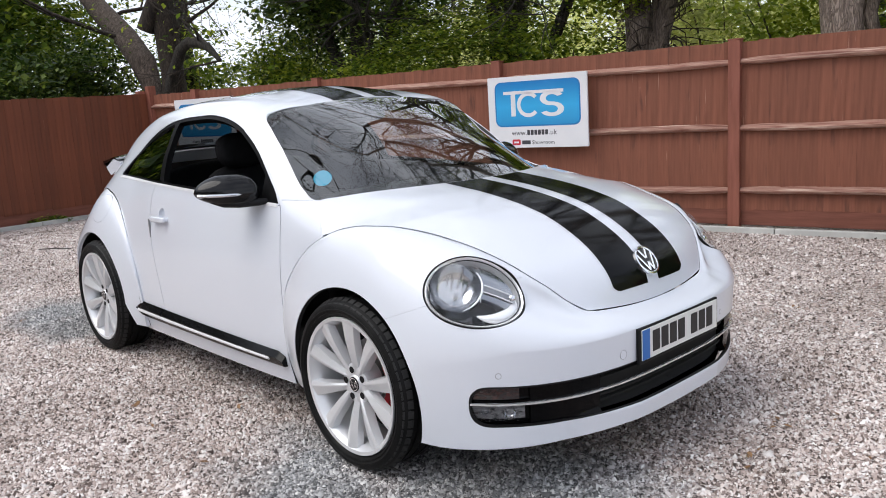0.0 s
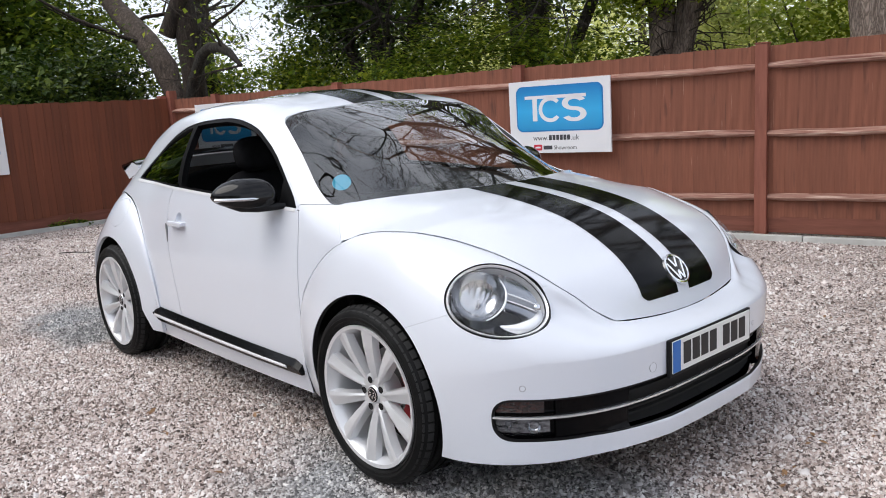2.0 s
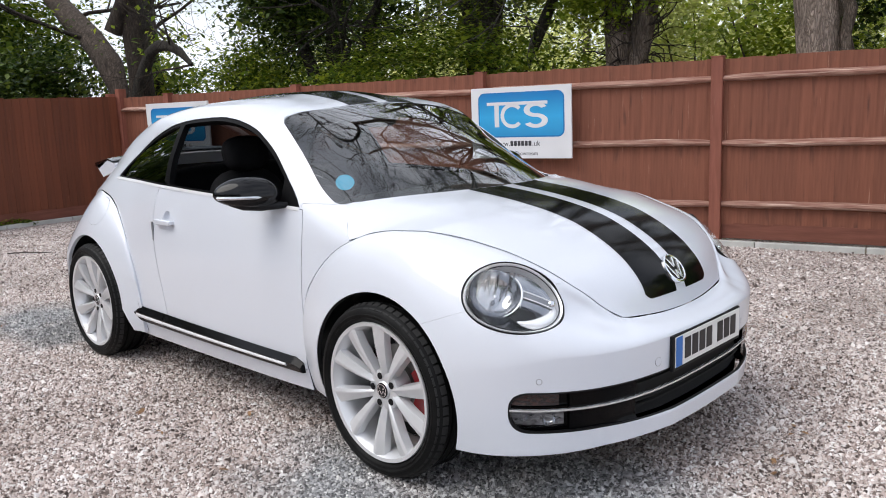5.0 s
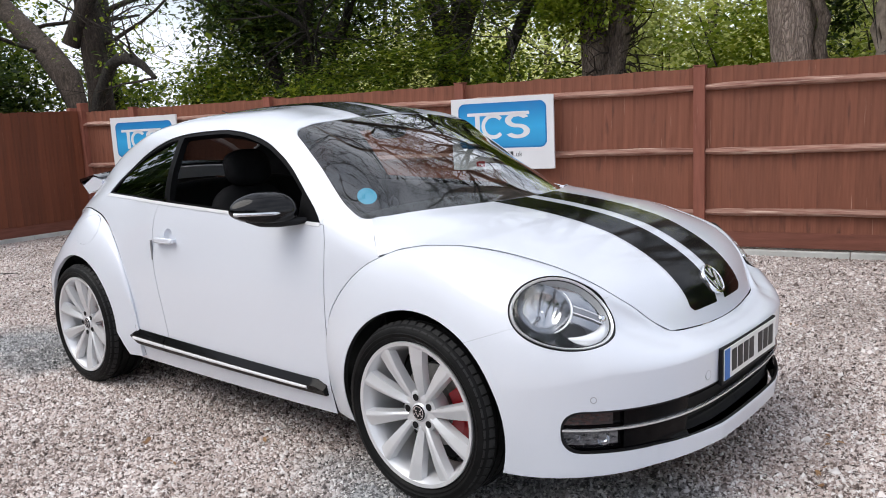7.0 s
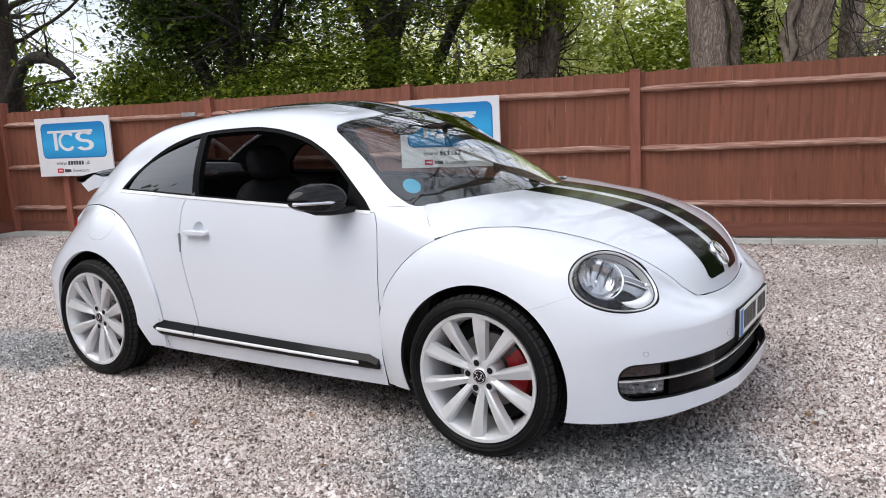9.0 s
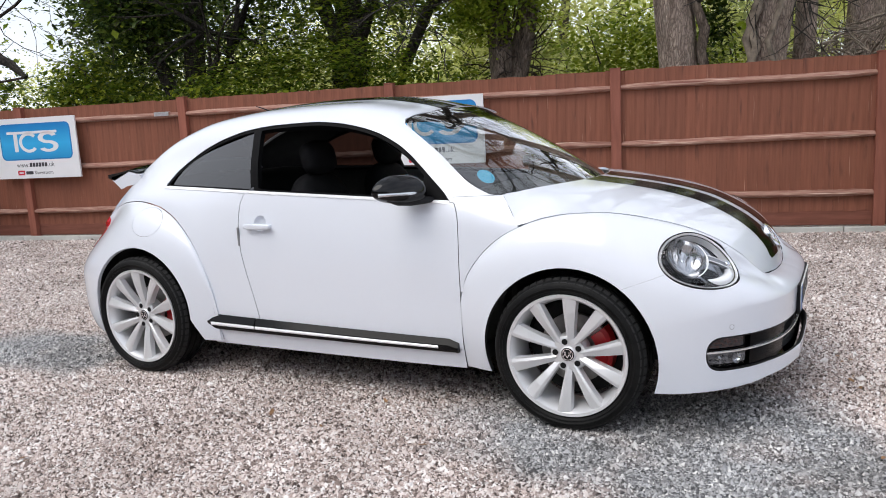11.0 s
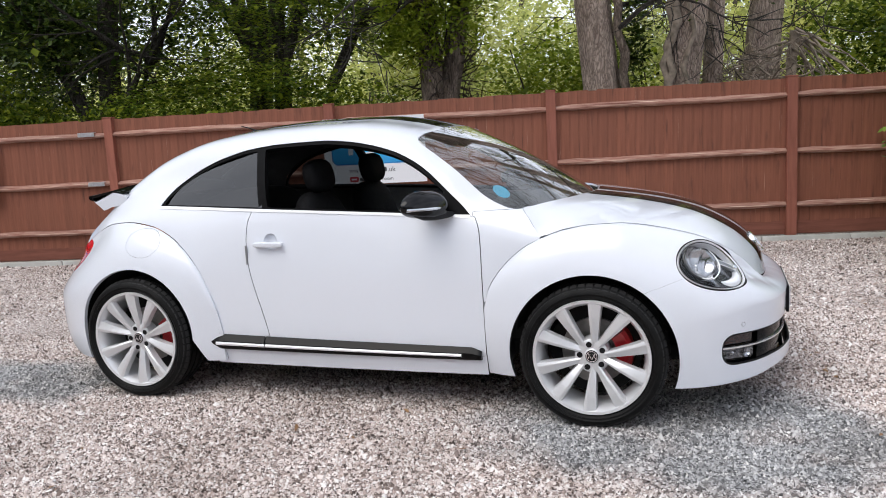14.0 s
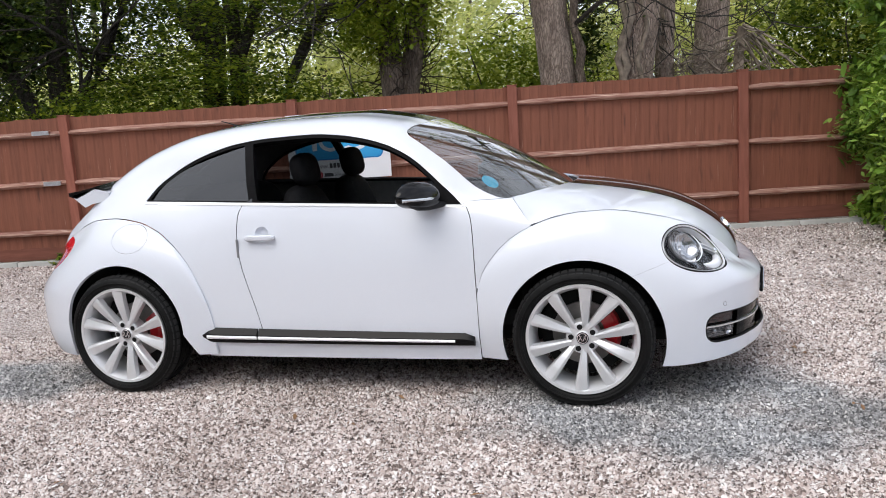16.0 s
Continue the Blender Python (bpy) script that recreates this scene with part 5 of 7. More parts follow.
sw = part("steering_wheel", lathe_bm([(0.17 + 0.016 * math.cos(a), 0.016 * math.sin(a)) for a in [2 * math.pi * k / 10 for k in range(10)]], 40, "x", True), M_cabin, car, "", True)
sw.matrix_basis = pose(0.42, -0.37, 0.86, 0, -22, 0)
part("wheel_boss", superbox_bm(0.035, 0.075, 0.06, 2.6, 10, 20), M_cabin, sw, "", True)
for a in (0, 180, 270):
    part("wheel_arm", rod_bm([(0, 0.05 * math.cos(radians(a)), 0.05 * math.sin(radians(a))), (0, 0.165 * math.cos(radians(a)), 0.165 * math.sin(radians(a)))], 0.014, 8), M_cabin, sw, "", True)
part("inner_mirror", superbox_bm(0.018, 0.12, 0.035, 3.0, 10, 20, (0.36, 0.0, 1.33)), M_plastic, car, "", True)


# ---- ground ----
def gravel_material(name, cells):
    """Stones in warm creams and browns with slate-grey patches; cells: the colour varies by cell of a pattern, else by stone."""
    m = material(name, (0.4, 0.36, 0.33), 0.85, 0, 0, 0.3)
    n, l, b = nodes_of(m)
    geo = n.new("ShaderNodeNewGeometry")
    warm = ramp(n, [(0.0, (0.07, 0.052, 0.046)), (0.14, (0.20, 0.155, 0.138)), (0.32, (0.44, 0.355, 0.322)), (0.55, (0.62, 0.528, 0.49)), (0.78, (0.78, 0.70, 0.668)), (1.0, (0.90, 0.875, 0.862))])
    cool = ramp(n, [(0.0, (0.08, 0.085, 0.09)), (0.35, (0.215, 0.23, 0.242)), (0.7, (0.36, 0.38, 0.395)), (0.93, (0.50, 0.51, 0.515)), (1.0, (0.74, 0.73, 0.71))])
    if cells:
        vor = n.new("ShaderNodeTexVoronoi")
        vor.inputs["Scale"].default_value = 105
        vor.inputs["Randomness"].default_value = 1
        l.new(geo.outputs["Position"], vor.inputs["Vector"])
        sep = n.new("ShaderNodeSeparateColor")
        l.new(vor.outputs["Color"], sep.inputs["Color"])
        rnd = sep.outputs["Red"]
        bp = n.new("ShaderNodeBump")
        bp.invert = True
        bp.inputs["Strength"].default_value, bp.inputs["Distance"].default_value = 1.0, 0.012
        l.new(vor.outputs["Distance"], bp.inputs["Height"])
        l.new(bp.outputs["Normal"], b.inputs["Normal"])
    else:
        rnd = geo.outputs["Random Per Island"]
    l.new(rnd, warm.inputs["Fac"])
    l.new(rnd, cool.inputs["Fac"])
    total = None
    for cx, cy, rx, ry in ((1.75, -0.85, 1.25, 0.85), (-2.25, -0.75, 1.0, 0.50), (3.1, -0.2, 0.5, 0.4)):
        sub = n.new("ShaderNodeVectorMath")
        sub.operation = "SUBTRACT"
        sub.inputs[1].default_value = (cx, cy, 0)
        mul = n.new("ShaderNodeVectorMath")
        mul.operation = "MULTIPLY"
        mul.inputs[1].default_value = (1 / rx, 1 / ry, 0)
        ln = n.new("ShaderNodeVectorMath")
        ln.operation = "LENGTH"
        l.new(geo.outputs["Position"], sub.inputs[0])
        l.new(sub.outputs["Vector"], mul.inputs[0])
        l.new(mul.outputs["Vector"], ln.inputs[0])
        mr = n.new("ShaderNodeMapRange")
        mr.inputs["From Min"].default_value, mr.inputs["From Max"].default_value = 1.25, 0.55
        l.new(ln.outputs["Value"], mr.inputs["Value"])
        if total is None:
            total = mr.outputs["Result"]
        else:
            mx = n.new("ShaderNodeMath")
            mx.operation = "MAXIMUM"
            l.new(total, mx.inputs[0])
            l.new(mr.outputs["Result"], mx.inputs[1])
            total = mx.outputs["Value"]
    blot = n.new("ShaderNodeTexNoise")
    blot.inputs["Scale"].default_value, blot.inputs["Detail"].default_value = 3.0, 5
    l.new(geo.outputs["Position"], blot.inputs["Vector"])
    add = n.new("ShaderNodeMath")
    add.operation = "ADD"
    l.new(total, add.inputs[0])
    l.new(blot.outputs["Fac"], add.inputs[1])
    thr = n.new("ShaderNodeMapRange")
    thr.inputs["From Min"].default_value, thr.inputs["From Max"].default_value = 0.96, 1.50
    thr.inputs["To Max"].default_value = 0.85
    l.new(add.outputs["Value"], thr.inputs["Value"])
    mix = n.new("ShaderNodeMixRGB")
    l.new(thr.outputs["Result"], mix.inputs["Fac"])
    l.new(warm.outputs["Color"], mix.inputs["Color1"])
    l.new(cool.outputs["Color"], mix.inputs["Color2"])
    # damp and dirt in broad blotches
    dirt = n.new("ShaderNodeTexNoise")
    dirt.inputs["Scale"].default_value, dirt.inputs["Detail"].default_value = 1.3, 7
    l.new(geo.outputs["Position"], dirt.inputs["Vector"])
    dr = ramp(n, [(0.35, (0.75, 0.73, 0.71)), (0.6, (0.99, 0.985, 0.98))])
    l.new(dirt.outputs["Fac"], dr.inputs["Fac"])
    mm = n.new("ShaderNodeMixRGB")
    mm.blend_type = "MULTIPLY"
    mm.inputs["Fac"].default_value = 1.0
    l.new(mix.outputs["Color"], mm.inputs["Color1"])
    l.new(dr.outputs["Color"], mm.inputs["Color2"])
    l.new(mm.outputs["Color"], b.inputs["Base Color"])
    return m


M_bed, M_stone = gravel_material("gravel_bed", True), gravel_material("gravel_stone", False)
bm = bmesh.new()
bmesh.ops.create_grid(bm, x_segments=8, y_segments=8, size=300)
tagged(part("ground", bm, M_bed), "pale gravel yard reaching the horizon", "ground", kind="structure")


def stones(name, count, x0, x1, y0, y1, size, seed, keep=None):
    """Loose chips of stone: squashed, jittered octahedra lying on the ground."""
    rng = np.random.default_rng(seed)
    c = np.stack([rng.uniform(x0, x1, count), rng.uniform(y0, y1, count)], -1)
    if keep is not None:
        c = c[keep(c)]
    k = len(c)
    base = np.array([(1, 0, -0.5), (0, 1, -0.5), (-1, 0, -0.5), (0, -1, -0.5), (0, 0, 1)], float)
    s = size * rng.lognormal(0, 0.32, (k, 1, 1)) * np.stack([rng.uniform(0.7, 1.3, k), rng.uniform(0.65, 1.05, k), rng.uniform(0.55, 1.0, k)], -1)[:, None, :]
    v = base[None] * s + rng.normal(0, 0.22, (k, 5, 3)) * s
    a, t = rng.uniform(0, 2 * math.pi, k), rng.normal(0, 0.45, k)
    ca, sa, ct, st = np.cos(a), np.sin(a), np.cos(t), np.sin(t)
    x, y, z = v[..., 0], v[..., 1], v[..., 2]
    y, z = y * ct[:, None] - z * st[:, None], y * st[:, None] + z * ct[:, None]
    x, y = x * ca[:, None] - y * sa[:, None], x * sa[:, None] + y * ca[:, None]
    v = np.stack([x + c[:, :1], y + c[:, 1:], z + 0.35 * size + rng.uniform(-0.2, 0.5, (k, 1)) * size], -1)
    f = np.array([(0, 1, 4), (1, 2, 4), (2, 3, 4), (3, 0, 4)])
    faces = (f[None] + 5 * np.arange(k)[:, None, None]).reshape(-1, 3)
    return fast_mesh(name, v.reshape(-1, 3), faces, M_stone)


def fast_mesh(name, verts, faces, mat, parent=None, label=""):
    """A large mesh from arrays, all faces with the same number of corners."""
    me = bpy.data.meshes.new(name)
    n, k = faces.shape
    me.vertices.add(len(verts))
    me.vertices.foreach_set("co", np.ascontiguousarray(verts, np.float32).ravel())
    me.loops.add(n * k)
    me.loops.foreach_set("vertex_index", np.ascontiguousarray(faces, np.int32).ravel())
    me.polygons.add(n)
    me.polygons.foreach_set("loop_start", np.arange(0, n * k, k, dtype=np.int32))
    me.update(calc_edges=True)
    me.materials.append(mat)
    ob = new(name, me)
    if parent is not None:
        ob.parent = parent
    return tagged(ob, label)


def fence_y(x):
    return 4.508 + 0.2 * x


tagged(stones("gravel", 262000, -3.6, 4.2, -2.7, 1.6, 0.0070, 3, lambda c: (c[:, 1] < 0.2) | (c[:, 0] > 1.6)), "loose pale gravel chips with slate-grey patches", "gravel", kind="stuff")
tagged(stones("gravel", 90000, -8.0, 4.8, -2.6, 5.3, 0.0098, 4, lambda c: (c[:, 1] < fence_y(c[:, 0]) - 0.16) & ((c[:, 0] < -3.6) | (c[:, 1] > 1.6) | (c[:, 0] > 4.2))), "loose pale gravel chips by the fence", "gravel", kind="stuff")

# ---- fence along the yard ----
M_board = mottled("fence_board_paint", (0.172, 0.057, 0.031), (0.265, 0.096, 0.055), 0.72, 5, 0.35, 60, (5, 5, 0.35), per_object=0.07, distance=0.004)
M_rail = mottled("fence_rail_wood", (0.22, 0.085, 0.058), (0.44, 0.27, 0.21), 0.8, 9, 0.5, 50, (0.6, 5, 5), per_object=0.1, distance=0.004)
M_post = mottled("fence_post_paint", (0.22, 0.070, 0.043), (0.31, 0.106, 0.070), 0.72, 6, 0.4, 60, (4, 4, 0.4), per_object=0.08, distance=0.004)


def worn(m, color, stretch, lo, hi, seed):
    """Adds thin pale scratches and drips along the grain of a painted timber."""
    n, l, b = nodes_of(m)
    src = b.inputs["Base Color"].links[0].from_socket
    co = n.new("ShaderNodeTexCoord")
    oi = n.new("ShaderNodeObjectInfo")
    ad = n.new("ShaderNodeVectorMath")
    ad.operation = "ADD"
    sc = n.new("ShaderNodeVectorMath")
    sc.operation = "SCALE"
    sc.inputs["Scale"].default_value = seed
    l.new(oi.outputs["Location"], sc.inputs[0])
    l.new(co.outputs["Object"], ad.inputs[0])
    l.new(sc.outputs["Vector"], ad.inputs[1])
    mp = n.new("ShaderNodeMapping")
    mp.inputs["Scale"].default_value = stretch
    l.new(ad.outputs["Vector"], mp.inputs["Vector"])
    t = n.new("ShaderNodeTexNoise")
    t.inputs["Scale"].default_value, t.inputs["Detail"].default_value = 1.0, 4
    l.new(mp.outputs["Vector"], t.inputs["Vector"])
    mr = n.new("ShaderNodeMapRange")
    mr.inputs["From Min"].default_value, mr.inputs["From Max"].default_value = lo, hi
    l.new(t.outputs["Fac"], mr.inputs["Value"])
    mx = n.new("ShaderNodeMixRGB")
    mx.inputs["Color2"].default_value = (*color, 1)
    l.new(mr.outputs["Result"], mx.inputs["Fac"])
    l.new(src, mx.inputs["Color1"])
    l.new(mx.outputs["Color"], b.inputs["Base Color"])


worn(M_board, (0.50, 0.30, 0.22), (90, 90, 1.6), 0.70, 0.78, 3.1)
worn(M_board, (0.075, 0.026, 0.018), (16, 16, 2.2), 0.60, 0.80, 5.3)
worn(M_rail, (0.72, 0.56, 0.46), (1.6, 40, 40), 0.60, 0.74, 2.7)
worn(M_rail, (0.16, 0.055, 0.038), (1.2, 18, 18), 0.58, 0.72, 7.7)
worn(M_post, (0.42, 0.24, 0.17), (70, 70, 2.0), 0.70, 0.80, 4.1)
M_gboard = mottled("gravel_board_wood", (0.15, 0.050, 0.031), (0.23, 0.082, 0.054), 0.8, 6, 0.4, 50, (0.5, 5, 5), distance=0.004)
M_galv = mottled("galvanised_steel", (0.42, 0.43, 0.45), (0.6, 0.61, 0.63), 0.42, 25, 0.1, 120, metal=0.7)
M_kerb = mottled("concrete_edging", (0.40, 0.40, 0.38), (0.56, 0.56, 0.53), 0.85, 6, 0.3, 90, per_object=0.07)
rng = random.Random(7)


def board_mesh(name, w, h, mat, seed):
    """A sawn feather-edge board: thicker on one edge, a little bowed, softly worn."""
    r = random.Random(seed)
    bm = bmesh.new()
    rows = []
    for i in range(6):
        z = h * i / 5
        b = 0.003 * math.sin(2.1 * i + seed) + r.uniform(-0.001, 0.001)
        rows.append([bm.verts.new(v) for v in ((-w / 2, -0.006 + b, z), (-w / 2 + 0.003, -0.0078 + b, z), (w / 2 - 0.003, -0.005 + b, z), (w / 2, -0.002 + b, z), (w / 2, 0.006 + b, z), (-w / 2, 0.006 + b, z))])
    for ra, rb in zip(rows, rows[1:]):
        for k in range(6):
            bm.faces.new((ra[k], ra[(k + 1) % 6], rb[(k + 1) % 6], rb[k]))
    bm.faces.new(rows[0][::-1])
    bm.faces.new(rows[-1])
    me = bpy.data.meshes.new(name)
    bmesh.ops.recalc_face_normals(bm, faces=bm.faces)
    bm.to_mesh(me)
    bm.free()
    me.materials.append(mat)
    return me


def piece(name, me, parent, m):
    ob = new(name, me)
    ob.parent = parent
    ob.matrix_basis = m
    return ob


def rail_mesh(length, seed):
    """An arris-like rail: a rough split batten with chamfered top."""
    r = random.Random(seed)
    bm = bmesh.new()
    rows = []
    for i in range(15):
        x = -length / 2 + length * i / 14
        dz, dy = 0.005 * math.sin(i * 0.45 + seed) + r.uniform(-0.003, 0.003), r.uniform(-0.005, 0.005)
        k = 0.75 if i in (0, 14) else 1.0
        rows.append([bm.verts.new((x, y * k + dy, z * k + dz)) for y, z in ((0.004, -0.036), (-0.050, -0.024), (-0.060, -0.004), (-0.046, 0.014), (0.004, 0.034))])
    for ra, rb in zip(rows, rows[1:]):
        for k in range(5):
            bm.faces.new((ra[k], ra[(k + 1) % 5], rb[(k + 1) % 5], rb[k]))
    bm.faces.new(rows[0])
    bm.faces.new(rows[-1][::-1])
    me = bpy.data.meshes.new("rail")
    bmesh.ops.recalc_face_normals(bm, faces=bm.faces)
    bm.to_mesh(me)
    bm.free()
    me.materials.append(M_rail)
    return me


SLOPE = math.atan(0.2)
fence = tagged(new("fence"), "red-brown stained timber fence with posts and three rails", "fence")
fence.matrix_basis = pose(0.06, 4.52, 0, 0, 0, math.degrees(SLOPE))
POST_S = [-8.85, -7.75, -5.27, -2.54, 0.0, 2.56, 5.06, 7.56]
BOARDS = [board_mesh("board", 0.118, 1.54, M_board, k) for k in range(5)]
for s in POST_S:
    bm = box_bm(0.108, 0.10, 1.75, (0, 0, 0.875), 0.008)
    bm2 = part("post", bm, M_post, fence)
    bm2.location = (s, 0, 0)
    cap = part("post_top", box_bm(0.118, 0.11, 0.012, (0, 0, 1.756), 0.004), M_post, bm2)
for a, b in zip(POST_S, POST_S[1:]):
    ln = b - a - 0.108
    mid = (a + b) / 2
    for k, z in enumerate((1.558, 0.962, 0.382)):
        piece("rail", rail_mesh(ln + 0.01, int(a * 10) + 3 * k), fence, pose(mid, 0.004 + rng.uniform(-0.006, 0.006), z + rng.uniform(-0.006, 0.006), 0, rng.uniform(-0.2, 0.2), 0))
    bm = box_bm(ln, 0.03, 0.15, (0, 0, 0), 0.005)
    g = part("gravel_board", bm, M_gboard, fence)
    g.location = (mid, 0.03, 0.125)

# sharp-edged concrete edging at the fence's foot
kerb = tagged(new("kerb"), "pale concrete edging blocks along the fence foot", "kerb", kind="structure")
kerb.matrix_basis = pose(0.06, 4.52, 0, 0, 0, math.degrees(SLOPE))
bm = box_bm(0.906, 0.06, 0.20, (0, 0, 0), 0.008, None, 3)
k0 = part("kerb_block", bm, M_kerb, kerb)
k0.location = (-8.3, -0.12, -0.045)
for i in range(1, 17):
    k = new("kerb_block", k0.data)
    k.parent = kerb
    k.location = (-8.3 + 0.915 * i, -0.12 + rng.uniform(-0.004, 0.004), -0.045 + rng.uniform(-0.004, 0.004))

# brackets on the rails beside one post
for z, dx in ((1.565, -0.28), (0.968, -0.22)):
    bm = box_bm(0.21, 0.006, 0.048, (0, 0, 0), 0.002)
    join_bm(bm, box_bm(0.21, 0.05, 0.005, (0, 0.022, 0.024), 0.001))
    br = part("rail_bracket", bm, M_galv, fence, "galvanised bracket")
    br.location = (-5.27 + dx, -0.062, z)

# fence returning towards the camera's side
LEFT_A, LEFT_B = Vector((-8.60, 2.72, 0)), Vector((-7.95, -4.5, 0))
side_fence = tagged(new("side_fence"), "close-boarded red-brown timber fence seen from its smooth face", "fence")
d = LEFT_B - LEFT_A
side_fence.matrix_basis = pose(*LEFT_A, 0, 0, math.degrees(math.atan2(d.y, d.x)))
M_sboard = mottled("side_fence_paint", (0.125, 0.034, 0.014), (0.185, 0.053, 0.022), 0.68, 5, 0.35, 60, (5, 5, 0.3), per_object=0.16, distance=0.004)
worn(M_sboard, (0.45, 0.22, 0.13), (90, 90, 1.4), 0.70, 0.80, 3.7)
SIDE = [board_mesh("board", 0.125, 1.56, M_sboard, k + 20) for k in range(5)]
g = part("gravel_board", box_bm(d.length, 0.03, 0.15, (d.length / 2, 0, 0.12), 0.005), M_gboard, side_fence)
for s in (0.05, 2.45, 4.9):
    p = part("post", box_bm(0.11, 0.10, 1.80, (0, 0, 0.90), 0.008), M_post, side_fence)
    p.location = (s, -0.085, 0)
skerb = tagged(new("kerb"), "pale concrete edging along the side fence", "kerb", kind="structure")
skerb.matrix_basis = side_fence.matrix_basis
for i in range(8):
    k = new("kerb_block", k0.data)
    k.parent = skerb
    k.location = (0.5 + 0.915 * i, 0.12, -0.045)
corner = part("corner_post", box_bm(0.12, 0.12, 1.87, (-8.62, 2.80, 0.935), 0.008), M_post)
tagged(corner, "taller square timber post at the fence corner", "fence post")


# ---- signs ----
M_board_white = mottled("sign_white", (0.74, 0.75, 0.77), (0.80, 0.80, 0.82), 0.35, 3, 0.0)
M_sign_blue = material("sign_blue", (0.035, 0.30, 0.66), 0.3, 0, 0.3)
nn, ll, bb = nodes_of(M_sign_blue)
tc = nn.new("ShaderNodeTexCoord")
sp_ = nn.new("ShaderNodeSeparateXYZ")
rp = ramp(nn, [(0.0, (0.03, 0.30, 0.62)), (0.45, (0.045, 0.42, 0.78)), (1.0, (0.02, 0.22, 0.55))])
ll.new(tc.outputs["Generated"], sp_.inputs["Vector"])
ll.new(sp_.outputs["Z"], rp.inputs["Fac"])
ll.new(rp.outputs["Color"], bb.inputs["Base Color"])
M_sign_edge = material("sign_dark_blue", (0.02, 0.20, 0.50), 0.3)
M_sign_red = material("sign_red", (0.55, 0.03, 0.05), 0.4)
M_sign_ink = material("sign_ink", (0.05, 0.05, 0.06), 0.5)


def rounded_plate(w, h, r, depth, at, steps=8):
    """A flat plate with rounded corners in the x-z plane, facing -y."""
    bm = bmesh.new()
    pts = []
    for cx, cz, a0 in ((w / 2 - r, h / 2 - r, 0), (-w / 2 + r, h / 2 - r, 90), (-w / 2 + r, -h / 2 + r, 180), (w / 2 - r, -h / 2 + r, 270)):
        for i in range(steps + 1):
            a = radians(a0 + 90 * i / steps)
            pts.append((cx + r * math.cos(a), cz + r * math.sin(a)))
    f = [bm.verts.new((at[0] + x, at[1] - depth, at[2] + z)) for x, z in pts]
    g = [bm.verts.new((at[0] + x, at[1], at[2] + z)) for x, z in pts]
    bm.faces.new(f[::-1])
    bm.faces.new(g)
    for i in range(len(f)):
        j = (i + 1) % len(f)
        bm.faces.new((f[i], f[j], g[j], g[i]))
    return bm


def ring_plate(ro, ri, depth, at, a0=0, a1=360, steps=36, sx=1.0):
    bm = bmesh.new()
    rows = []
    for i in range(steps + 1):
        a = radians(a0 + (a1 - a0) * i / steps)
        rows.append([bm.verts.new((at[0] + sx * r * math.cos(a), at[1] - dd, at[2] + r * math.sin(a))) for r, dd in ((ro, 0), (ro, depth), (ri, depth), (ri, 0))])
    for ra, rb in zip(rows, rows[1:]):
        for k in range(4):
            bm.faces.new((ra[k], ra[(k + 1) % 4], rb[(k + 1) % 4], rb[k]))
    if abs(a1 - a0) < 359:
        bm.faces.new(rows[0])
        bm.faces.new(rows[-1][::-1])
    return bm


def words(name, text, size, at, mat, parent):
    """Raised lettering in the built-in font, facing -y, as a mesh."""
    cu = bpy.data.curves.new(name, "FONT")
    cu.body, cu.size, cu.extrude, cu.align_x = text, size, 0.0008, "LEFT"
    tmp = new(name, cu)
    bpy.context.view_layer.update()
    me = bpy.data.meshes.new_from_object(tmp.evaluated_get(bpy.context.evaluated_depsgraph_get()))
    bpy.data.objects.remove(tmp)
    me.transform(pose(at[0], at[1], at[2], 90, 0, 0))
    me.materials.clear()
    me.materials.append(mat)
    ob = new(name, me)
    ob.parent = parent
    wide = max(v.co.x for v in me.vertices) - at[0]
    return ob, wide


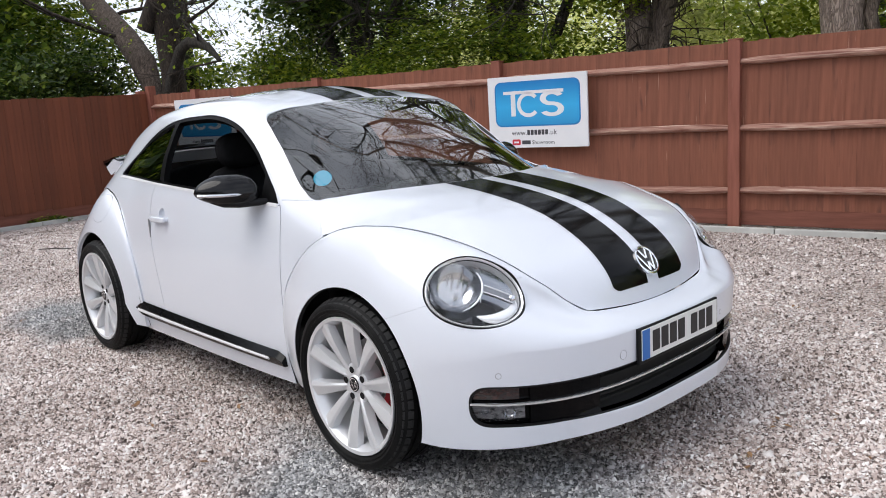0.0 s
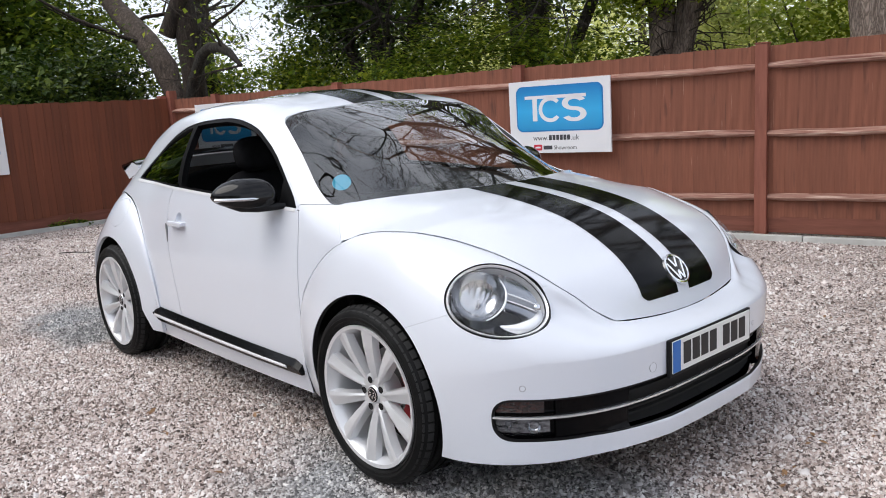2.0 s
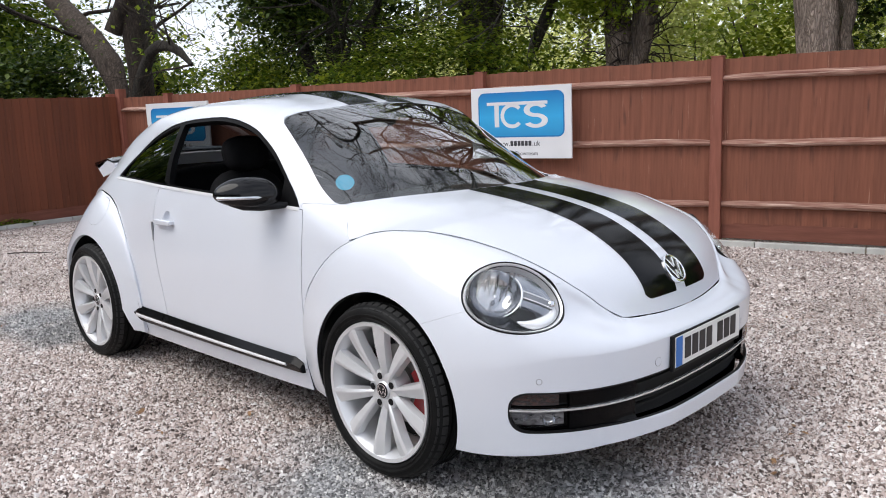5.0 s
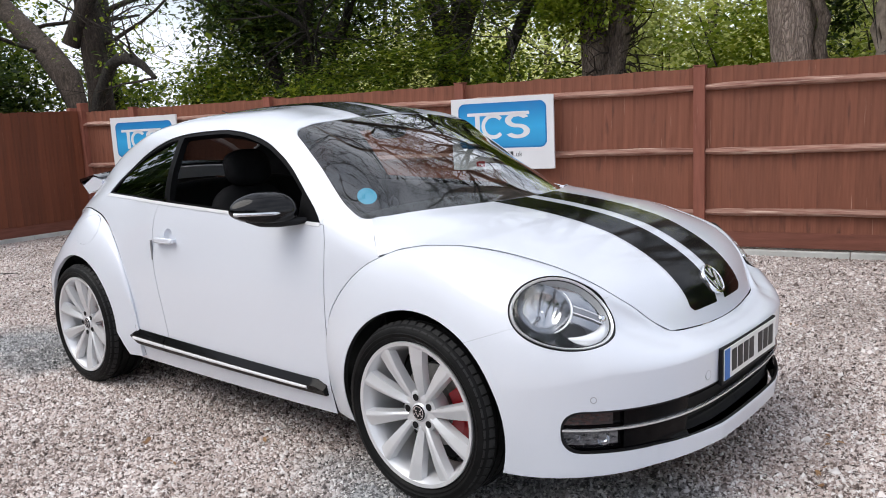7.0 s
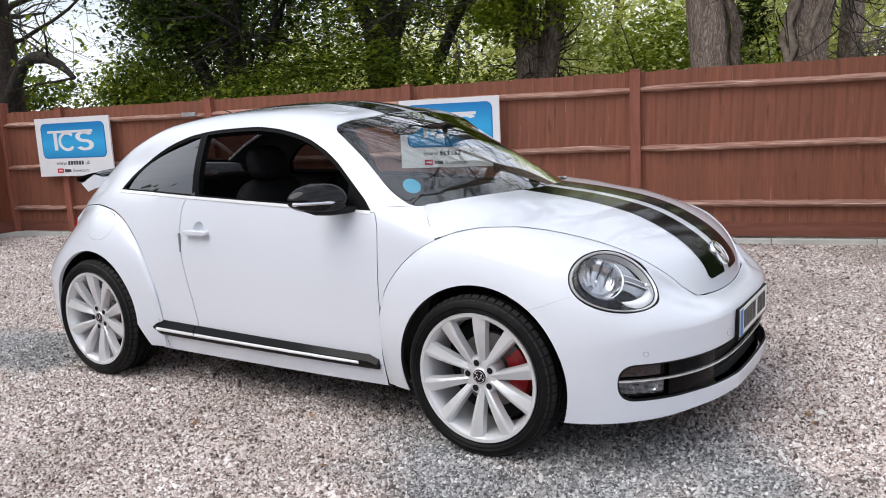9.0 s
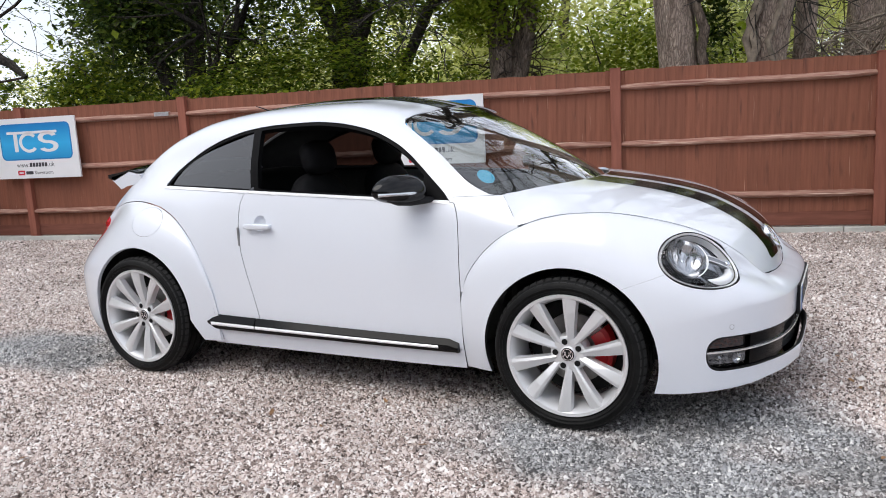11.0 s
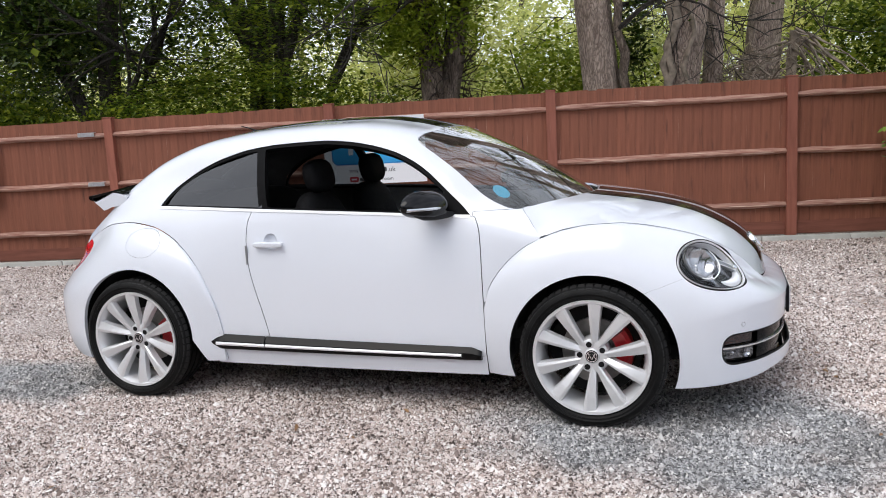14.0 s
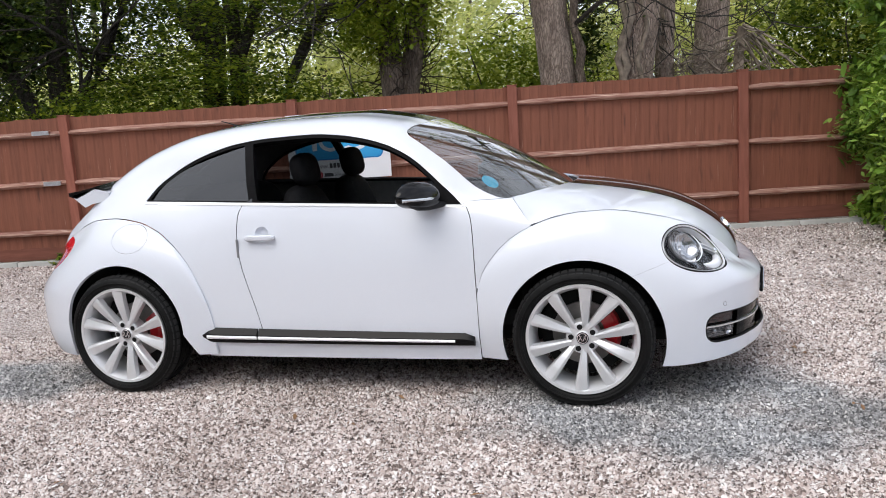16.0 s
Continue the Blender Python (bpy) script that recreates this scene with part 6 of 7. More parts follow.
def sign(at, turn, w=1.18, h=0.755):
    s = part("sign", rounded_plate(w, h, 0.006, 0.022, (0, 0, 0), 2), M_board_white)
    tagged(s, "white board sign with rounded blue panel on the fence", "sign", "signs on the fences")
    k = w / 1.18
    part("panel_edge", rounded_plate(1.015 * k, 0.475, 0.075, 0.0015, (0.005, -0.022, 0.085)), M_sign_edge, s)
    part("blue_panel", rounded_plate(0.985 * k, 0.445, 0.065, 0.0015, (0.005, -0.0235, 0.085)), M_sign_blue, s, "glossy blue rounded panel")
    y = -0.025
    part("emblem_bar", rounded_plate(0.72 * k, 0.034, 0.004, 0.0012, (-0.035 * k, y, 0.205), 2), M_board_white, s)
    part("emblem_stem", rounded_plate(0.055 * k, 0.235, 0.004, 0.0012, (-0.275 * k, y, 0.075), 2), M_board_white, s)
    part("emblem_ring", ring_plate(0.132, 0.092, 0.0012, (-0.09 * k, y, 0.075), 42, 318, 30, 1.05 * k), M_board_white, s)
    part("emblem_curve", ring_plate(0.0755, 0.0375, 0.0012, (0.188 * k, y, 0.1315), 25, 270, 26, 1.85 * k), M_board_white, s)
    part("emblem_curve", ring_plate(0.0755, 0.0375, 0.0012, (0.188 * k, y, 0.0185), -155, 90, 26, 1.85 * k), M_board_white, s)
    x = -0.31 * k
    zz = -0.245
    o, wd = words("lettering", "www.", 0.078 * k, (x, -0.0222, zz), M_sign_ink, s)
    x += wd + 0.010
    for _ in range(6):
        part("text_bar", rounded_plate(0.034 * k, 0.053, 0.006, 0.0012, (x + 0.017 * k, -0.0222, zz + 0.027), 3), M_sign_ink, s, "plain dark bar")
        x += 0.043 * k
    words("lettering", ".uk", 0.078 * k, (x, -0.0222, zz), M_sign_ink, s)
    part("red_tab", rounded_plate(0.10 * k, 0.062, 0.012, 0.0012, (-0.255 * k, -0.0222, -0.320), 4), M_sign_red, s, "small red rounded tab")
    part("tab_bar", rounded_plate(0.06 * k, 0.018, 0.002, 0.001, (-0.255 * k, -0.0236, -0.320), 2), M_board_white, s)
    part("text_bar", rounded_plate(0.105 * k, 0.040, 0.004, 0.0012, (-0.135 * k, -0.0222, -0.322), 2), M_sign_ink, s, "plain dark bar")
    words("lettering", "Showroom", 0.060 * k, (-0.065 * k, -0.0222, -0.343), M_sign_ink, s)
    s.matrix_basis = pose(*at, 0, 0, turn)
    return s


sign((-1.895, 4.030, 1.202), math.degrees(SLOPE))
sign((-7.235, 2.962, 1.225), math.degrees(SLOPE), 1.31, 0.79)
sdir = math.degrees(math.atan2(d.y, d.x))
sign(tuple(LEFT_A + d.normalized() * 3.04 + Vector((0.09, 0.008, 1.21))), sdir + 180 - 0.0, 1.18, 0.755)


# ---- trees, shrubs and the hedge beyond the fence ----
def leaf_material(name, stops, trans=0.45, rough=0.5):
    m = bpy.data.materials.new(name)
    m.use_nodes = True
    n, l = m.node_tree.nodes, m.node_tree.links
    b = n["Principled BSDF"]
    b.inputs["Roughness"].default_value = rough
    b.inputs["Specular IOR Level"].default_value = 0.35
    geo = n.new("ShaderNodeNewGeometry")
    r = ramp(n, stops)
    l.new(geo.outputs["Random Per Island"], r.inputs["Fac"])
    big = n.new("ShaderNodeTexNoise")
    big.inputs["Scale"].default_value, big.inputs["Detail"].default_value = 0.9, 3
    l.new(geo.outputs["Position"], big.inputs["Vector"])
    tone = ramp(n, [(0.35, (0.72, 0.76, 0.7)), (0.65, (1.2, 1.14, 0.95))])
    l.new(big.outputs["Fac"], tone.inputs["Fac"])
    mm = n.new("ShaderNodeMixRGB")
    mm.blend_type = "MULTIPLY"
    mm.inputs["Fac"].default_value = 1
    l.new(r.outputs["Color"], mm.inputs["Color1"])
    l.new(tone.outputs["Color"], mm.inputs["Color2"])
    l.new(mm.outputs["Color"], b.inputs["Base Color"])
    tr = n.new("ShaderNodeBsdfTranslucent")
    l.new(mm.outputs["Color"], tr.inputs["Color"])
    mix = n.new("ShaderNodeMixShader")
    mix.inputs["Fac"].default_value = trans
    l.new(b.outputs["BSDF"], mix.inputs[1])
    l.new(tr.outputs["BSDF"], mix.inputs[2])
    l.new(mix.outputs["Shader"], n["Material Output"].inputs["Surface"])
    return m


M_leaf = leaf_material("leaf_green", [(0, (0.034, 0.066, 0.008)), (0.45, (0.115, 0.185, 0.020)), (1, (0.34, 0.40, 0.045))], 0.52)
M_leaf_dark = leaf_material("leaf_dark", [(0, (0.014, 0.034, 0.007)), (0.5, (0.045, 0.085, 0.014)), (1, (0.14, 0.19, 0.030))], 0.38)
M_leaf_light = leaf_material("leaf_spring", [(0, (0.14, 0.21, 0.022)), (0.5, (0.28, 0.37, 0.035)), (1, (0.44, 0.50, 0.07))], 0.55)
# colour raised and paled to paint haze and daylight on the far leaves
M_leaf_hazed = leaf_material("leaf_far_hazed", [(0, (0.42, 0.46, 0.15)), (0.5, (0.62, 0.66, 0.26)), (1, (0.80, 0.82, 0.44))], 0.6)
M_laurel = leaf_material("laurel_leaf", [(0, (0.09, 0.18, 0.03)), (0.5, (0.20, 0.35, 0.06)), (1, (0.38, 0.52, 0.12))], 0.3, 0.3)


def bark(name, c1, c2):
    m = mottled(name, c1, c2, 0.9, 5, 0, 30, (3, 3, 0.6), island=0.0)
    n, l, b = nodes_of(m)
    w = n.new("ShaderNodeTexVoronoi")
    w.feature = "DISTANCE_TO_EDGE"
    w.inputs["Scale"].default_value = 9
    co = n.new("ShaderNodeTexCoord")
    mp = n.new("ShaderNodeMapping")
    mp.inputs["Scale"].default_value = (4, 4, 0.9)
    l.new(co.outputs["Object"], mp.inputs["Vector"])
    wob = n.new("ShaderNodeTexNoise")
    wob.inputs["Scale"].default_value, wob.inputs["Detail"].default_value = 3, 5
    l.new(mp.outputs["Vector"], wob.inputs["Vector"])
    add = n.new("ShaderNodeMixRGB")
    add.blend_type = "ADD"
    add.inputs["Fac"].default_value = 0.6
    l.new(mp.outputs["Vector"], add.inputs["Color1"])
    l.new(wob.outputs["Color"], add.inputs["Color2"])
    l.new(add.outputs["Color"], w.inputs["Vector"])
    # dark furrows between the plates of the bark
    crack = ramp(n, [(0.0, (0.30, 0.28, 0.26)), (0.22, (1.0, 1.0, 1.0))])
    l.new(w.outputs["Distance"], crack.inputs["Fac"])
    mm = n.new("ShaderNodeMixRGB")
    mm.blend_type = "MULTIPLY"
    mm.inputs["Fac"].default_value = 0.85
    l.new(b.inputs["Base Color"].links[0].from_socket, mm.inputs["Color1"])
    l.new(crack.outputs["Color"], mm.inputs["Color2"])
    l.new(mm.outputs["Color"], b.inputs["Base Color"])
    bp = n.new("ShaderNodeBump")
    bp.inputs["Strength"].default_value, bp.inputs["Distance"].default_value = 1.0, 0.04
    l.new(w.outputs["Distance"], bp.inputs["Height"])
    l.new(bp.outputs["Normal"], b.inputs["Normal"])
    return m


M_bark = bark("bark_grey_brown", (0.335, 0.255, 0.21), (0.62, 0.495, 0.41))
M_bark_dark = bark("bark_dark", (0.030, 0.026, 0.022), (0.075, 0.064, 0.052))
M_bark_mid = bark("bark_brown", (0.022, 0.015, 0.011), (0.085, 0.060, 0.044))
M_bark_twin = bark("bark_shaggy", (0.12, 0.09, 0.07), (0.30, 0.235, 0.185))
M_bark_old = bark("bark_old_brown", (0.070, 0.050, 0.040), (0.20, 0.152, 0.120))
M_twig = mottled("twig_bark", (0.045, 0.038, 0.032), (0.10, 0.085, 0.07), 0.9, 10, 0)
M_dead = mottled("dead_brush", (0.11, 0.088, 0.066), (0.36, 0.295, 0.23), 0.9, 10, 0)


def limb(points, radii, sides=10, rough=0.06, seed=0):
    """A tapering limb with uneven girth along a bent line; returns arrays of verts and faces (quads)."""
    r = np.random.default_rng(seed)
    pts = np.array(points, float)
    n = len(pts)
    t = np.gradient(pts, axis=0)
    t /= np.linalg.norm(t, axis=1, keepdims=True) + 1e-9
    ref = np.where(np.abs(t[:, 2:]) > 0.9, np.array([[1.0, 0, 0]]), np.array([[0, 0, 1.0]]))
    a = np.cross(t, ref)
    a /= np.linalg.norm(a, axis=1, keepdims=True) + 1e-9
    b = np.cross(t, a)
    ang = np.linspace(0, 2 * math.pi, sides, endpoint=False)
    rad = np.array(radii)[:, None] * (1 + rough * r.normal(0, 1, (n, sides)) + rough * 1.5 * np.sin(3 * ang + r.uniform(0, 6))[None])
    v = pts[:, None] + a[:, None] * (rad * np.cos(ang))[..., None] + b[:, None] * (rad * np.sin(ang))[..., None]
    i = np.arange(n - 1)[:, None] * sides
    k = np.arange(sides)[None]
    k2 = (k + 1) % sides
    f = np.stack([i + k, i + k2, i + sides + k2, i + sides + k], -1).reshape(-1, 4)
    return v.reshape(-1, 3), f


def merged(limbs):
    vs, fs, o = [], [], 0
    for v, f in limbs:
        vs.append(v)
        fs.append(f + o)
        o += len(v)
    return np.concatenate(vs), np.concatenate(fs)


def bent(p0, way, length, steps, wander, lift, r):
    """A wandering line from p0 along way."""
    pts, d = [np.array(p0, float)], np.array(way, float) / np.linalg.norm(way)
    for _ in range(steps):
        d = d + r.normal(0, wander, 3) + np.array([0, 0, lift])
        d /= np.linalg.norm(d)
        pts.append(pts[-1] + d * length / steps)
    return np.array(pts)


def branching(p0, way, length, radius, level, r, out, tips, lift=0.03, wander=0.16, spread=0.8, kids=(4, 5, 4), least=0.004):
    pts = bent(p0, way, length, 7 if level > 0 else 4, wander, lift, r)
    rad = radius * (1 - 0.72 * np.linspace(0, 1, len(pts)))
    out.append(limb(pts, rad, 8 if level > 1 else (6 if level == 1 else 4), 0.05, int(r.integers(1e6))))
    if level == 0:
        tips.append(pts[-1])
        tips.append(pts[len(pts) // 2])
        return
    for _ in range(kids[level - 1]):
        i = int(r.integers(2, len(pts)))
        d = pts[min(i, len(pts) - 1)] - pts[i - 1]
        d = d / np.linalg.norm(d) + r.normal(0, spread, 3)
        branching(pts[i], d, length * r.uniform(0.45, 0.7), max(rad[i] * 0.62, least), level - 1, r, out, tips, lift, wander, spread, kids, least)


def leaves(centres, per, reach, size, seed, flat=0.45, droop=0.0, tip=0.5, oval=False):
    """Leaves scattered round centres: folded diamonds in loose, flattened sprays."""
    r = np.random.default_rng(seed)
    c = np.repeat(np.array(centres, float), per, axis=0)
    k = len(c)
    off = r.normal(0, 1, (k, 3)) * reach
    off[:, 2] *= flat
    p = c + off
    a = r.uniform(0, 2 * math.pi, k)
    tilt = r.normal(0, tip, k) - droop
    along = np.stack([np.cos(a) * np.cos(tilt), np.sin(a) * np.cos(tilt), np.sin(tilt)], -1)
    side = np.stack([-np.sin(a), np.cos(a), r.normal(0, tip * 0.9, k)], -1)
    side /= np.linalg.norm(side, axis=1, keepdims=True)
    s = (size * r.lognormal(0, 0.3, k))[:, None]
    up = np.cross(along, side)
    w = 0.36 * s
    if oval:
        w = 0.22 * s
        v = np.stack([p - along * s * 0.5, p - along * s * 0.2 + side * w + up * s * 0.06, p + along * s * 0.2 + side * w + up * s * 0.04, p + along * s * 0.55 - up * s * 0.06, p + along * s * 0.2 - side * w + up * s * 0.04, p - along * s * 0.2 - side * w + up * s * 0.06], 1)
        i = 6 * np.arange(k)[:, None]
        f = np.concatenate([np.concatenate([i, i + a, i + b], 1) for a, b in ((1, 2), (2, 3), (3, 4), (4, 5))])
        return v.reshape(-1, 3), f
    v = np.stack([p - along * s * 0.5, p + side * w + up * s * 0.10, p + along * s * 0.55, p - side * w + up * s * 0.10], 1)
    i = 4 * np.arange(k)[:, None]
    f = np.concatenate([np.concatenate([i, i + 1, i + 2], 1), np.concatenate([i, i + 2, i + 3], 1)])
    return v.reshape(-1, 3), f


def cloud(count, centre, radii, seed, hollow=0.0):
    r = np.random.default_rng(seed)
    p = r.normal(0, 1, (count, 3))
    p /= np.linalg.norm(p, axis=1, keepdims=True)
    p *= r.uniform(hollow, 1, (count, 1)) ** (1 / 2.2)
    return np.array(centre) + p * np.array(radii)


def tree(base, trunk_pts, trunk_r, label, mat=M_bark, limbs=(), crown=None, crown_mat=M_leaf, twigs=0, seed=1, twig_level=2, twig_len=2.2, leaf_at_tips=0, leaf_size=0.06, tip_reach=0.22, name="tree", limb_mats={}, twig_min=0.004, twig_share=0.45, branch_mat=None):
    """A tree: trunk, heavy limbs, branches and crown; all points in world coordinates."""
    t = tagged(new(name), label, name)
    t.location = base
    o = np.array(base, float)
    r = np.random.default_rng(seed)
    v, f = limb(np.array(trunk_pts) - o, trunk_r, 18, 0.035, seed)
    tr = fast_mesh("trunk", v, f, mat, t)
    tr.data.polygons.foreach_set("use_smooth", np.ones(len(f), bool))
    for i, (pts, rad) in enumerate(limbs):
        v, f = limb(np.array(pts) - o, rad, 12, 0.05, seed + i + 1)
        lb = fast_mesh("limb", v, f, limb_mats.get(i, mat), t)
        lb.data.polygons.foreach_set("use_smooth", np.ones(len(f), bool))
    tips = []
    if twigs:
        out = []
        tp = np.array(trunk_pts)
        starts = [(tp, np.array(trunk_r))] + [(np.array(p), np.array(q)) for p, q in limbs]
        for k in range(twigs):
            pts, rad = starts[k % len(starts)]
            i = int(r.integers(max(1, len(pts) // 2), len(pts)))
            way = r.normal(0, 1, 3)
            way[2] = abs(way[2]) * 0.6
            branching(pts[i], way, twig_len * r.uniform(0.7, 1.2), max(0.02, rad[i] * twig_share), twig_level, r, out, tips, least=twig_min)
        v, f = merged(out)
        tagged(fast_mesh("branch_work", v - o, f, branch_mat or mat, t), kind="stuff")
    sets = []
    tips = [p for p in tips if p[2] > 2.3]
    if tips and leaf_at_tips:
        sets.append(leaves(np.array(tips), leaf_at_tips, tip_reach, leaf_size, seed + 50))
    if crown is not None:
        centres, per, reach, size, flat = crown
        sets.append(leaves(centres, per, reach, size, seed + 60, flat, tip=0.5 if flat > 0.15 else 0.25))
    if sets:
        v, f = merged(sets)
        tagged(fast_mesh("crown", v - o, f, crown_mat, t), kind="stuff")
    return t


def line(p, q, n, wob, seed):
    r = np.random.default_rng(seed)
    t = np.linspace(0, 1, n)[:, None]
    w = np.cumsum(r.normal(0, wob, (n, 3)), axis=0)
    w -= w[0]
    return np.array(p) + (np.array(q) - np.array(p)) * t + w


# big leaning tree behind the corner, with a heavy limb and a drooping hook of a branch
Lb = (-11.3, 4.3, 0)
tree(Lb, [(-11.2, 4.4, 0), (-11.18, 4.4, 1.2), (-11.18, 4.4, 2.2), (-11.24, 4.4, 3.0), (-11.35, 4.4, 4.0), (-11.5, 4.6, 6.5), (-11.0, 5.2, 8.5)], [0.34, 0.27, 0.215, 0.215, 0.20, 0.17, 0.12],
     "large leaning tree with furrowed grey-brown bark", limbs=[
         ([(-11.45, 4.15, 1.7), (-11.85, 4.17, 2.43), (-12.61, 4.2, 2.95), (-13.47, 4.2, 3.45), (-14.6, 4.2, 4.15)], [0.14, 0.24, 0.24, 0.23, 0.18]),
         ([(-11.3, 4.3, 1.5), (-10.98, 4.3, 2.1), (-10.5, 4.3, 2.58), (-10.15, 4.3, 2.68), (-9.8, 4.3, 2.65), (-9.44, 4.3, 2.52), (-9.1, 4.3, 2.28)], [0.13, 0.115, 0.10, 0.095, 0.088, 0.072, 0.035]),
         ([(-11.45, 4.1, 3.0), (-10.9, 4.5, 4.3), (-9.8, 5.2, 5.8), (-8.6, 5.6, 7.2)], [0.15, 0.14, 0.11, 0.07])],
     twigs=16, twig_level=2, twig_len=3.0, leaf_at_tips=5, leaf_size=0.075, tip_reach=0.3, twig_share=0.2, mat=M_bark_mid, limb_mats={0: M_bark_old, 1: M_bark_dark}, crown_mat=M_leaf, seed=11)
# twin trunk wrapped in fresh shoots
Mb = (-1.72, 5.75, 0)
twin = tree(Mb, [(-1.72, 5.75, 0), (-1.70, 5.72, 1.4), (-1.74, 5.7, 2.3), (-1.85, 5.75, 3.4), (-1.8, 6.0, 5.2), (-1.5, 6.3, 7.6)], [0.22, 0.17, 0.15, 0.14, 0.12, 0.07],
     "twin-stemmed tree with shaggy bark and fresh shoots", limbs=[
         ([(-1.6, 5.75, 1.5), (-1.45, 5.8, 2.3), (-1.32, 5.8, 3.0), (-1.2, 5.9, 4.4), (-0.6, 5.6, 6.4)], [0.13, 0.14, 0.13, 0.11, 0.07]),
         ([(-1.8, 6.0, 4.0), (-2.4, 5.2, 5.4), (-2.6, 4.2, 6.6), (-2.2, 3.2, 7.4)], [0.12, 0.10, 0.08, 0.045]),
         ([(-1.85, 5.85, 4.2), (-2.5, 4.9, 5.5), (-2.6, 4.0, 6.4), (-3.4, 3.0, 6.8), (-3.3, 2.2, 7.4), (-4.0, 1.2, 7.6), (-3.8, 0.2, 8.2)], [0.08, 0.06, 0.05, 0.04, 0.03, 0.02, 0.012])],
     twigs=28, twig_level=3, twig_len=2.8, twig_min=0.008, twig_share=0.65, branch_mat=M_bark_dark, leaf_at_tips=0,
     crown=(np.concatenate([cloud(130, (-1.95, 5.55, 2.75), (0.5, 0.35, 0.6), 5), cloud(90, (-1.3, 5.6, 2.95), (0.5, 0.4, 0.6), 6)]), 28, 0.11, 0.058, 0.9), crown_mat=M_leaf_light, mat=M_bark_twin, seed=21)
r_ = np.random.default_rng(44)
tw = []
for k in range(170):
    a = r_.uniform(0, 2 * math.pi)
    p0 = np.array([-1.58 + 0.26 * math.cos(a), 5.74 + 0.17 * math.sin(a), r_.uniform(1.5, 3.1)])
    w = np.array([math.cos(a), math.sin(a), r_.normal(0.0, 0.6)])
    tw.append(limb(bent(p0, w, r_.uniform(0.15, 0.65), 5, 0.3, 0.0, r_), np.linspace(r_.uniform(0.006, 0.015), 0.003, 6), 5, 0.05, k))
v, f = merged(tw)
tagged(fast_mesh("shoot_growth", v - np.array(Mb), f, M_bark_mid, twin), kind="stuff")
# tall grey trunks standing close behind the fence
tree((0.45, 6.15, 0), [(0.47, 6.15, 0), (0.44, 6.13, 1.6), (0.36, 6.12, 2.5), (0.26, 6.1, 3.6), (0.2, 6.0, 5.4), (0.3, 5.6, 7.4), (0.3, 5.2, 9.0)], [0.29, 0.245, 0.232, 0.22, 0.19, 0.14, 0.07],
     "tall straight tree with pale furrowed bark", limbs=[
         ([(0.80, 6.1, 0.2), (0.76, 6.05, 1.6), (0.70, 6.0, 1.95), (0.74, 6.0, 2.2), (0.64, 5.98, 2.5), (0.66, 6.0, 2.8), (0.55, 6.0, 3.2), (0.6, 6.1, 4.4)], [0.07, 0.062, 0.055, 0.06, 0.05, 0.055, 0.045, 0.03]),
         ([(0.2, 6.0, 4.8), (-0.5, 5.2, 6.0), (-1.2, 4.2, 6.9), (-1.4, 3.2, 7.3)], [0.15, 0.12, 0.09, 0.05]),
         ([(0.25, 5.9, 5.2), (1.0, 5.0, 6.4), (1.2, 3.8, 7.3), (1.1, 2.6, 7.9)], [0.14, 0.11, 0.08, 0.04]),
         ([(0.2, 6.0, 4.8), (-0.4, 4.9, 6.0), (-0.3, 3.9, 6.7), (-1.1, 2.9, 7.2), (-1.0, 1.9, 7.7), (-1.7, 0.9, 8.1), (-1.4, 0.0, 8.6)], [0.09, 0.07, 0.055, 0.042, 0.03, 0.02, 0.012])],
     twigs=28, twig_level=3, twig_len=2.9, twig_min=0.008, twig_share=0.65, branch_mat=M_bark_dark, leaf_at_tips=0, limb_mats={0: M_bark_twin},
     crown=(np.concatenate([cloud(30, (0.82, 6.25, 2.4), (0.10, 0.07, 0.9), 8), cloud(5, (-0.6, 5.6, 7.8), (2.8, 1.6, 1.5), 9)]), 36, 0.10, 0.06, 1.0), crown_mat=M_leaf_dark, seed=31)
